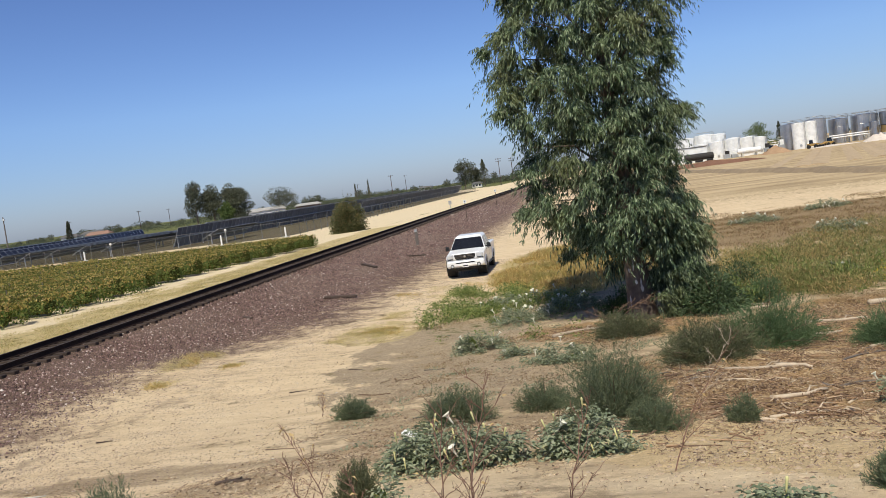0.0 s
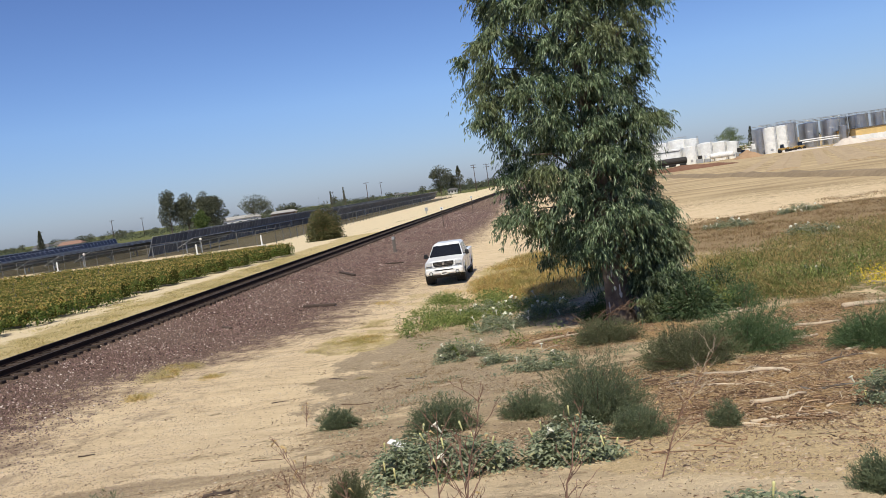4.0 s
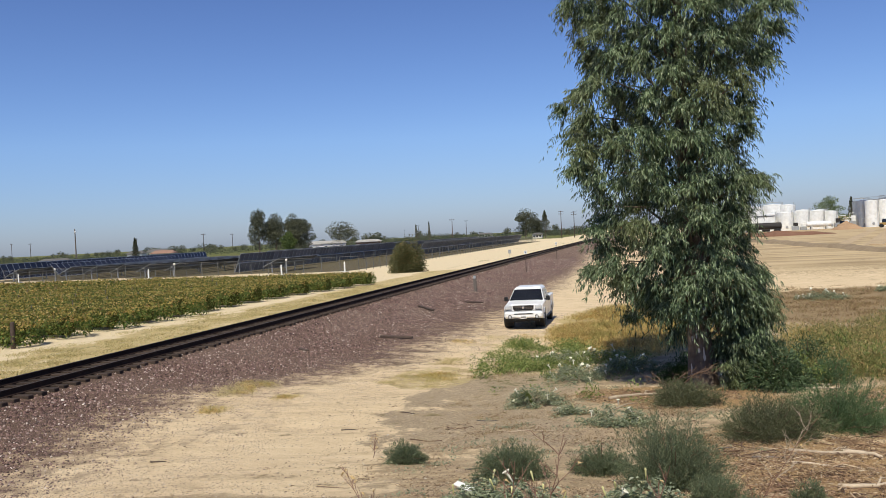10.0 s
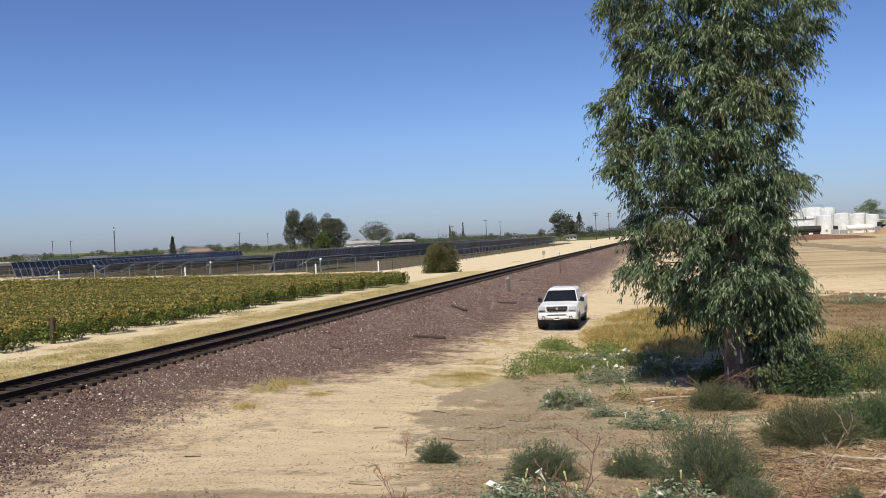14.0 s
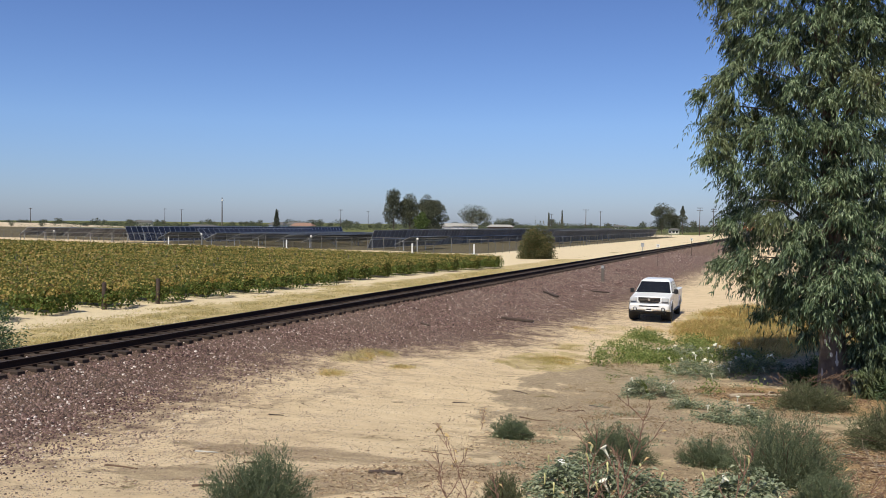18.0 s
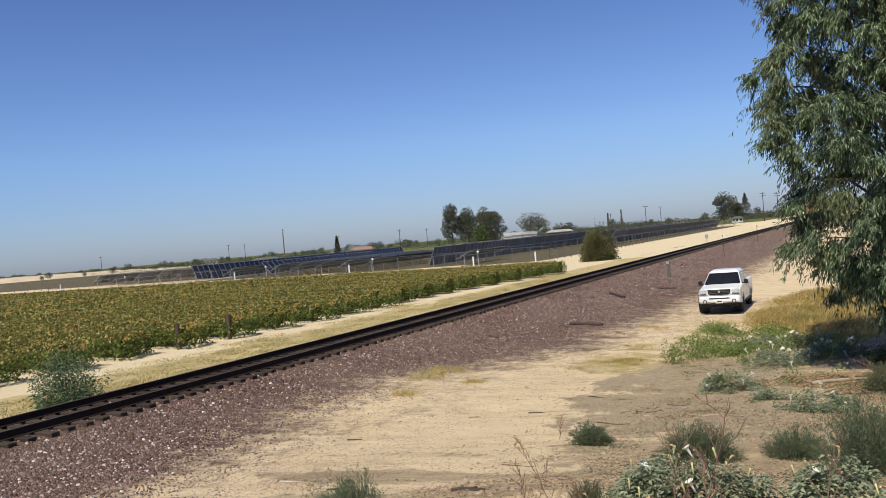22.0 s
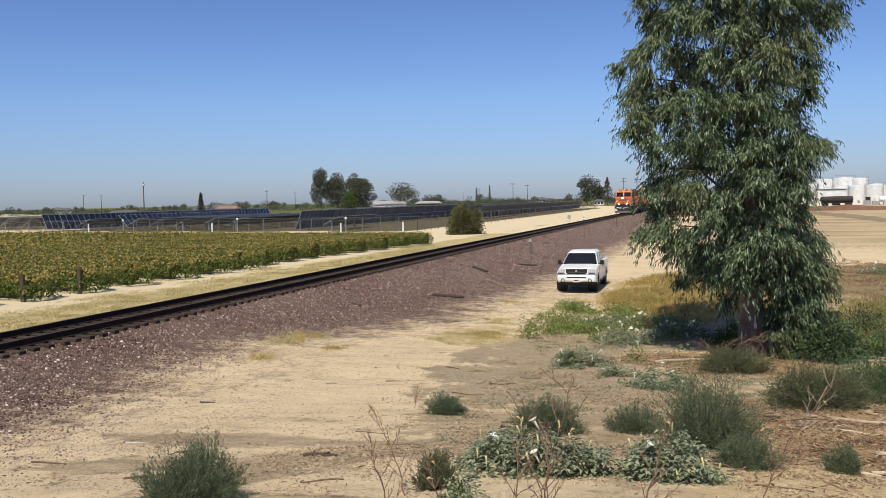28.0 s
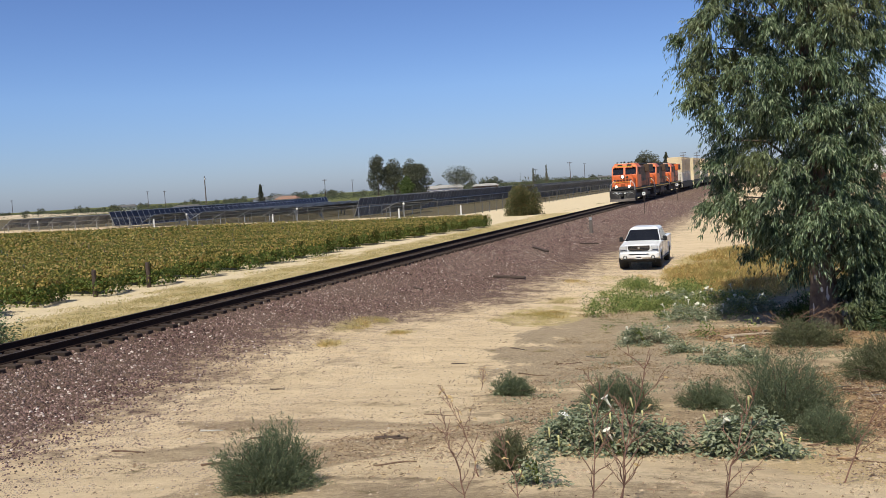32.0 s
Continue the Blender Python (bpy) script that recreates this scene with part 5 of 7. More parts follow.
def make_sward(name, label, category, mat, n, ovals, length, width, lift=0.0, lean=0.5, seed=1, clump=0.5, spread=0.22, per=45):
    """Weeds or grass in many small tufts of uneven height, thinning towards the rim of each oval."""
    rng = np.random.default_rng(seed)
    cx, cy, f = scatter(rng, max(1, n // per), ovals)
    keep = lumpy(cx, cy, 1.1, seed) + 0.7 * lumpy(cx, cy, 0.4, seed + 1) > -clump - 0.9 * f + 0.35
    cx, cy, f = cx[keep], cy[keep], f[keep]
    tall = (0.35 + 0.65 * np.sqrt(f)) * rng.uniform(0.45, 1.15, len(cx))
    k = np.repeat(np.arange(len(cx)), per)
    m = len(k)
    x, y = cx[k] + rng.normal(size=m) * spread, cy[k] + rng.normal(size=m) * spread
    base = np.stack([x, y, ground_z(x, y) + lift * rng.random(m) * tall[k]], -1)
    along = rng.normal(size=(m, 3)) * lean + [0, 0, 1]
    V, F = blades(rng, base, along, rng.uniform(*length, m) * (0.4 + 0.6 * tall[k]), rng.uniform(*width, m), 0.1, 0.12)
    thing(name, label, category, kind="stuff", mesh=quick_mesh(name, V, F, MAT[mat]))


make_sward("green_weeds", "low leafy green weeds beside the dirt road", "weeds", "weed", 62000,
           [(-5.4, 27.4, 1.2, 1.2, 4), (-5.3, 34.6, 1.5, 1.5, 3.5), (-4.0, 34.4, 1.6, 1.6, 3.5), (-4.7, 28.4, 1.3, 1.4, 3), (-5.4, 31.5, 1.4, 2.0, 2), (-4.4, 29.0, 1.7, 2.6, 4), (-3.3, 31.0, 2.2, 3.0, 4), (-4.6, 32.8, 2.0, 2.2, 2), (-1.6, 29.5, 2.4, 2.6, 2.5), (-6.1, 29.5, 1.0, 2.0, 1), (-2.5, 24.5, 2.5, 1.6, 0.8)], (0.06, 0.13), (0.026, 0.052), 0.52, 1.1, 7, -0.32, 0.15)
make_sward("weed_thicket", "mixed green and drying weeds behind the tree", "weeds", "thicket", 52000,
           [(6.5, 31.5, 3.2, 5, 3), (9.5, 35.5, 4.5, 6, 4), (5.5, 27.5, 2.0, 2.2, 2), (13.0, 41.0, 4.0, 5, 2)], (0.10, 0.26), (0.012, 0.032), 0.72, 0.6, 8)
make_sward("tall_weeds", "tall yellow-green weeds standing behind the bushes", "weeds", "weed", 22000,
           [(7.5, 27.5, 2.4, 2.6, 3), (10.0, 31.0, 3.0, 3.0, 3), (5.5, 30.5, 1.6, 2.2, 2), (12.5, 36.0, 3.0, 3.5, 2), (3.6, 25.6, 1.0, 1.0, 1)], (0.10, 0.26), (0.016, 0.036), 0.95, 0.55, 28, -0.30, 0.12, 40)
make_sward("golden_grass", "tall golden dry grass beside the dirt road", "grass", "gold_grass", 84000,
           [(-3.1, 39.0, 1.6, 4.0, 3.5), (-1.2, 36.0, 1.8, 4.5, 4), (0.4, 40.0, 2.4, 6.0, 4), (-2.4, 45.0, 1.9, 6.0, 3.5), (0.2, 49.0, 3.0, 6.0, 2), (4.0, 36.0, 3.0, 5.0, 2.0), (3.8, 31.0, 1.2, 2.4, 1.0)], (0.16, 0.50), (0.010, 0.022), 0.25, 0.65, 9, 0.25, 0.24)
make_sward("brown_grass", "matted brown dry grass in the field", "grass", "brown_grass", 64000,
           [(13, 50, 10, 13, 5), (22, 56, 10, 12, 3), (6, 52, 6, 12, 3), (2, 52, 4, 10, 2), (17, 38, 6, 8, 2)], (0.10, 0.30), (0.012, 0.03), 0.03, 0.7, 10, 0.5, 0.3)
make_sward("yellow_grass", "short yellow-green grass tufts at the road's edge", "grass", "yellow_grass", 30000,
           [(-7.5, 27.0, 1.2, 1.8, 3), (-12.3, 24.6, 0.7, 1.7, 2), (-11.6, 21.0, 0.45, 0.7, 1), (-10.5, 23.3, 0.4, 0.5, 0.7), (-6.6, 37.0, 1.4, 3.0, 3), (-5.6, 34.4, 1.2, 2.0, 2), (-7.6, 31.2, 0.6, 1.4, 1)], (0.04, 0.12), (0.006, 0.014), 0.02, 0.7, 12, 0.1, 0.16)
make_sward("road_tufts", "tufts of yellow dry grass at the foot of the ballast", "grass", "gold_grass", 9000,
           [(-12.3, 24.8, 0.75, 1.3, 3), (-11.6, 21.0, 0.4, 0.5, 1), (-10.4, 23.2, 0.35, 0.4, 0.8), (-7.4, 27.4, 0.9, 1.4, 3), (-6.3, 37.6, 1.3, 1.6, 2), (-7.9, 36.6, 0.8, 0.9, 1)], (0.07, 0.20), (0.007, 0.015), 0.03, 0.7, 19, 0.1, 0.12)
make_sward("track_side_grass", "short yellow dry grass along the far side of the track", "grass", "yellow_grass", 110000,
           [(-25.3, y0, 2.4, 6.5, 1.6 if y0 < 40 else 1) for y0 in range(10, 80, 6)] + [(-28.5, y0, 1.2, 4, 0.35) for y0 in range(12, 60, 8)], (0.07, 0.2), (0.014, 0.035), 0.03, 0.8, 13, 0.0, 0.3)
make_sward("low_weeds", "small grey-green weeds scattered on the soil", "weeds", "datura", 9000,
           [(-1.5, 21.0, 3.6, 3.2, 3), (-3.6, 17.0, 2.0, 3.0, 1.2), (-0.5, 17.0, 2.5, 2.5, 1.0), (1.2, 20.8, 1.2, 1.6, 1.0), (-3.0, 25.6, 3.0, 1.2, 1.5), (-3.2, 10.5, 1.5, 2.0, 0.5)], (0.03, 0.08), (0.015, 0.035), 0.12, 1.1, 17, -0.1, 0.13, 30)
make_sward("dry_weeds", "low brown dried weeds scattered on the soil", "weeds", "brown_grass", 19000,
           [(-2.6, 22.5, 3.2, 3.2, 3), (-3.4, 18.0, 2.0, 3.0, 1.2), (-5.2, 27.5, 1.6, 2.2, 1.5), (-6.6, 30.2, 1.2, 1.4, 1), (0.2, 19.0, 2.5, 2.5, 1.0), (7.5, 24.2, 3.0, 1.8, 2.5), (10.5, 26.5, 2.5, 2.0, 2), (6.3, 25.4, 1.4, 1.2, 1)], (0.05, 0.14), (0.006, 0.014), 0.05, 0.8, 18, 0.0, 0.14, 30)
make_sward("yellow_flowers", "yellow wildflowers among the weeds", "wildflowers", "flower_yellow", 700, [(8.9, 27.8, 0.9, 1.3, 1)], (0.04, 0.09), (0.03, 0.06), 0.6, 1.2, 14, 2, 0.2, 15)


def make_litter():
    rng = np.random.default_rng(15)
    x, y, f = scatter(rng, 105000, [(3.4, 15.0, 4.5, 6.0, 13), (6.5, 21, 3.5, 4, 3), (-2.0, 16.5, 3.5, 7.0, 4), (-1.0, 23.5, 3.0, 2.5, 2.5), (-3.6, 10.5, 3.2, 3.2, 2), (0.5, 8.0, 3.5, 2.2, 0.5), (2.4, 9.2, 2.4, 1.8, 0.9), (-7.0, 10.0, 3.5, 1.8, 1.3), (4.5, 21.5, 3, 3, 2), (-6.5, 15, 4.0, 8.0, 0.9)])
    keep = lumpy(x, y, 1.6, 21) + 0.8 * lumpy(x, y, 0.5, 22) > 0.0
    x, y = x[keep], y[keep]
    n = len(x)
    base = np.stack([x, y, ground_z(x, y) + 0.012], -1)
    along = np.stack([rng.normal(size=n), rng.normal(size=n) * 1.1, rng.normal(size=n) * 0.22], -1)
    V, F = blades(rng, base, along, (0.018 + 0.075 * rng.random(n) ** 2.5) * (0.7 + y / 30), rng.uniform(0.007, 0.018, n) * (0.7 + y / 30), 0.5)
    thing("leaf_litter", "brown fallen leaves, bark strips and straw on the soil", "leaf litter", kind="stuff", mesh=quick_mesh("leaf_litter", V, F, MAT["litter"]))
    # pebbles and clods
    x, y, f = scatter(rng, 9000, [(-6.0, 14, 5.5, 9, 4), (0, 12, 6, 8, 3), (-8, 9, 4, 5, 2), (-8, 30, 3, 12, 2)])
    n = len(x)
    s = 0.008 + 0.022 * rng.random(n) ** 3
    octa = np.array([(1, 0, 0), (0, 1, 0), (-1, 0, 0), (0, -1, 0), (0, 0, 0.7)], float)
    V = octa[None] * s[:, None, None] * rng.uniform(0.6, 1.3, (n, 5, 1)) + np.stack([x, y, ground_z(x, y)], -1)[:, None]
    tri = np.array([(0, 1, 4), (1, 2, 4), (2, 3, 4), (3, 0, 4)])
    thing("pebbles", "small tan pebbles and clods on the sand", "pebbles", kind="stuff", mesh=quick_mesh("pebbles", V.reshape(-1, 3), (np.arange(n)[:, None, None] * 5 + tri).reshape(-1, 3), MAT["pebble"]))


    # clods of dried earth on the cleared slope
    x, y, f = scatter(rng, 4200, [(2.4, 9.4, 2.6, 2.2, 4), (3.8, 14.0, 3.0, 3.5, 3), (-2.0, 8.6, 2.2, 1.4, 1.5), (-4.6, 9.9, 1.6, 1.2, 1.0), (0.2, 7.6, 2.2, 1.0, 1.5)])
    keep = lumpy(x, y, 0.7, 25) > -0.2
    x, y = x[keep], y[keep]
    n = len(x)
    s = 0.010 + 0.045 * rng.random(n) ** 3.5
    V = octa[None] * s[:, None, None] * rng.uniform(0.6, 1.3, (n, 5, 1)) * [1, 1, 0.8] + np.stack([x, y, ground_z(x, y) - 0.15 * s], -1)[:, None]
    thing("soil_clods", "crumbled clods of tan earth on the slope", "clods", kind="stuff", mesh=quick_mesh("soil_clods", V.reshape(-1, 3), (np.arange(n)[:, None, None] * 5 + tri).reshape(-1, 3), MAT["clod"]))


make_litter()


def make_brush():
    """Cleared brush beside the tree: a tangle of thin sticks, and coarse chips of bark in drifts."""
    rng = np.random.default_rng(77)
    x, y, f = scatter(rng, 1000, [(2.6, 12.3, 1.7, 1.1, 4), (3.4, 15.6, 3.0, 2.2, 4), (5.4, 18.5, 2.2, 2.4, 3), (1.4, 15.0, 1.2, 1.6, 1.5), (0.2, 24.3, 1.7, 0.8, 1.6), (4.2, 29.2, 1.0, 0.8, 0.8), (7.6, 24.4, 1.6, 1.2, 1.0), (-1.6, 22.4, 1.8, 1.2, 0.7), (0.6, 9.8, 1.6, 1.0, 0.5), (2.6, 9.4, 1.8, 1.2, 0.8)])
    keep = lumpy(x, y, 0.9, 71) > -0.35
    b = Build()
    for px, py in zip(x[keep], y[keep]):
        L, turn, r = 0.10 + 0.55 * rng.random() ** 2.5, rng.uniform(-1.4, 1.4), rng.uniform(0.004, 0.013)
        ux, uy, bow, rise = math.cos(turn), math.sin(turn), rng.normal() * 0.12, rng.random() ** 2 * 0.16
        z0, tilt = gz(px, py) + r + rise * 0.4, rng.normal() * 0.10
        b.tube([(px + ux * L * t - uy * bow * L * (1 - 4 * t * t), py + uy * L * t + ux * bow * L * (1 - 4 * t * t), max(z0 + tilt * L * t, gz(px + ux * L * t, py + uy * L * t) + 0.5 * r)) for t in (-0.5, -0.15, 0.2, 0.5)], [r, r, 0.8 * r, 0.4 * r], 4, caps=False)
    thing("brush_tangle", "tangle of thin dry sticks and peeled twigs on the cleared soil", "brushwood", kind="stuff", mesh=b.mesh("brush_tangle", MAT["brush"]))
    x, y, f = scatter(rng, 46000, [(2.8, 12.6, 2.4, 1.5, 4), (2.5, 9.7, 2.2, 1.4, 0.35), (3.2, 15.4, 3.6, 3.0, 6), (5.2, 18.8, 2.6, 2.8, 4), (1.0, 17.5, 1.6, 2.2, 2), (0.0, 24.2, 2.4, 1.2, 2), (7.0, 23.0, 2.6, 2.0, 1.5)])
    keep = lumpy(x, y, 0.8, 73) + 0.7 * lumpy(x, y, 0.3, 74) > 0.05
    x, y = x[keep], y[keep]
    n = len(x)
    base = np.stack([x, y, ground_z(x, y) + 0.01 + 0.03 * rng.random(n)], -1)
    along = np.stack([rng.normal(size=n), rng.normal(size=n) * 0.8, rng.normal(size=n) * 0.25], -1)
    V, F = blades(rng, base, along, 0.025 + 0.085 * rng.random(n) ** 2, rng.uniform(0.010, 0.024, n), 0.5)
    thing("bark_chips", "drifts of brown bark chips and curled dead leaves on the soil", "bark chips", kind="stuff", mesh=quick_mesh("bark_chips", V, F, MAT["brush"]))


make_brush()


def make_gravel():
    """Fine gravel spread thinly between the ballast and the road."""
    rng = np.random.default_rng(41)
    n = 80000
    y = 6 + 44 * rng.random(n) ** 1.5
    d = ballast_edge(y) + rng.normal(size=n) * 2.1 + 0.9
    keep = (lumpy(d * 0.7, y * 0.4, 0.7, 43) + 0.7 * lumpy(d, y, 0.3, 44) > -0.15) & (d > 2.5) & (d < 12.5)
    x, y = TRACK_X + d[keep], y[keep]
    n = len(x)
    s = (0.0055 + 0.010 * rng.random(n) ** 2) * (0.8 + y / 60)
    octa = np.array([(1, 0, 0), (0, 1, 0), (-1, 0, 0), (0, -1, 0), (0, 0, 0.7)], float)
    V = octa[None] * s[:, None, None] * rng.uniform(0.6, 1.3, (n, 5, 1)) + np.stack([x, y, ground_z(x, y)], -1)[:, None]
    tri = np.array([(0, 1, 4), (1, 2, 4), (2, 3, 4), (3, 0, 4)])
    thing("gravel", "fine reddish gravel strewn thinly over the sand", "gravel", kind="stuff", mesh=quick_mesh("gravel", V.reshape(-1, 3), (np.arange(n)[:, None, None] * 5 + tri).reshape(-1, 3), MAT["gravel"]))


make_gravel()


def make_stick(x, y, length, turn, r=0.03, mat="wood_pale", label="bleached fallen branch lying on the soil", seed=1, lift=0.0):
    rng = random.Random(seed)
    r = r * 0.72
    b = Build()
    b.smooth = True
    z0 = gz(x, y)
    pts = []
    for k in range(8):
        u = (k / 7 - 0.5) * length
        bow = length * 0.13 * math.sin(3.1 * k / 7 + seed) + rng.uniform(-1, 1) * r * 0.9
        px, py = u * math.cos(turn) - bow * math.sin(turn), u * math.sin(turn) + bow * math.cos(turn)
        pts.append((px, py, gz(x + px, y + py) - z0 + r * 0.7 + lift * k / 7))
    b.tube(pts, [r * (1.1 - 0.07 * k) for k in range(8)], 7)
    if length > 0.9:
        p = Vector(pts[4])
        b.tube([p, p + Vector((0.18 * math.cos(turn + 0.8), 0.18 * math.sin(turn + 0.8), 0.07)), p + Vector((0.34 * math.cos(turn + 0.6), 0.34 * math.sin(turn + 0.6), 0.03))], [r * 0.5, r * 0.35, r * 0.15], 5)
    thing("fallen_branch", label, "branch", pose(x, y, z0), "fallen branches", mesh=b.mesh("fallen_branch", MAT[mat]))


for _i, _a in enumerate([
    (2.45, 11.6, 1.1, 0.12, 0.036), (2.1, 11.35, 0.75, -0.1, 0.028), (2.0, 11.3, 0.7, 0.3, 0.022), (2.6, 16.4, 1.2, -0.15, 0.05), (2.6, 13.2, 1.0, 0.3, 0.05), (3.4, 12.8, 1.2, 0.7, 0.025),
    (-0.6, 24.0, 2.0, 0.5, 0.07), (3.6, 25.5, 1.6, 0.3, 0.06), (3.9, 25.0, 1.3, 0.15, 0.05), (5.3, 22.0, 1.4, 0.2, 0.06), (2.2, 14.9, 0.9, 0.05, 0.03), (1.5, 13.4, 0.8, 0.1, 0.02), (-1.0, 22.6, 0.9, 0.9, 0.03), (-2.9, 18.8, 1.0, 0.2, 0.025),
    (7.7, 23.9, 2.2, 0.25, 0.10), (4.3, 29.4, 1.5, 0.25, 0.06), (4.0, 29.0, 1.2, -0.15, 0.05), (4.6, 20.0, 1.1, 0.55, 0.06), (5.4, 18.3, 0.9, 0.1, 0.04), (3.1, 16.0, 0.7, -0.7, 0.06),
]):
    make_stick(*_a, seed=_i)
for _i, _a in enumerate([
    (0.75, 9.2, 0.55, -0.55, 0.012), (-3.75, 8.1, 0.45, 0.1, 0.015), (-6.5, 9.9, 0.5, 0.2, 0.015), (-5.2, 13.0, 0.6, 0.05, 0.012), (-5.0, 18.0, 0.7, 0.1, 0.02), (-4.6, 19.5, 0.6, -0.2, 0.02), (-7.1, 10.8, 0.4, 0.6, 0.02), (-6.2, 8.4, 0.3, 0.3, 0.02), (-8.6, 9.7, 0.5, 0.3, 0.02),
]):
    make_stick(*_a, mat="twig", label="thin brown stick lying on the sand", seed=30 + _i)


make_stick(-8.32, 11.24, 0.34, 0.1, 0.022, "concrete", "short white plastic pipe lying on the sand", 61)
for _i, _a in enumerate([(-4.80, 10.15, 0.34, 0.9, 0.035), (-4.62, 10.10, 0.26, 0.2, 0.03), (-4.9, 10.3, 0.2, 1.8, 0.025), (-9.6, 15.2, 0.3, 0.1, 0.02), (-7.2, 19.3, 0.35, 0.15, 0.018), (-6.4, 21.5, 0.5, -0.3, 0.02), (-3.2, 14.6, 0.45, 0.6, 0.018), (-4.2, 20.7, 0.5, 0.2, 0.02), (1.6, 15.6, 0.8, 0.5, 0.03), (3.6, 14.2, 0.9, -0.4, 0.03), (4.6, 17.2, 1.0, 0.3, 0.03), (0.9, 16.5, 0.6, 1.1, 0.02)]):
    make_stick(*_a, mat="wood_dark" if _i < 6 else "wood_grey", label="dark weathered root lying on the soil" if _i < 6 else "grey weathered stick lying on the soil", seed=90 + _i)


def make_dead_bough(x, y, length, turn, rise, seed, label="grey-brown dead bough with bare forking twigs beside the tree"):
    """A fallen bough, arching off the ground and forking into bare twigs."""
    rng = random.Random(seed)
    z = gz(x, y)
    bough = thing("dead_bough", label, "branch", pose(x, y, z), "dead boughs")
    ux, uy = math.cos(turn), math.sin(turn)
    main = [Vector((ux * length * t + rng.uniform(-0.03, 0.03), uy * length * t + rng.uniform(-0.03, 0.03), 0.02 + rise * math.sin(2.6 * t) * (0.8 + 0.3 * t))) for t in (0, 0.16, 0.33, 0.5, 0.67, 0.84, 1.0)]
    part("limb", Build().tube(main, [0.018, 0.016, 0.013, 0.011, 0.009, 0.006, 0.003], 6), MAT["twig"], bough)
    for k in range(9):
        p = main[1 + k % 5]
        d = Vector((ux + rng.uniform(-0.9, 0.9), uy + rng.uniform(-0.9, 0.9), rng.uniform(-0.1, 0.9))).normalized() * length * rng.uniform(0.2, 0.42)
        b = Build().tube([p, p + d * 0.5 + Vector((0, 0, 0.04)), p + d], [0.012, 0.008, 0.004], 5)
        for _ in range(3):
            e = Vector((rng.uniform(-1, 1), rng.uniform(-1, 1), rng.uniform(-0.2, 0.9))) * 0.12 * length
            q = p + d * rng.uniform(0.4, 0.9)
            b.tube([q, q + e], [0.006, 0.003], 4)
        part("twig", b, MAT["twig"], bough)


for _i, _a in enumerate([(-0.3, 24.3, 1.5, 0.35, 0.45), (0.35, 24.0, 1.2, 2.5, 0.35), (0.2, 24.6, 1.3, 0.1, 0.6)]):
    make_dead_bough(*_a, seed=120 + _i)


def make_dry_stalk(x, y, h, lean, forks=5, seed=1, leaves=2, top="stem_dry"):
    """A withered weed that forks again and again, close to the camera."""
    rng = random.Random(seed)
    z = gz(x, y)
    plant = thing("dry_stalk", "withered reddish-brown weed stalk with forking twigs" if top == "stem_dry" else "tall withered weed stalk with bleached forking tips", "weed stalk", pose(x, y, z - 0.03), "dry stalks")
    main = [Vector((lean * h * (k / 9) ** 1.4 + rng.uniform(-0.014, 0.014) * (k > 0), rng.uniform(-0.03, 0.03) * (k > 0), h * k / 9)) for k in range(10)]
    part("stem", Build().tube(main, [0.0062 * (1.1 - 0.09 * k) for k in range(10)], 5), MAT["stem_dry"], plant)
    tips = [main[-1]]
    for k in range(forks * 2):
        i = 2 + (k * 3) % 7
        p, a = main[i], k * 2.4 + rng.uniform(-0.5, 0.5)
        reach = h * rng.uniform(0.16, 0.34) * (1.15 - i / 12)
        side = Vector((math.cos(a) + lean * 0.6, math.sin(a) * 0.8, rng.uniform(0.7, 1.5))).normalized()
        b, run = Build(), [p + side * reach * t + Vector((rng.uniform(-1, 1), rng.uniform(-1, 1), 0.6)) * 0.05 * reach for t in (0, 0.35, 0.7, 1.0)]
        run[0] = p
        b.tube(run, [0.0034, 0.0029, 0.0022, 0.0013], 4)
        for q in (1, 2, 2, 3):
            d = (side + Vector((rng.uniform(-1, 1), rng.uniform(-1, 1), rng.uniform(-0.2, 0.6))) * 0.8).normalized()
            e = run[q] + d * reach * rng.uniform(0.25, 0.5)
            b.tube([run[q], run[q].lerp(e, 0.5) + Vector((0, 0, 0.012)), e], [0.0021, 0.0017, 0.0009], 4)
            tips.append(e)
        part("twig", b, MAT[top if i > 4 else "stem_dry"], plant)
    for k in range(leaves):
        p = rng.choice(tips)
        lf = Build().add([(0, 0, 0), (0.03, 0.01, -0.015), (0.065, 0, -0.05), (0.03, -0.018, -0.02), (0.032, 0.0, 0.004)], [(0, 1, 4), (1, 2, 4), (2, 3, 4), (3, 0, 4)])
        part("curled_leaf", lf, MAT["dry_leaf"], plant, place=Matrix.Translation(p) @ pose(0, 0, 0, rng.uniform(-40, 40), rng.uniform(-30, 30), rng.uniform(0, 360)) @ Matrix.Diagonal((0.75, 0.75, 0.75, 1)))


for _i, _a in enumerate([
    (-1.18, 5.6, 1.0, 0.12, 7), (-0.98, 5.5, 1.15, 0.22, 8), (-1.75, 5.9, 0.6, -0.25, 5), (-0.35, 5.5, 0.95, 0.25, 6),  (-1.05, 6.1, 0.8, 0.05, 6), (-2.05, 5.6, 0.75, -0.2, 6), (-5.72, 16.69, 0.42, 0.1, 5),
]):
    make_dry_stalk(*_a, seed=70 + _i)
make_dry_stalk(-2.62, 7.5, 0.85, -0.38, 6, 74, 12)
make_dry_stalk(-5.58, 16.2, 0.5, 0.15, 4, 96, 9)
make_dry_stalk(0.45, 7.75, 1.22, 0.55, 7, 95, 3, "stem_pale")


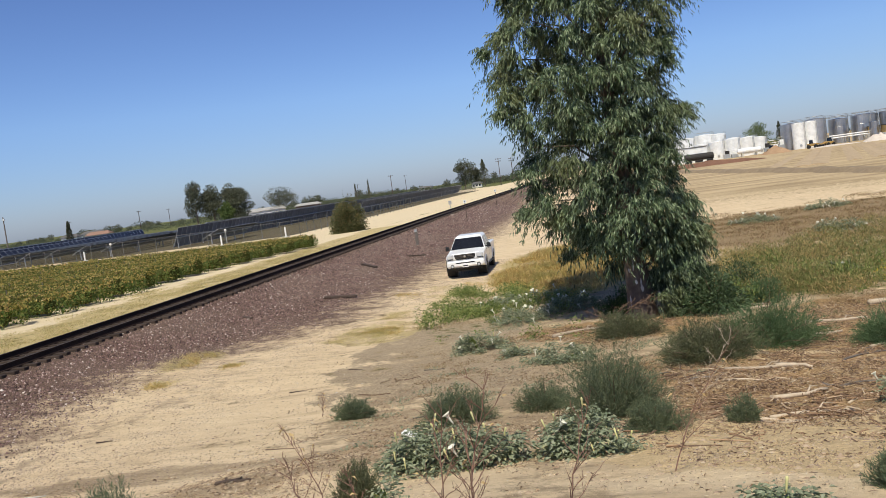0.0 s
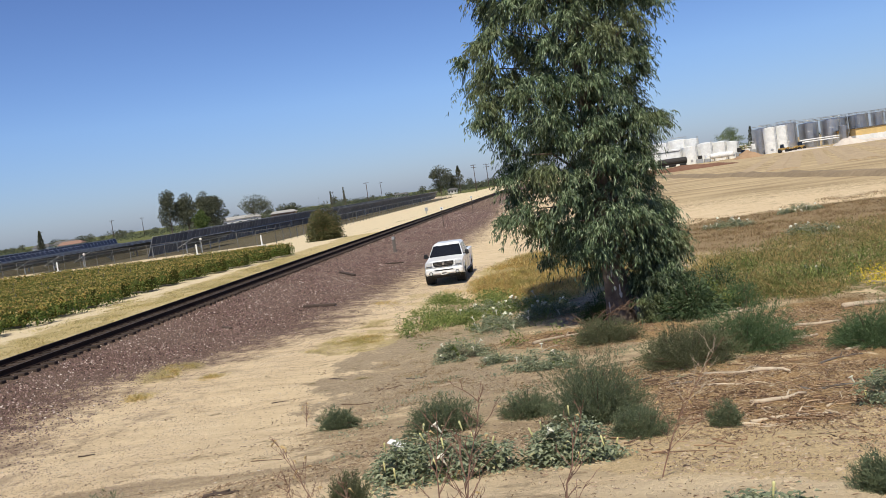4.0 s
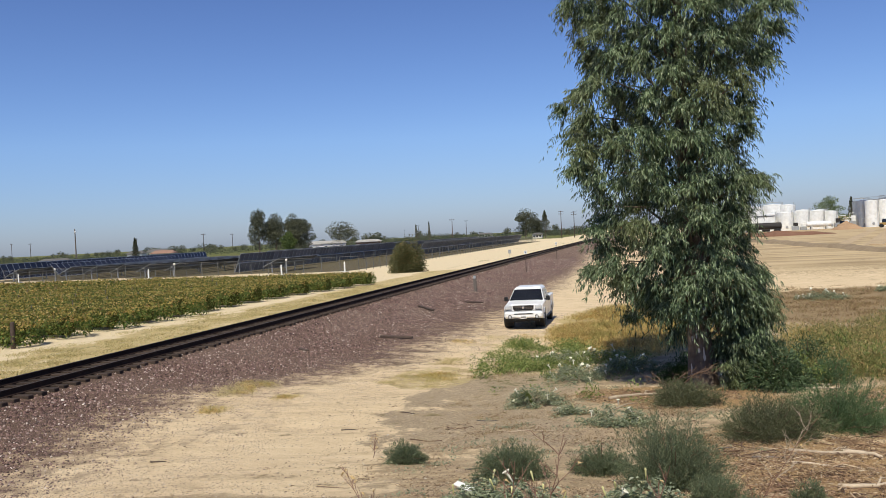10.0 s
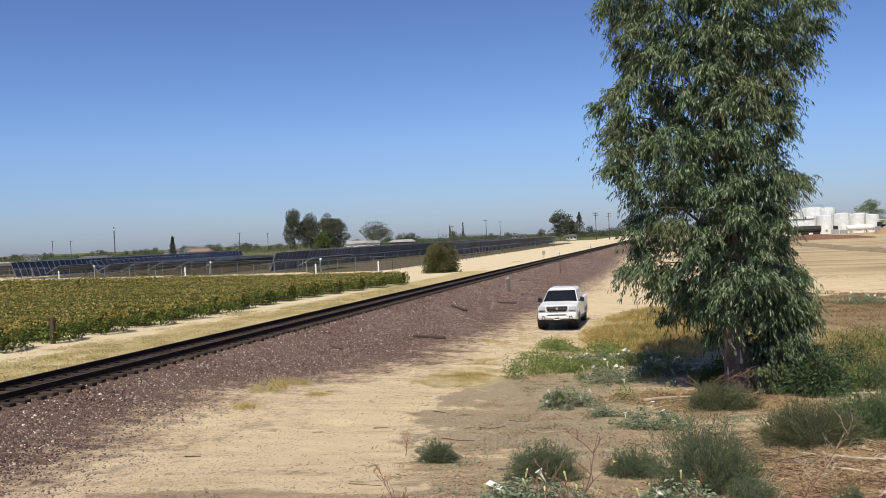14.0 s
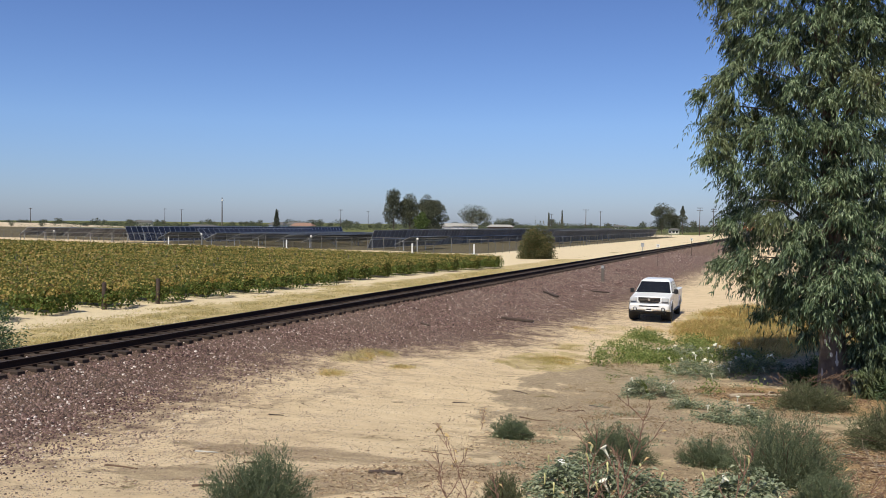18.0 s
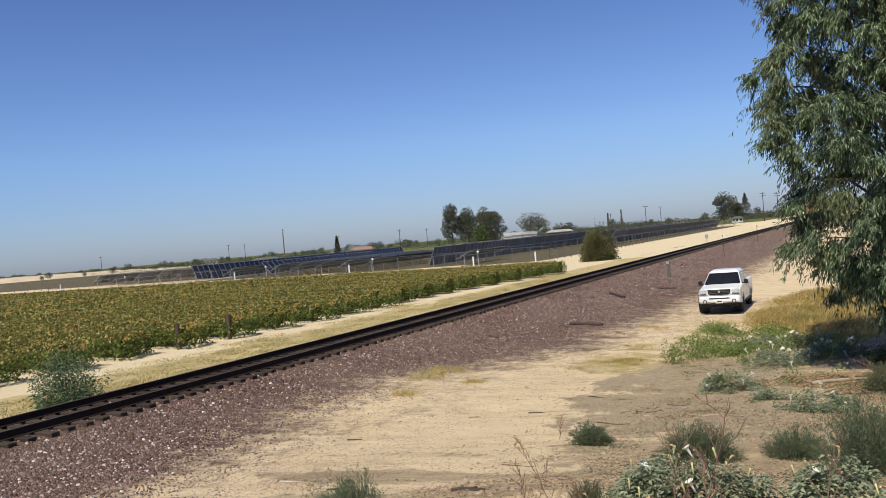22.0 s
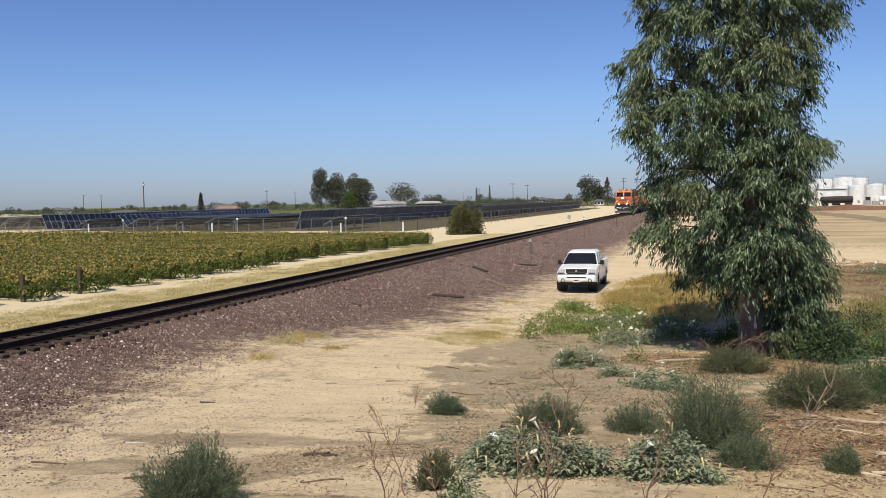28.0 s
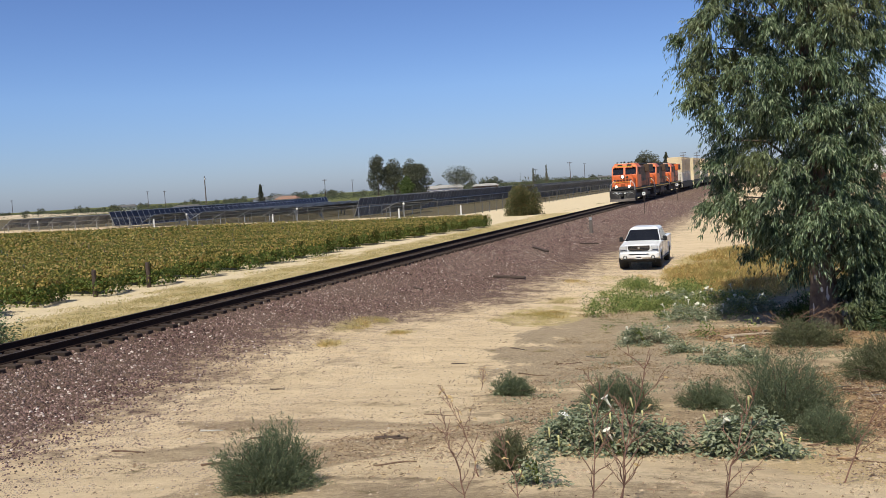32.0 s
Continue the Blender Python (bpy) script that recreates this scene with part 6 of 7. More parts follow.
# ---- things on the railway side ----
def plank(x, y, length, turn, label, w=0.2, t=0.12):
    m = Build().box((0, 0, 0), (length, w, t), bevel=0.015).mesh("wooden_plank", MAT["wood_dark"])
    thing("wooden_plank", label, "plank", pose(x, y, gz(x, y) + t * 0.5 + 0.02, 0, 3, turn), "old planks on the ballast", mesh=m)


plank(-11.25, 37.0, 1.5, -2, "old dark wooden plank lying on the ballast slope", 0.13, 0.10)
plank(-13.1, 49.5, 2.2, -55, "short dark board lying on the ballast slope", 0.2, 0.1)
plank(-11.4, 55.0, 1.2, 0, "short dark board lying on the ballast slope", 0.15, 0.08)
plank(-13.5, 32.0, 0.7, -40, "short dark board lying on the ballast slope", 0.12, 0.06)


def make_marker(x, y, h, kind):
    z = gz(x, y)
    if kind == "post":
        o = thing("wooden_marker_post", "weathered grey wooden marker post in the ballast", "post", pose(x, y, z))
        part("post", Build().box((0, 0, h / 2 - 0.15), (0.22, 0.14, h + 0.3), bevel=0.02), MAT["wood_grey"], o)
        part("cap_plate", Build().box((0, -0.075, h - 0.14), (0.2, 0.01, 0.2)), MAT["galv"], o)
    elif kind == "sign":
        o = thing("track_sign", "thin rusty track sign with a small white plate", "sign", pose(x, y, z), "track signs")
        part("post", Build().box((0, 0, h / 2 - 0.2), (0.07, 0.05, h + 0.4), bevel=0.01), MAT["wood_dark"], o)
        p = part("plate", Build().box((0, -0.045, h - 0.16), (0.30, 0.02, 0.32), bevel=0.004), MAT["white_paint"], o, "small white plate")
        part("bar", Build().box((0, -0.058, h - 0.16), (0.10, 0.006, 0.12)), MAT["engine_black"], p)
    else:
        o = thing("junction_box", "small grey trackside box on a post", "trackside box", pose(x, y, z))
        part("post", Build().box((0, 0, h / 2 - 0.2), (0.08, 0.08, h + 0.1)), MAT["galv"], o)
        part("box", Build().box((0, 0, h - 0.25), (0.45, 0.3, 0.6), bevel=0.03), MAT["galv"], o)


make_marker(-12.97, 63.4, 1.2, "post")
make_marker(-13.0, 90.4, 2.2, "sign")
make_marker(-13.25, 122.5, 2.4, "sign")
make_marker(-22.4, 139.0, 1.5, "box")


def make_trash():
    """A long white scrap lying by the bushes."""
    x, y = -2.98, 12.55
    b = Build().box((0, 0, 0), (0.34, 0.12, 0.03), bevel=0.012, turn=pose(0, 0, 0, 12, 14, 0).to_3x3())
    thing("white_scrap", "long white plastic scrap lying beside a bush", "litter", pose(x, y, gz(x, y) + 0.06, 0, 0, -20), mesh=b.mesh("white_scrap", MAT["white_paint"]))


make_trash()


# ---- shrubs beyond the rails, vineyard ----
MAT.update({
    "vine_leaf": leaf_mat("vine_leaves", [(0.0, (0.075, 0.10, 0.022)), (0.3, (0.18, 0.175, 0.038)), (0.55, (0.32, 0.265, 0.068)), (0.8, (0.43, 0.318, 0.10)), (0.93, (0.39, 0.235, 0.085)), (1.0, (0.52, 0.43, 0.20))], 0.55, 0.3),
    "vine_low": leaf_mat("dark_green_vine_leaves", [(0.0, (0.055, 0.10, 0.022)), (0.5, (0.12, 0.17, 0.036)), (0.85, (0.21, 0.23, 0.06)), (1.0, (0.36, 0.27, 0.09))], 0.55, 0.3),
    # dark colour of the row filler, standing in for shade among the leaves
    "vine_core": surf("dark_row_shade", (0.04, 0.048, 0.015), (0.09, 0.095, 0.03), 6, 1, 1.0, 0, 0.5, 0, 0.0),
    "willow": leaf_mat("sapling_leaves", [(0.0, (0.05, 0.09, 0.04)), (0.5, (0.11, 0.165, 0.08)), (1.0, (0.22, 0.28, 0.15))], 0.5, 0.25),
    "sucker": leaf_mat("regrowth_leaves", [(0.0, (0.022, 0.042, 0.016)), (0.5, (0.062, 0.100, 0.042)), (0.9, (0.13, 0.18, 0.085)), (1.0, (0.22, 0.26, 0.14))], 0.5, 0.15, spec=0.3),
    "broom_light": leaf_mat("olive_broom_leaves", [(0.0, (0.045, 0.065, 0.018)), (0.5, (0.10, 0.125, 0.034)), (0.9, (0.165, 0.185, 0.06)), (1.0, (0.25, 0.24, 0.09))], 0.8, 0.2, spec=0.1),
    # very dark green for the added foliage that stands in for tree shade
    "broom": leaf_mat("dark_filler_leaves", [(0.0, (0.025, 0.048, 0.015)), (0.5, (0.055, 0.09, 0.025)), (0.9, (0.10, 0.135, 0.045)), (1.0, (0.18, 0.17, 0.07))], 0.8, 0.15, spec=0.1),
    "far_leaf": leaf_mat("dark_tree_leaves", [(0.0, (0.05, 0.058, 0.036)), (0.5, (0.11, 0.12, 0.075)), (1.0, (0.20, 0.20, 0.135))], 0.7, 0.3),
    "far_green": leaf_mat("green_tree_leaves", [(0.0, (0.06, 0.09, 0.028)), (0.5, (0.12, 0.17, 0.05)), (1.0, (0.20, 0.24, 0.08))], 0.7, 0.3),
    "haze_green": leaf_mat("distant_foliage", [(0.0, (0.05, 0.062, 0.040)), (0.5, (0.08, 0.095, 0.06)), (1.0, (0.12, 0.135, 0.09))], 0.9, 0.1),
    "bush_leaf": leaf_mat("brownish_bush_leaves", [(0.0, (0.042, 0.052, 0.022)), (0.4, (0.105, 0.115, 0.046)), (0.8, (0.185, 0.17, 0.07)), (1.0, (0.30, 0.20, 0.095))], 0.6, 0.2, (0.09, 0.10, 0.04), 0.9),
})


def make_shrub(x, y, w, h, mat, n, length, width, name, label, seed, hang=-0.1, shell=0.5, lift=0.0, stems=14):
    rng = np.random.default_rng(seed)
    z = gz(x, y)
    o = thing(name, label, "shrub", pose(x, y, z))
    p, out = dome_points(rng, n, w, w * 0.9, h, seed, shell)
    p[:, 2] = np.abs(p[:, 2]) + lift
    V, F = blades(rng, p, out + [0, 0, hang] + rng.normal(size=(n, 3)) * 0.5, rng.uniform(*length, n), rng.uniform(*width, n), 0.15, 0.1)
    part("foliage", quick_mesh("foliage", V, F, MAT[mat]), None, o)
    for k in range(stems):
        q = Vector(p[k])
        part("stem", Build().tube([(0, 0, -0.1), q * 0.5 + Vector((0, 0, 0.1)), q], [0.035, 0.02, 0.006], 5, caps=False), MAT["twig"], o)


make_shrub(-20.95, 18.0, 2.2, 1.75, "willow", 7500, (0.07, 0.15), (0.022, 0.042), "sapling", "young grey-green eucalyptus sapling beside the track", 81, -0.35)
make_shrub(-20.95, 13.85, 2.7, 2.75, "broom_light", 28000, (0.06, 0.14), (0.016, 0.034), "broom_shrub", "tall dense green broom-like shrub beside the track", 82, 0.5, 0.75)


make_shrub(3.0, 25.4, 1.9, 1.2, "sucker", 6500, (0.08, 0.17), (0.024, 0.045), "sucker_growth", "dark green leafy regrowth at the foot of the eucalyptus", 83, -0.3, 0.55)
make_shrub(4.1, 27.8, 1.3, 1.05, "sucker", 3200, (0.07, 0.14), (0.02, 0.038), "sucker_growth", "dark green leafy shrub among the dry weeds", 84, 0.1, 0.6)
# two dark clumps added to blacken the shaded ground round the trunk
make_shrub(0.3, 26.5, 1.2, 0.6, "broom", 3000, (0.05, 0.11), (0.016, 0.03), "dark_shrub", "low dark foliage added to deepen the shade under the eucalyptus", 85, 0.0, 0.5)
make_shrub(0.9, 28.4, 1.4, 0.6, "broom", 3000, (0.05, 0.11), (0.016, 0.03), "dark_shrub", "low dark foliage added to deepen the shade under the eucalyptus", 86, 0.0, 0.5)


def make_vineyard():
    ux, uy = -0.975, 0.222
    for k in range(-8, 14):
        rng = np.random.default_rng(200 + k)
        y0 = 35.4 + 3.62 * k
        x0 = float(vine_edge(y0))
        row = thing("vine_row", "trellised grapevine row with green and yellowing leaves", "grapevines", pose(x0, y0, gz(x0, y0)), "vine rows")
        L = 165.0
        near_len = 26.0
        dens_far = 74 if k < 10 else 90
        n1, n2 = int(near_len * (340 if k < 4 else 260)), int((L - near_len) * dens_far)
        s = np.concatenate([near_len * rng.random(n1) ** 1.15, near_len + (L - near_len) * rng.random(n2)])
        n = n1 + n2
        a = rng.uniform(-0.35, math.pi + 0.35, n)
        bulk = 1 + 0.22 * lumpy(s, np.full(n, 3.0 * k), 1.3, 4) + 0.12 * lumpy(s, np.full(n, 2.0 * k), 0.5, 5)
        half = 1.15 * bulk
        top = (1.38 + 0.13 * lumpy(s, np.full(n, 5.0 * k), 2.2, 6)) * np.where(s < 0.6, 0.85, 1) * (1 - 0.22 * np.clip((s - 40) / 100, 0, 1))
        across = np.cos(a) * half * rng.uniform(0.75, 1.03, n)
        z = 0.55 + np.sin(a) * (top - 0.55) * rng.uniform(0.85, 1.04, n)
        skirt = rng.random(n) < 0.22
        z = np.where(skirt, rng.uniform(0.08, 0.8, n), z)
        across = np.where(skirt, np.sign(across) * half * rng.uniform(0.7, 1.0, n), across)
        end = (rng.random(n) < 0.05) & (s < near_len)
        s = np.where(end, rng.uniform(-0.25, 0.3, n), s)
        across = np.where(end, rng.uniform(-0.9, 0.9, n), across)
        z = np.where(end, rng.uniform(0.15, 1.3, n), z)
        near = s - (1.3 if k < 6 else 0.3) * np.clip(1 + 0.5 * lumpy(np.full(n, 1.7 * k), across, 0.8, 9), 0.3, 1.5)
        p = np.stack([near * ux - across * uy, near * uy + across * ux, z], -1)
        size = np.where(s < near_len, rng.uniform(0.085, 0.165, n), rng.uniform(0.17, 0.30, n))
        along = np.stack([rng.normal(size=n) * 0.7, rng.normal(size=n) * 0.7 - 0.3, rng.normal(size=n) * 0.4 - 0.35], -1)
        # leaves below 0.95 m take the darker, greener material
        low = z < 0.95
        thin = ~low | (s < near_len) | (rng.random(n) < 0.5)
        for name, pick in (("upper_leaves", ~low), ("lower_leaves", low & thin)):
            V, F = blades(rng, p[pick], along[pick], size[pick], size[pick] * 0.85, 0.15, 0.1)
            part(name, quick_mesh(name, V, F, MAT["vine_leaf" if name[0] == "u" else "vine_low"]), None, row)
        # solid dark tube added inside the row as the shade between its leaves
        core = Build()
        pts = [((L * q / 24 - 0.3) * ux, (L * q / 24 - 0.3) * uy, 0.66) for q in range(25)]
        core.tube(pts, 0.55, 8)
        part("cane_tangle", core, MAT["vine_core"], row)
        if k in (-5, -3, 0, 1):
            part("end_post", Build().lathe([(0.115, -0.3), (0.12, 0.2), (0.105, 1.3), (0.07, 1.34)], 10, (1.5, -1.5, 0) if k < 0 else (0.9, -1.2, 0)), MAT["wood_dark"], row, "dark wooden end post")
        for q in range(1, 5):
            part("stake", Build().tube([(ux * 6.5 * q, uy * 6.5 * q, -0.1), (ux * 6.5 * q, uy * 6.5 * q, 1.5)], 0.03, 5), MAT["wood_grey"], row)


make_vineyard()


# ---- fence and solar field ----
def make_fence():
    fence = thing("chain_link_fence", "tall chain-link fence with steel posts round the solar field", "fence")
    line = [(-205.0, 152.6), (-41.5, 121.0), (-41.0, 160.0), (-45.5, 350.0)]
    post = Build().tube([(0, 0, -0.2), (0, 0, 2.15)], 0.05, 6).mesh("post", MAT["fence_wire"])
    arm = Build().tube([(0, 0, 0), (0.32, -0.1, 0.36)], 0.03, 5).mesh("barb_arm", MAT["fence_wire"])
    wires, rails = Build(), Build()
    for (xa, ya), (xb, yb) in zip(line, line[1:]):
        L = math.hypot(xb - xa, yb - ya)
        n = int(L / 3.1)
        for k in range(n + 1):
            x, y = xa + (xb - xa) * k / n, ya + (yb - ya) * k / n
            leg = part("post", post, None, fence, place=pose(x, y, gz(x, y)))
            if xa > -100 and xb > -60 and k % 2 == 0 and ya < 240:
                part("barb_arm", arm, None, leg, place=pose(0, 0, 2.1))
        rails.tube([(xa, ya, gz(xa, ya) + 2.12), (xb, yb, gz(xb, yb) + 2.12)], 0.025, 5)
        d = Vector((xb - xa, yb - ya, 0)).normalized()
        m = int(L / 0.42)
        for k in range(m):
            p = Vector((xa, ya, gz(xa, ya))) + d * (L * k / m)
            for s in (-1, 1):
                q = p + d * (2.0 * s)
                wires.add([p + Vector((0, 0, 0.05)), p + d * 0.02 + Vector((0, 0, 0.05)), q + d * 0.02 + Vector((0, 0, 2.05)), q + Vector((0, 0, 2.05))], [(0, 1, 2, 3)])
    part("top_rail", rails, MAT["fence_wire"], fence)
    tagged(part("wire_mesh", wires, MAT["fence_wire"], fence, "grey wire mesh"), kind="stuff")


make_fence()


def panel_mesh():
    b = Build()
    b.box((0, 0, 0.02), (3.15, 1.58, 0.02), 0)
    b.box((0, 0, -0.01), (3.15, 1.58, 0.03), 1)
    for s in (-1, 1):
        b.box((s * 1.59, 0, 0.005), (0.05, 1.62, 0.07), 2)
        b.box((0, s * 0.80, 0.005), (3.2, 0.035, 0.07), 2)
    b.box((0, 0, 0.005), (0.04, 1.58, 0.065), 2)
    return b.mesh("panel", [MAT["pv"], MAT["pv_back"], MAT["galv"]])


PANEL = panel_mesh()


def make_solar_row(x, y, tilt, n, zc=1.75, step=1.68, drift=0.0):
    z = gz(x, y)
    row = thing("solar_row", "row of dark blue solar panels on a steel tracker", "solar panels", pose(x, y, z, 0, 0, drift), "solar panel rows")
    turn = pose(0, 0, 0, 0, tilt, 0)
    off = turn @ Vector((0, 0, 0.12))
    for k in range(n):
        part("panel", PANEL, None, row, place=Matrix.Translation((off.x, step * (k + 0.5), zc + off.z)) @ turn)
    part("torque_tube", Build().tube([(0, -0.2, zc), (0, step * n, zc)], 0.09, 8), MAT["galv"], row)
    for k in range(0, int(step * n / 9) + 1):
        part("support_post", Build().box((0, 0.3 + 9 * k, zc / 2 - 0.15), (0.14, 0.16, zc + 0.3)), MAT["galv"], row)


make_solar_row(-65.3, 131.0, -68, 120, 1.65)
make_solar_row(-73.0, 158.0, -68, 60, 1.65)
make_solar_row(-51.0, 192.0, -58, 92, 1.6)
make_solar_row(-58.0, 205.0, -58, 70, 1.6)
make_solar_row(-122.5, 143.0, 66, 50, 1.65)
make_solar_row(-128.5, 145.0, 66, 30, 1.65)
make_solar_row(-108.0, 142.5, 48, 26, 1.6)
for _k, (_x, _n) in enumerate([(-115, 30), (-102, 30), (-96, 30), (-90, 32), (-84, 32), (-78, 32), (-58.5, 10)]):
    make_solar_row(_x, 125.5 + 0.2025 * (-_x - 43.6), -24, _n, 1.45)


for _x in (-161.7, -154.0, -145.7, -138.0, -131.0):
    make_solar_row(_x, 125.5 + 0.2025 * (-_x - 43.6), -34, 9, 1.6)


def white_marker(x, y, h, ball=False):
    z = gz(x, y)
    if ball:
        o = thing("lamp_post", "short steel post with a white globe lamp at the fence", "lamp", pose(x, y, z), "globe lamps at the fence")
        part("pole", Build().tube([(0, 0, -0.1), (0, 0, h)], 0.05, 6), MAT["galv"], o)
        b = Build().lathe([(0.02, -0.19), (0.13, -0.14), (0.19, 0), (0.14, 0.13), (0.02, 0.19)], 12, (0, 0, h + 0.2))
        b.smooth = True
        part("globe", b, MAT["white_paint"], o, "white globe")
    else:
        o = thing("white_standpipe", "white irrigation standpipe on a concrete foot", "standpipe", pose(x, y, z), "white standpipes")
        part("pipe", Build().lathe([(0.11, -0.1), (0.11, h - 0.1), (0.08, h), (0.02, h + 0.02)], 12), MAT["white_paint"], o)
        part("foot", Build().box((0, 0, 0.06), (0.9, 0.9, 0.2), bevel=0.03), MAT["concrete"], o)


for _x, _y in ((-106.5, 131.0), (-77.5, 124.5), (-51.3, 116.0), (-42.6, 118.0), (-166, 143)):
    white_marker(_x, _y, 1.5)
for _x, _y in ((-98.5, 130.0), (-73.5, 125.5), (-51.8, 119.0), (-140, 137)):
    white_marker(_x, _y, 1.9, True)


# ---- far trees, poles, houses ----
def make_tree(x, y, h, w, mat="far_leaf", n=2600, card=0.7, seed=1, trunk=0.22, name="tree", label="dark leafy tree beyond the fields", pointed=False, category="tree", low=0.20):
    rng = np.random.default_rng(seed)
    z = gz(x, y)
    o = thing(name, label, category, pose(x, y, z))
    pts, outs = [], []
    lobes = 1 if pointed else 17
    for k in range(lobes):
        if pointed:
            u = rng.random(n) ** 0.8
            a = rng.uniform(0, 6.283, n)
            r = (1 - u) * w / 2 * np.sqrt(rng.random(n)) * (1 + 0.25 * np.sin(25 * u))
            pts.append(np.stack([r * np.cos(a), r * np.sin(a), h * (0.06 + 0.94 * u)], -1))
            outs.append(np.stack([np.cos(a), np.sin(a), 0.3 + 0 * a], -1))
        else:
            m = int(1.5 * n) // lobes
            zc = h * (0.84 if k == 0 else rng.uniform(low, 0.82))
            waist = math.sqrt(max(0.08, 1 - ((zc / h - 0.40) / 0.56) ** 2))
            a0, r0 = rng.uniform(0, 6.283), (0.0 if k == 0 else rng.uniform(0.2, 0.85) * waist) * w / 2
            q, out = rng.normal(size=(m, 3)), None
            q = unit(q) * (rng.random((m, 1)) ** 0.4)
            size = np.array([w * rng.uniform(0.16, 0.30), w * 0.24, h * rng.uniform(0.09, 0.18)])
            pts.append(q * size + [r0 * math.cos(a0), r0 * math.sin(a0), zc])
            outs.append(unit(q))
    p, out = np.concatenate(pts), np.concatenate(outs)
    p[:, 2] = np.clip(p[:, 2], 0.05 * h, h)
    card *= 0.72
    V, F = blades(rng, p, out + rng.normal(size=p.shape) * 0.7 + [0, 0, -0.3], rng.uniform(0.6, 1.3, len(p)) * card, rng.uniform(0.4, 0.9, len(p)) * card, 0.2)
    part("crown", quick_mesh("crown", V, F, MAT[mat]), None, o)
    b = Build().tube([(0, 0, -0.3), (0.1, 0, h * 0.35), (0, 0, h * 0.75)], [trunk * 1.3, trunk, trunk * 0.3], 8)
    for k in range(5):
        a = k * 1.257
        b.tube([(0, 0, h * (0.22 + 0.08 * k)), (w * 0.25 * math.cos(a), w * 0.25 * math.sin(a), h * (0.45 + 0.09 * k))], [trunk * 0.5, trunk * 0.15], 5)
    part("trunk", b, MAT["bark"], o)


make_tree(-137.3, 293, 17.6, 6.8, n=2400, card=0.75, seed=301, label="tall narrow open eucalyptus behind the solar field", low=0.30)
make_tree(-133.5, 299, 15.2, 9.8, n=3900, card=0.75, seed=302, label="tall dark eucalyptus behind the solar field", low=0.34)
make_tree(-128.6, 303, 15.4, 9.0, n=3400, card=0.75, seed=303, label="tall dark eucalyptus behind the solar field", low=0.30)
make_tree(-124.6, 301, 13.8, 9.6, n=4200, card=0.75, seed=312, label="broad dark eucalyptus behind the solar field", low=0.16)
make_tree(-119.5, 278, 8.4, 5.2, "far_green", 2400, seed=304, label="bright green rounded tree behind the solar field")
make_tree(-130, 357, 13, 15, n=2600, seed=305, label="round dark tree standing alone")
make_tree(-226, 354, 9.8, 4.2, n=1800, seed=306, pointed=True, name="cypress", label="dark pointed cypress beside a house")
make_shrub(-30.9, 109.0, 4.1, 4.0, "bush_leaf", 11000, (0.14, 0.34), (0.08, 0.17), "large_bush", "large ragged brownish-green bush on the sand", 388, -0.2, 0.42)
make_tree(-67, 475, 16.5, 15, n=5000, seed=307)
make_tree(-56.5, 476, 14.5, 9.5, n=2400, seed=308, pointed=True, name="conifer", label="dark pointed conifer beyond the track")
make_tree(-60.8, 480, 11, 7, "far_leaf", 1800, seed=309)
make_tree(75, 413, 13.5, 16, "far_green", 2600, seed=310, label="broad green tree behind the tank farm")
make_tree(83.5, 413, 12.0, 5, n=1200, seed=311, pointed=True, name="conifer", label="dark pointed conifer behind the tank farm")
for _k, _t in enumerate([(-102.5, 380, 9.5), (-96.5, 380, 10.5)]):
    make_tree(_t[0], _t[1], _t[2], 1.8, n=700, seed=320 + _k, pointed=True, name="cypress", label="slender dark cypress beyond the fields", card=0.5)


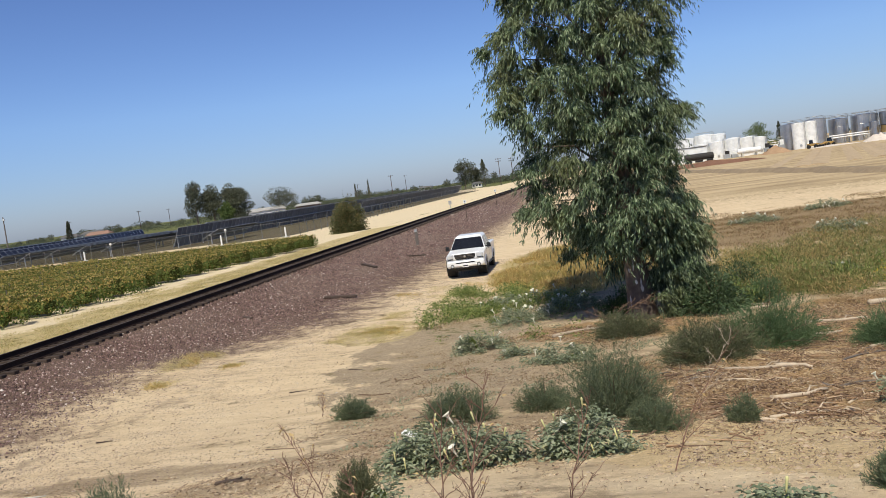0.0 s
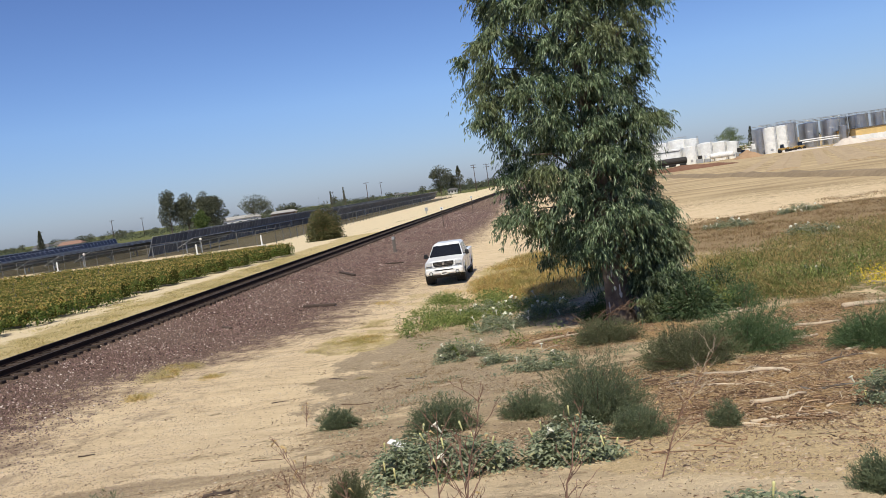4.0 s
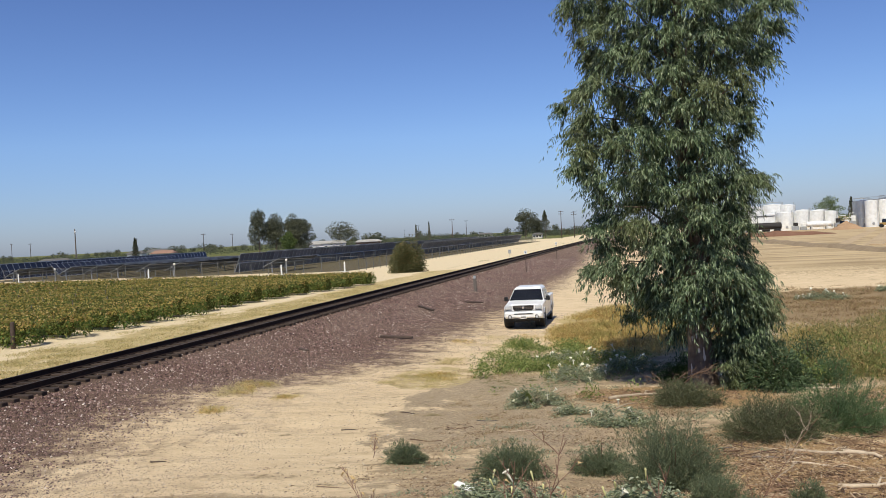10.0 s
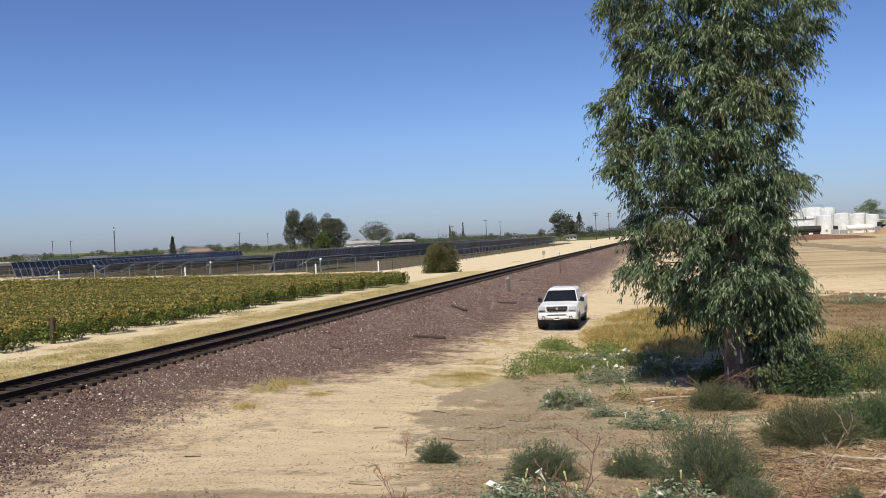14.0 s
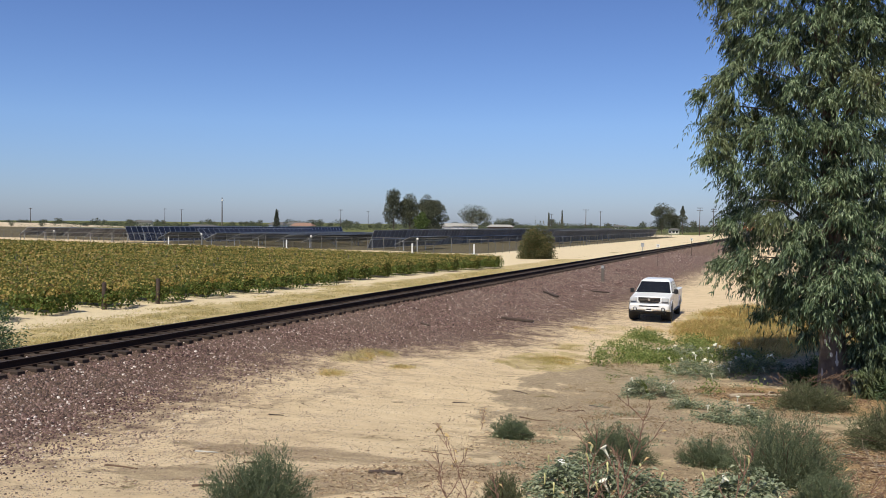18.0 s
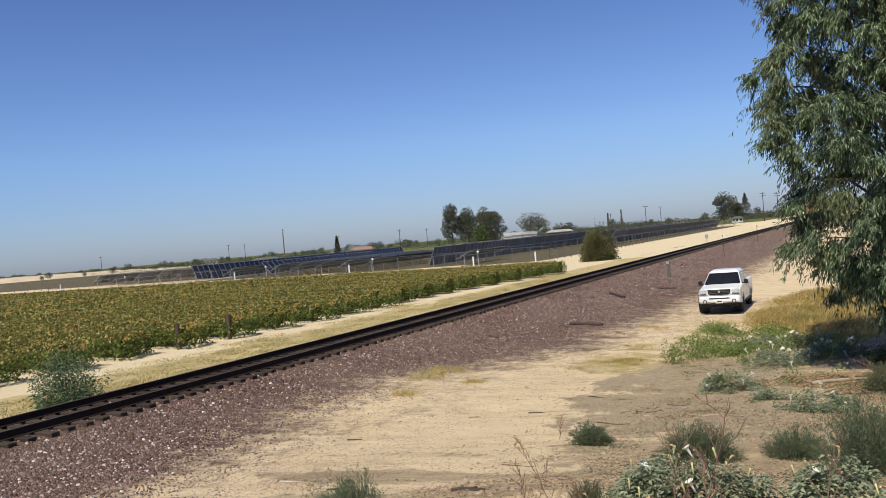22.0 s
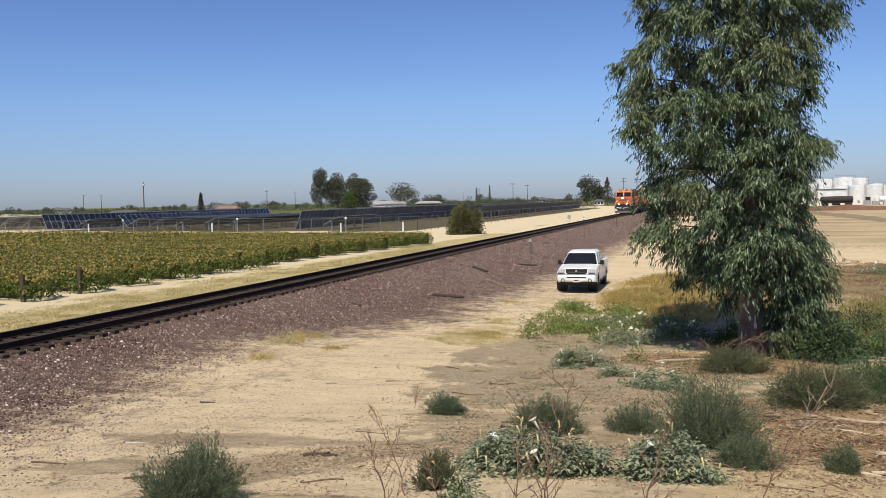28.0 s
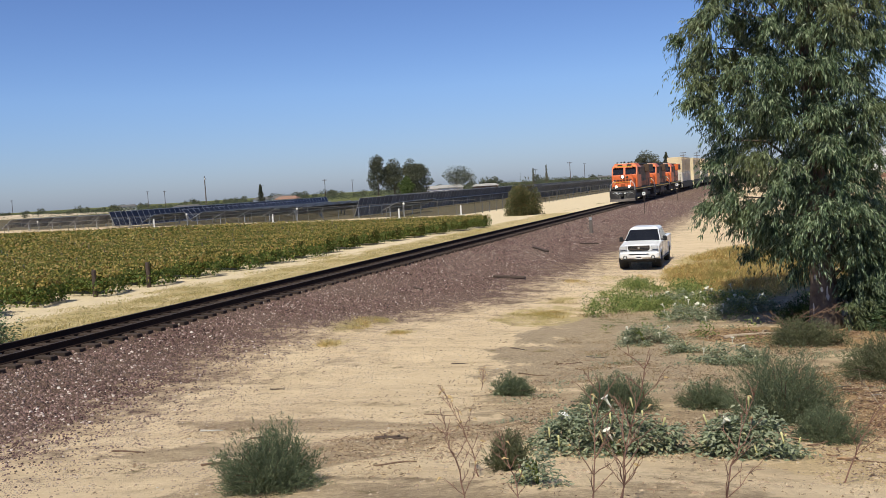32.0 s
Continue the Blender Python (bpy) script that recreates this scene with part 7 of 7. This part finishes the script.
def make_far_wood():
    """The uneven belt of orchards, hedges and trees along the skyline."""
    rng = np.random.default_rng(330)
    pts, card = [], []
    for k in range(230):
        a = rng.uniform(-1.06, 0.42)
        d = rng.uniform(560, 1300)
        x, y = d * math.sin(a), d * math.cos(a)
        if abs(x - TRACK_X) < 28:
            continue
        h = rng.uniform(1.6, 4.6) * (0.7 + d / 1500) * (1.5 if rng.random() < 0.12 else 1) * (0.75 if a < -0.55 else 1)
        w = h * rng.uniform(1.0, 2.6)
        m = 190
        q = unit(rng.normal(size=(m, 3))) * rng.random((m, 1)) ** 0.4
        pts.append(q * [w / 2, w / 2, h * 0.42] + [x, y, h * 0.55])
        card.append(np.full(m, h * 0.12))
    # orchard blocks in even rows
    for x0, x1, y0, y1, h in ((-520, -190, 395, 470, 2.4), (-700, -330, 500, 620, 3.0), (-190, -75, 420, 520, 3.6), (-330, -150, 560, 700, 3.0), (-75, -40, 540, 700, 3.6)):
        n = 6500
        x, y = rng.uniform(x0, x1, n), np.round(rng.uniform(y0, y1, n) / 7) * 7
        pts.append(np.stack([x, y + rng.normal(size=n), rng.uniform(0.6, h, n)], -1))
        card.append(np.full(n, 0.62))
    p, c = np.concatenate(pts), np.concatenate(card)
    V, F = blades(rng, p, rng.normal(size=p.shape), c * rng.uniform(0.7, 1.3, len(p)), c * rng.uniform(0.5, 1.0, len(p)), 0.2)
    dark, size = [], []
    for k in range(120):
        a, d = rng.uniform(-0.95, -0.07), rng.uniform(520, 1000)
        x, y = d * math.sin(a), d * math.cos(a)
        h = rng.uniform(3.5, 6.5) * (0.7 + d / 1800) * (1.35 if rng.random() < 0.15 else 1) * (0.8 if a < -0.6 else 1)
        q = unit(rng.normal(size=(320, 3))) * rng.random((320, 1)) ** 0.4
        dark.append(q * [h * rng.uniform(0.35, 0.8), h * 0.5, h * 0.42] + [x, y, h * 0.55])
        size.append(np.full(320, h * 0.11))
    p2, c2 = np.concatenate(dark), np.concatenate(size)
    V2, F2 = blades(rng, p2, rng.normal(size=p2.shape), c2 * rng.uniform(0.7, 1.3, len(p2)), c2 * rng.uniform(0.5, 1.0, len(p2)), 0.2)
    thing("far_trees", "distant dark trees scattered along the horizon", "trees", kind="stuff", mesh=quick_mesh("far_trees", V2, F2, MAT["far_leaf"]))
    thing("far_orchards", "distant green orchards and hedgerow trees on the horizon", "trees", kind="stuff", mesh=quick_mesh("far_orchards", V, F, MAT["haze_green"]))


make_far_wood()


def make_pole(x, y, h, arms=1):
    z = gz(x, y)
    o = thing("utility_pole", "wooden utility pole with a crossarm", "utility pole", pose(x, y, z), "utility poles")
    part("pole", Build().tube([(0, 0, -0.3), (0, 0, h)], [0.20, 0.13], 8), MAT["wood_dark"], o)
    for k in range(arms):
        part("crossarm", Build().box((0, 0, h - 0.5 - 1.1 * k), (2.6, 0.14, 0.16), bevel=0.02), MAT["wood_dark"], o)
        for s in (-1.1, -0.5, 0.5, 1.1):
            part("insulator", Build().lathe([(0.05, 0), (0.08, 0.1), (0.04, 0.22)], 8, (s, 0, h - 0.42 - 1.1 * k)), MAT["glass_dark"], o)


for _p in ((-42, 418, 13.0, 2), (-36, 418.5, 12.5, 2), (-123, 587, 13.5, 1), (-205, 560, 12, 1), (-262, 520, 12, 1), (-318, 500, 12, 1), (-372, 470, 12, 1), (-410, 500, 13, 1), (-470, 440, 12, 1), (-160, 600, 12, 1), (-228, 420, 11.5, 1), (-95, 420, 12, 1)):
    make_pole(*_p)
_z = gz(-176, 243)
_o = thing("lamp_pole", "tall grey pole with a white floodlight in the solar field", "lamp pole", pose(-176, 243, _z))
part("pole", Build().tube([(0, 0, -0.2), (0, 0, 12.2)], [0.22, 0.15], 8), MAT["wood_grey"], _o)
part("floodlight", Build().box((0.3, -0.2, 11.3), (0.6, 0.35, 0.5), bevel=0.05), MAT["white_paint"], _o)

MAT.update({
    "roof_red": surf("red_roof_tiles", (0.24, 0.14, 0.10), (0.32, 0.20, 0.15), 4, 0.5, 0.85, 0, 0.4),
    "roof_grey": surf("grey_roof", (0.09, 0.087, 0.085), (0.15, 0.145, 0.14), 4, 0.5, 0.85, 0, 0.3),
    "roof_pale": surf("pale_metal_roof", (0.30, 0.285, 0.265), (0.40, 0.385, 0.36), 4, 0.5, 0.7, 0, 0.1),
    "wall_cream": surf("cream_wall", (0.62, 0.58, 0.50), (0.72, 0.68, 0.60), 4, 0.5, 0.85, 0, 0.1),
    "wall_white": surf("white_wall", (0.72, 0.72, 0.70), (0.80, 0.80, 0.78), 4, 0.5, 0.8, 0, 0.1),
    "wall_brown": surf("brown_wall", (0.20, 0.13, 0.09), (0.30, 0.21, 0.15), 4, 0.5, 0.85, 0, 0.1),
})


def make_house(x, y, w, d, h, roof, wall, turn, label, name="house", n=3):
    o = thing(name, label, "house", pose(x, y, gz(x, y), 0, 0, turn))
    part("wall", Build().box((0, 0, h / 2 - 0.1), (w, d, h + 0.2)), MAT[wall], o)
    e = 0.5
    part("roof", Build().add([(-w / 2 - e, -d / 2 - e, h), (w / 2 + e, -d / 2 - e, h), (w / 2 + e, d / 2 + e, h), (-w / 2 - e, d / 2 + e, h), (-w / 2 + 1, 0, h + d * 0.22), (w / 2 - 1, 0, h + d * 0.22), (-w / 2 - e, -d / 2 - e, h - 0.15), (w / 2 + e, -d / 2 - e, h - 0.15), (w / 2 + e, d / 2 + e, h - 0.15), (-w / 2 - e, d / 2 + e, h - 0.15)],
                             [(0, 1, 5, 4), (1, 2, 5), (2, 3, 4, 5), (3, 0, 4), (6, 7, 1, 0), (7, 8, 2, 1), (8, 9, 3, 2), (9, 6, 0, 3), (9, 8, 7, 6)]), MAT[roof], o)
    for k in range(n):
        u = (k + 0.5) / n * w - w / 2
        win = part("window", Build().box((u, -d / 2 - 0.03, h * 0.55), (1.3, 0.1, 1.1)), MAT["wall_white"], o)
        part("pane", Build().box((u, -d / 2 - 0.07, h * 0.55), (1.1, 0.06, 0.9)), MAT["glass_dark"], win)


make_house(-219, 366, 10, 6, 2.6, "roof_red", "wall_cream", 12, "low cream farmhouse with a red tiled roof", n=5)
make_house(-233, 366, 7, 6, 3.0, "roof_grey", "wall_white", 12, "small white shed beside the farmhouse", "shed", 2)
make_house(-139, 354, 8, 6, 3.2, "roof_pale", "wall_white", 20, "white farmhouse behind the solar field")
make_house(-131, 352, 10, 5, 3.4, "roof_pale", "wall_white", 20, "white outbuilding with a pale roof", "outbuilding")
make_house(-115, 350, 10, 4, 3.3, "roof_pale", "wall_brown", 10, "long brown barn with a pale roof", "barn")
make_house(-60, 470, 5, 4, 2.2, "roof_grey", "wall_cream", 0, "small pale house among trees")
make_house(-170, 520, 8, 5, 3.0, "roof_grey", "wall_white", 10, "distant pale farmhouse beyond the orchards")
make_house(-290, 480, 14, 7, 3.0, "roof_grey", "wall_white", 15, "distant long pale packing shed", "packing_shed", 5)
make_house(-480, 560, 14, 7, 3.0, "roof_grey", "wall_cream", 30, "distant long pale farm building", "farm_building", 5)
make_house(-120, 640, 10, 6, 3, "roof_grey", "wall_cream", 0, "distant pale farm building", "farm_building", 4)
make_house(-185, 245, 9, 3, 2.6, "roof_grey", "wall_white", 10, "white equipment cabin in the solar field", "equipment_cabin", 2)


# ---- tank farm and earthworks beyond the bare field ----
MAT.update({
    "dirt_red": surf("dark_reddish_dirt", (0.13, 0.065, 0.04), (0.22, 0.12, 0.08), 3, 0.4, 0.95, 0, 0.6),
    "dirt_brown": surf("brown_dirt", (0.30, 0.19, 0.11), (0.42, 0.28, 0.17), 3, 0.4, 0.95, 0, 0.6),
    "dirt_pale": surf("pale_crushed_rock", (0.55, 0.47, 0.40), (0.68, 0.60, 0.52), 3, 0.4, 0.95, 0, 0.6),
    "machine": surf("dusty_yellow_machine_paint", (0.30, 0.18, 0.05), (0.42, 0.27, 0.09), 3, 0.5, 0.7, 0, 0.1),
    "wall_yellow": surf("yellow_tan_wall", (0.60, 0.42, 0.17), (0.68, 0.50, 0.23), 2, 0.3, 0.8, 0, 0.1),
})


def make_tank(x, y, r, h, mat, name, label, group, rail=True, cone=0.12):
    o = thing(name, label, "storage tank", pose(x, y, gz(x, y)), group)
    b = Build().lathe([(r, -0.2), (r, h * 0.33), (r * 1.006, h * 0.335), (r, h * 0.34), (r, h * 0.66), (r * 1.006, h * 0.665), (r, h * 0.67), (r, h), (r * 0.98, h + 0.05)], 32)
    part("shell", b, MAT[mat], o)
    part("roof", Build().lathe([(r * 0.99, h), (r * 0.5, h + r * cone * 0.55), (0.15, h + r * cone)], 32), MAT[mat], o)
    if rail:
        ring = [(r * 0.9 * math.cos(a), r * 0.9 * math.sin(a), h + 1.0) for a in (2 * math.pi * k / 16 for k in range(17))]
        part("guard_rail", Build().tube(ring, 0.05, 5, caps=False), MAT["galv"], o)
        for k in range(8):
            part("rail_post", Build().tube([(r * 0.9 * math.cos(k * 0.785), r * 0.9 * math.sin(k * 0.785), h), (r * 0.9 * math.cos(k * 0.785), r * 0.9 * math.sin(k * 0.785), h + 1.0)], 0.04, 5), MAT["galv"], o)
    part("manhole", Build().lathe([(0.4, -0.15), (0.45, 0.0), (0.4, 0.1)], 12, (0, -r, 1.2), "y"), MAT["galv"], o)
    part("ladder", Build().tube([(r * 0.7, -r * 0.75, 0), (r * 0.7, -r * 0.75, h + 0.8)], 0.07, 5).tube([(r * 0.7 + 0.45, -r * 0.72, 0), (r * 0.7 + 0.45, -r * 0.72, h + 0.8)], 0.07, 5), MAT["galv"], o)


for _x, _y, _r, _h in ((30.5, 336, 3.2, 7.2), (35.5, 340, 3.8, 8.8), (42.5, 340, 3.6, 9.3), (47.0, 338, 2.8, 9.0), (40.0, 331, 2.6, 6.0), (45.2, 330, 2.6, 6.3), (50.6, 331, 2.8, 6.6), (55.6, 332, 2.8, 6.4), (60.4, 333, 2.4, 6.0), (26.0, 338, 2.8, 6.8), (21.0, 340, 2.8, 7.4), (52.5, 340, 2.8, 6.9), (58.0, 340, 2.8, 6.6)):
    make_tank(_x, _y, _r, _h, "white_paint", "white_tank", "white cylindrical storage tank in the tank farm", "white storage tanks", _h > 9)
for _x, _y, _r, _h in ((70.3, 331, 3.0, 8.9), (79.2, 331, 3.5, 9.5), (88.0, 336, 3.3, 8.6), (96.1, 338, 3.3, 8.9), (96.6, 325, 1.6, 6.0), (109.5, 350, 3.4, 9.2), (117.9, 355, 2.2, 9.2), (125.0, 358, 3.2, 9.4), (103.0, 352, 3.2, 9.0), (140.0, 362, 3.2, 9.4), (148.0, 366, 3.2, 9.4)):
    make_tank(_x, _y, _r, _h, "stainless", "steel_silo", "tall stainless steel tank with a railed top" if _h > 7 else "short narrow stainless steel tank beside taller ones", "stainless steel tanks", _h > 7)
for _x, _y, _h in ((71.1, 321, 8.8), (75.2, 322, 8.9), (131.0, 354, 9.2), (136.0, 357, 9.2)):
    make_tank(_x, _y, 2.1, _h, "white_paint", "white_silo", "tall narrow white tank before the steel tanks", "tall white tanks", False)


def make_plant_bits():
    o = thing("pipe_rack", "white pipe rack on legs along the steel tanks", "pipe rack", pose(92, 322, 0))
    for z in (2.2, 2.9):
        part("pipe", Build().tube([(-11, 0, z), (14, 6, z)], 0.22, 8), MAT["white_paint"], o)
    for k in range(6):
        part("leg", Build().box((-10 + 4.6 * k, 0.3 + 1.1 * k, 1.4), (0.25, 0.25, 3.0)), MAT["galv"], o)
    o = thing("catwalk", "grey railed catwalk across the tank tops", "catwalk", pose(71.5, 326, 0))
    for z in (9.2, 9.7, 10.1):
        part("beam", Build().tube([(-3, -1.5, z), (56, 22, z)], 0.12 if z < 9.5 else 0.06, 6), MAT["galv"], o)
    o = thing("warehouse", "long yellow-tan warehouse with a white base", "warehouse", pose(121, 331, 0, 0, 0, 8))
    part("wall", Build().box((0, 0, 3.0), (46, 14, 2.6)), MAT["wall_yellow"], o)
    part("base_wall", Build().box((0, 0, 0.9), (46.2, 14.2, 2.2)), MAT["wall_white"], o)
    part("roof", Build().box((0, 0, 4.45), (46.6, 14.6, 0.3)), MAT["roof_grey"], o)
    o = thing("process_building", "white boxy process building in front of the tanks", "building", pose(36, 324, 0))
    part("wall", Build().box((0, 0, 2.6), (9, 5, 5.4)), MAT["wall_white"], o)
    part("roof", Build().box((0, 0, 5.4), (9.4, 5.4, 0.25)), MAT["roof_grey"], o)
    part("door", Build().box((1.5, -2.55, 1.6), (2.6, 0.1, 3.0)), MAT["glass_dark"], o)
    o = thing("tank_trailer", "dark parked tank trailer beside the white tanks", "trailer", pose(37, 316, 0))
    b = Build().lathe([(0.2, -5), (1.1, -4.8), (1.15, 0), (1.1, 4.8), (0.2, 5)], 14, (0, 0, 2.0), "x")
    part("vessel", b, MAT["engine_black"], o)
    part("chassis", Build().box((0, 0, 0.95), (9.5, 1.4, 0.3)), MAT["engine_black"], o)
    tyre, rim = wheel_mesh(0.5, 0.3)
    for k in (-4, -3, 3, 4):
        for s in (-0.9, 0.9):
            part("wheel", tyre, None, o, place=pose(k, s, 0.5, 0, 0, 90))
    o = thing("pressure_vessel", "long white horizontal pressure vessel on saddles", "pressure vessel", pose(54.5, 321, 0))
    part("vessel", Build().lathe([(0.15, -4.2), (0.9, -3.8), (1.0, 0), (0.9, 3.8), (0.15, 4.2)], 16, (0, 0, 1.9), "x"), MAT["white_paint"], o)
    for s in (-2.4, 2.4):
        part("saddle", Build().box((s, 0, 0.6), (0.5, 1.6, 1.3)), MAT["concrete"], o)
    for k, (x, y, h) in enumerate(((47.5, 325, 3.2), (50, 324, 2.6), (61.5, 327, 4.2), (64, 326, 3.4), (32.0, 327, 3.6), (67, 330, 5.0))):
        o = thing("equipment_skid", "grey steel equipment skid with pipework", "equipment", pose(x, y, 0), "equipment skids")
        part("frame", Build().box((0, 0, h * 0.22), (2.2, 1.6, h * 0.44 + 0.2), bevel=0.05), MAT["galv"], o)
        part("housing", Build().box((0.2, 0, h * 0.6), (1.4, 1.2, h * 0.45), bevel=0.05), MAT["wall_white"] if k % 2 else MAT["engine_black"], o)
        part("pipe", Build().tube([(-0.9, 0, 0), (-0.9, 0, h), (2.6, 0, h)], 0.12, 6), MAT["white_paint"], o)


make_plant_bits()


def make_heap(x, y, rx, ry, h, mat, name, label, seed):
    n = 32
    a = np.linspace(-1.15, 1.15, n)
    X, Y = np.meshgrid(a, a)
    r = np.hypot(X, Y)
    Z = h * np.clip(1 - r, 0, 1) ** 0.8 * (1 + 0.25 * lumpy(3 * X, 3 * Y, 0.6, seed)) + 0.05 * h * lumpy(9 * X, 9 * Y, 0.7, seed) - 0.25 * (r > 1)
    V = np.stack([X * rx, Y * ry, Z], -1).reshape(-1, 3)
    i = (np.arange(n - 1)[:, None] * n + np.arange(n - 1)).ravel()
    thing(name, label, "earth heap", pose(x, y, gz(x, y)), mesh=quick_mesh(name, V, np.stack([i, i + 1, i + n + 1, i + n], 1), MAT[mat], True))


make_heap(30, 238, 15, 3, 1.5, "dirt_red", "dirt_windrow", "long low heap of dark reddish dirt", 1)
make_heap(58, 294, 4.8, 4, 2.3, "dirt_brown", "dirt_mound", "steep heap of brown dirt in the field", 2)
make_heap(87, 288, 5, 4, 2.3, "dirt_pale", "rock_mound", "pale heap of crushed rock in the field", 3)
make_heap(95, 292, 6, 4, 0.8, "dirt_pale", "rock_mound", "pale low heap of crushed rock in the field", 4)
make_heap(76, 296, 8, 4, 0.5, "dirt_pale", "rock_mound", "pale low heap of crushed rock in the field", 5)


def make_levee():
    """A low bank of pale bare earth across the far end of the fields."""
    n = 90
    t = np.linspace(0, 1, n)
    cx = np.interp(t, [0, 0.35, 0.6, 1], [-600, -497, -450, -385])
    cy = np.interp(t, [0, 0.35, 0.6, 1], [190, 337, 398, 452])
    top = np.interp(t, [0, 0.35, 0.5, 0.75, 1], [3.6, 3.6, 3.3, 2.2, 0.4]) + 0.25 * lumpy(40 * t, 0 * t, 1.0, 4)
    rows = np.stack([np.stack([cx + o * 0.75, cy - o * 0.66, z * top - 0.1], -1) for o, z in ((9.0, 0), (5.0, 0.55), (2.0, 0.95), (-3.0, 1.0), (-9.0, 0))], 1)
    i = (np.arange(n - 1)[:, None] * 5 + np.arange(4)).ravel()
    thing("levee", "low pale earth bank beyond the far fields", "earth bank", kind="structure", mesh=quick_mesh("levee", rows.reshape(-1, 3), np.stack([i, i + 5, i + 6, i + 1], 1), MAT["dirt_sand"], True))


MAT["dirt_sand"] = surf("pale_bank_earth", (0.44, 0.355, 0.255), (0.57, 0.47, 0.345), 1.5, 0.1, 0.95, 0, 0.5)
make_levee()


def make_digger(x, y, turn, label):
    o = thing("loader", label, "loader", pose(x, y, gz(x, y), 0, 0, turn) @ Matrix.Diagonal((0.8, 0.8, 0.8, 1)))
    part("body", Build().box((0, 0, 1.4), (2.2, 4.0, 1.0), bevel=0.15), MAT["machine"], o)
    part("cab", Build().box((0, 0.4, 2.6), (1.5, 1.5, 1.5), taper=0.85, bevel=0.08), MAT["glass_dark"], o)
    part("arm", Build().box((0, -2.6, 1.5), (1.4, 2.4, 0.35), bevel=0.05, turn=pose(0, 0, 0, 20).to_3x3()), MAT["machine"], o)
    part("bucket", Build().prism([(-3.6, 0.2), (-4.6, 0.1), (-4.4, 1.0), (-3.7, 1.2)], -1.4, 1.4, "x"), MAT["engine_black"], o)
    tyre, rim = wheel_mesh(0.75, 0.5)
    for sx in (-1.1, 1.1):
        for sy in (-1.3, 1.4):
            w = part("wheel", tyre, None, o, place=pose(sx, sy, 0.75))
            part("rim", rim, None, w)


make_digger(70.5, 301, 70, "yellow wheel loader working beside the rock heaps")
make_digger(76.0, 303, -60, "yellow wheel loader parked in the field")
make_digger(59.0, 305, 40, "yellow loader behind the dirt heap")


def make_furrows():
    """Low plough ridges and a wheel-cut bank in the bare field."""
    b = Build()
    for k in range(16):
        x0, hgt = 26 + 3.9 * k + 1.2 * math.sin(2.3 * k), 0.13 + 0.05 * (k % 3)
        a, e = (x0, 140 - 0.4 * k), (x0 + 0.26 * 125, 265)
        vs = [(px + o, py, z) for px, py in (a, e) for o, z in ((-1.2 - 0.4 * (k % 2), -0.05), (-0.2, hgt), (0.5, hgt * 0.8), (1.5 + 0.5 * (k % 3), -0.05))]
        b.add(vs, [(0, 1, 5, 4), (1, 2, 6, 5), (2, 3, 7, 6), (0, 3, 2, 1), (4, 5, 6, 7)])
    thing("field_ridges", "low ridges of tan soil in the bare field", "soil ridges", kind="stuff", mesh=b.mesh("field_ridges", MAT["dirt_tan"]))
    n = 160
    ys = np.linspace(70, 300, n)
    prof = [(-1.5, -0.05), (-0.7, 0.42), (0.2, 0.50), (0.8, 0.38), (3.0, -0.05)]
    V = np.array([[(np.interp(y, [60, 97, 127, 200, 300], [32, 28.8, 26.2, 19.8, 12]) + o + 0.5 * lumpy(y, 0, 6, 3), y, z * (1 + 0.35 * lumpy(y, 4, 3, 7)) + gz(25, 120)) for o, z in prof] for y in ys]).reshape(-1, 3)
    i = (np.arange(n - 1)[:, None] * 5 + np.arange(4)).ravel()
    thing("earth_bank", "low eroded earth bank across the bare field", "earth bank", kind="structure", mesh=quick_mesh("earth_bank", V, np.stack([i, i + 1, i + 6, i + 5], 1), MAT["dirt_bank"], True))


MAT["dirt_bank"] = surf("grey_brown_bank_soil", (0.19, 0.138, 0.085), (0.34, 0.26, 0.165), 1.5, 0.2, 0.95, 0, 0.6)
MAT["dirt_tan"] = surf("tan_field_soil", (0.36, 0.265, 0.16), (0.50, 0.38, 0.24), 3, 0.3, 0.95, 0, 0.5)
make_furrows()


def make_ties():
    tie = Build().box((0, 0, 0), (2.6, 0.23, 0.18), bevel=0.015).mesh("tie", MAT["tie"])
    rng = random.Random(5)
    rest = Build()
    for k in range(900):
        y = 6 + 0.5 * k
        z, x = RAIL_TOP - 0.19 - 0.09, rng.uniform(-0.05, 0.05)
        if k < 290:
            part("tie", tie, None, TRACK, place=pose(x, y, z, 0, 0, rng.uniform(-0.8, 0.8)))
        else:
            rest.box((x, y, z), (2.6, 0.23, 0.18))
    for k in range(40):
        rest.box((0, 5.5 - 0.5 * k, RAIL_TOP - 0.28), (2.6, 0.23, 0.18))
    tagged(part("far_ties", rest, MAT["tie"], TRACK), kind="stuff")


make_ties()
motions()
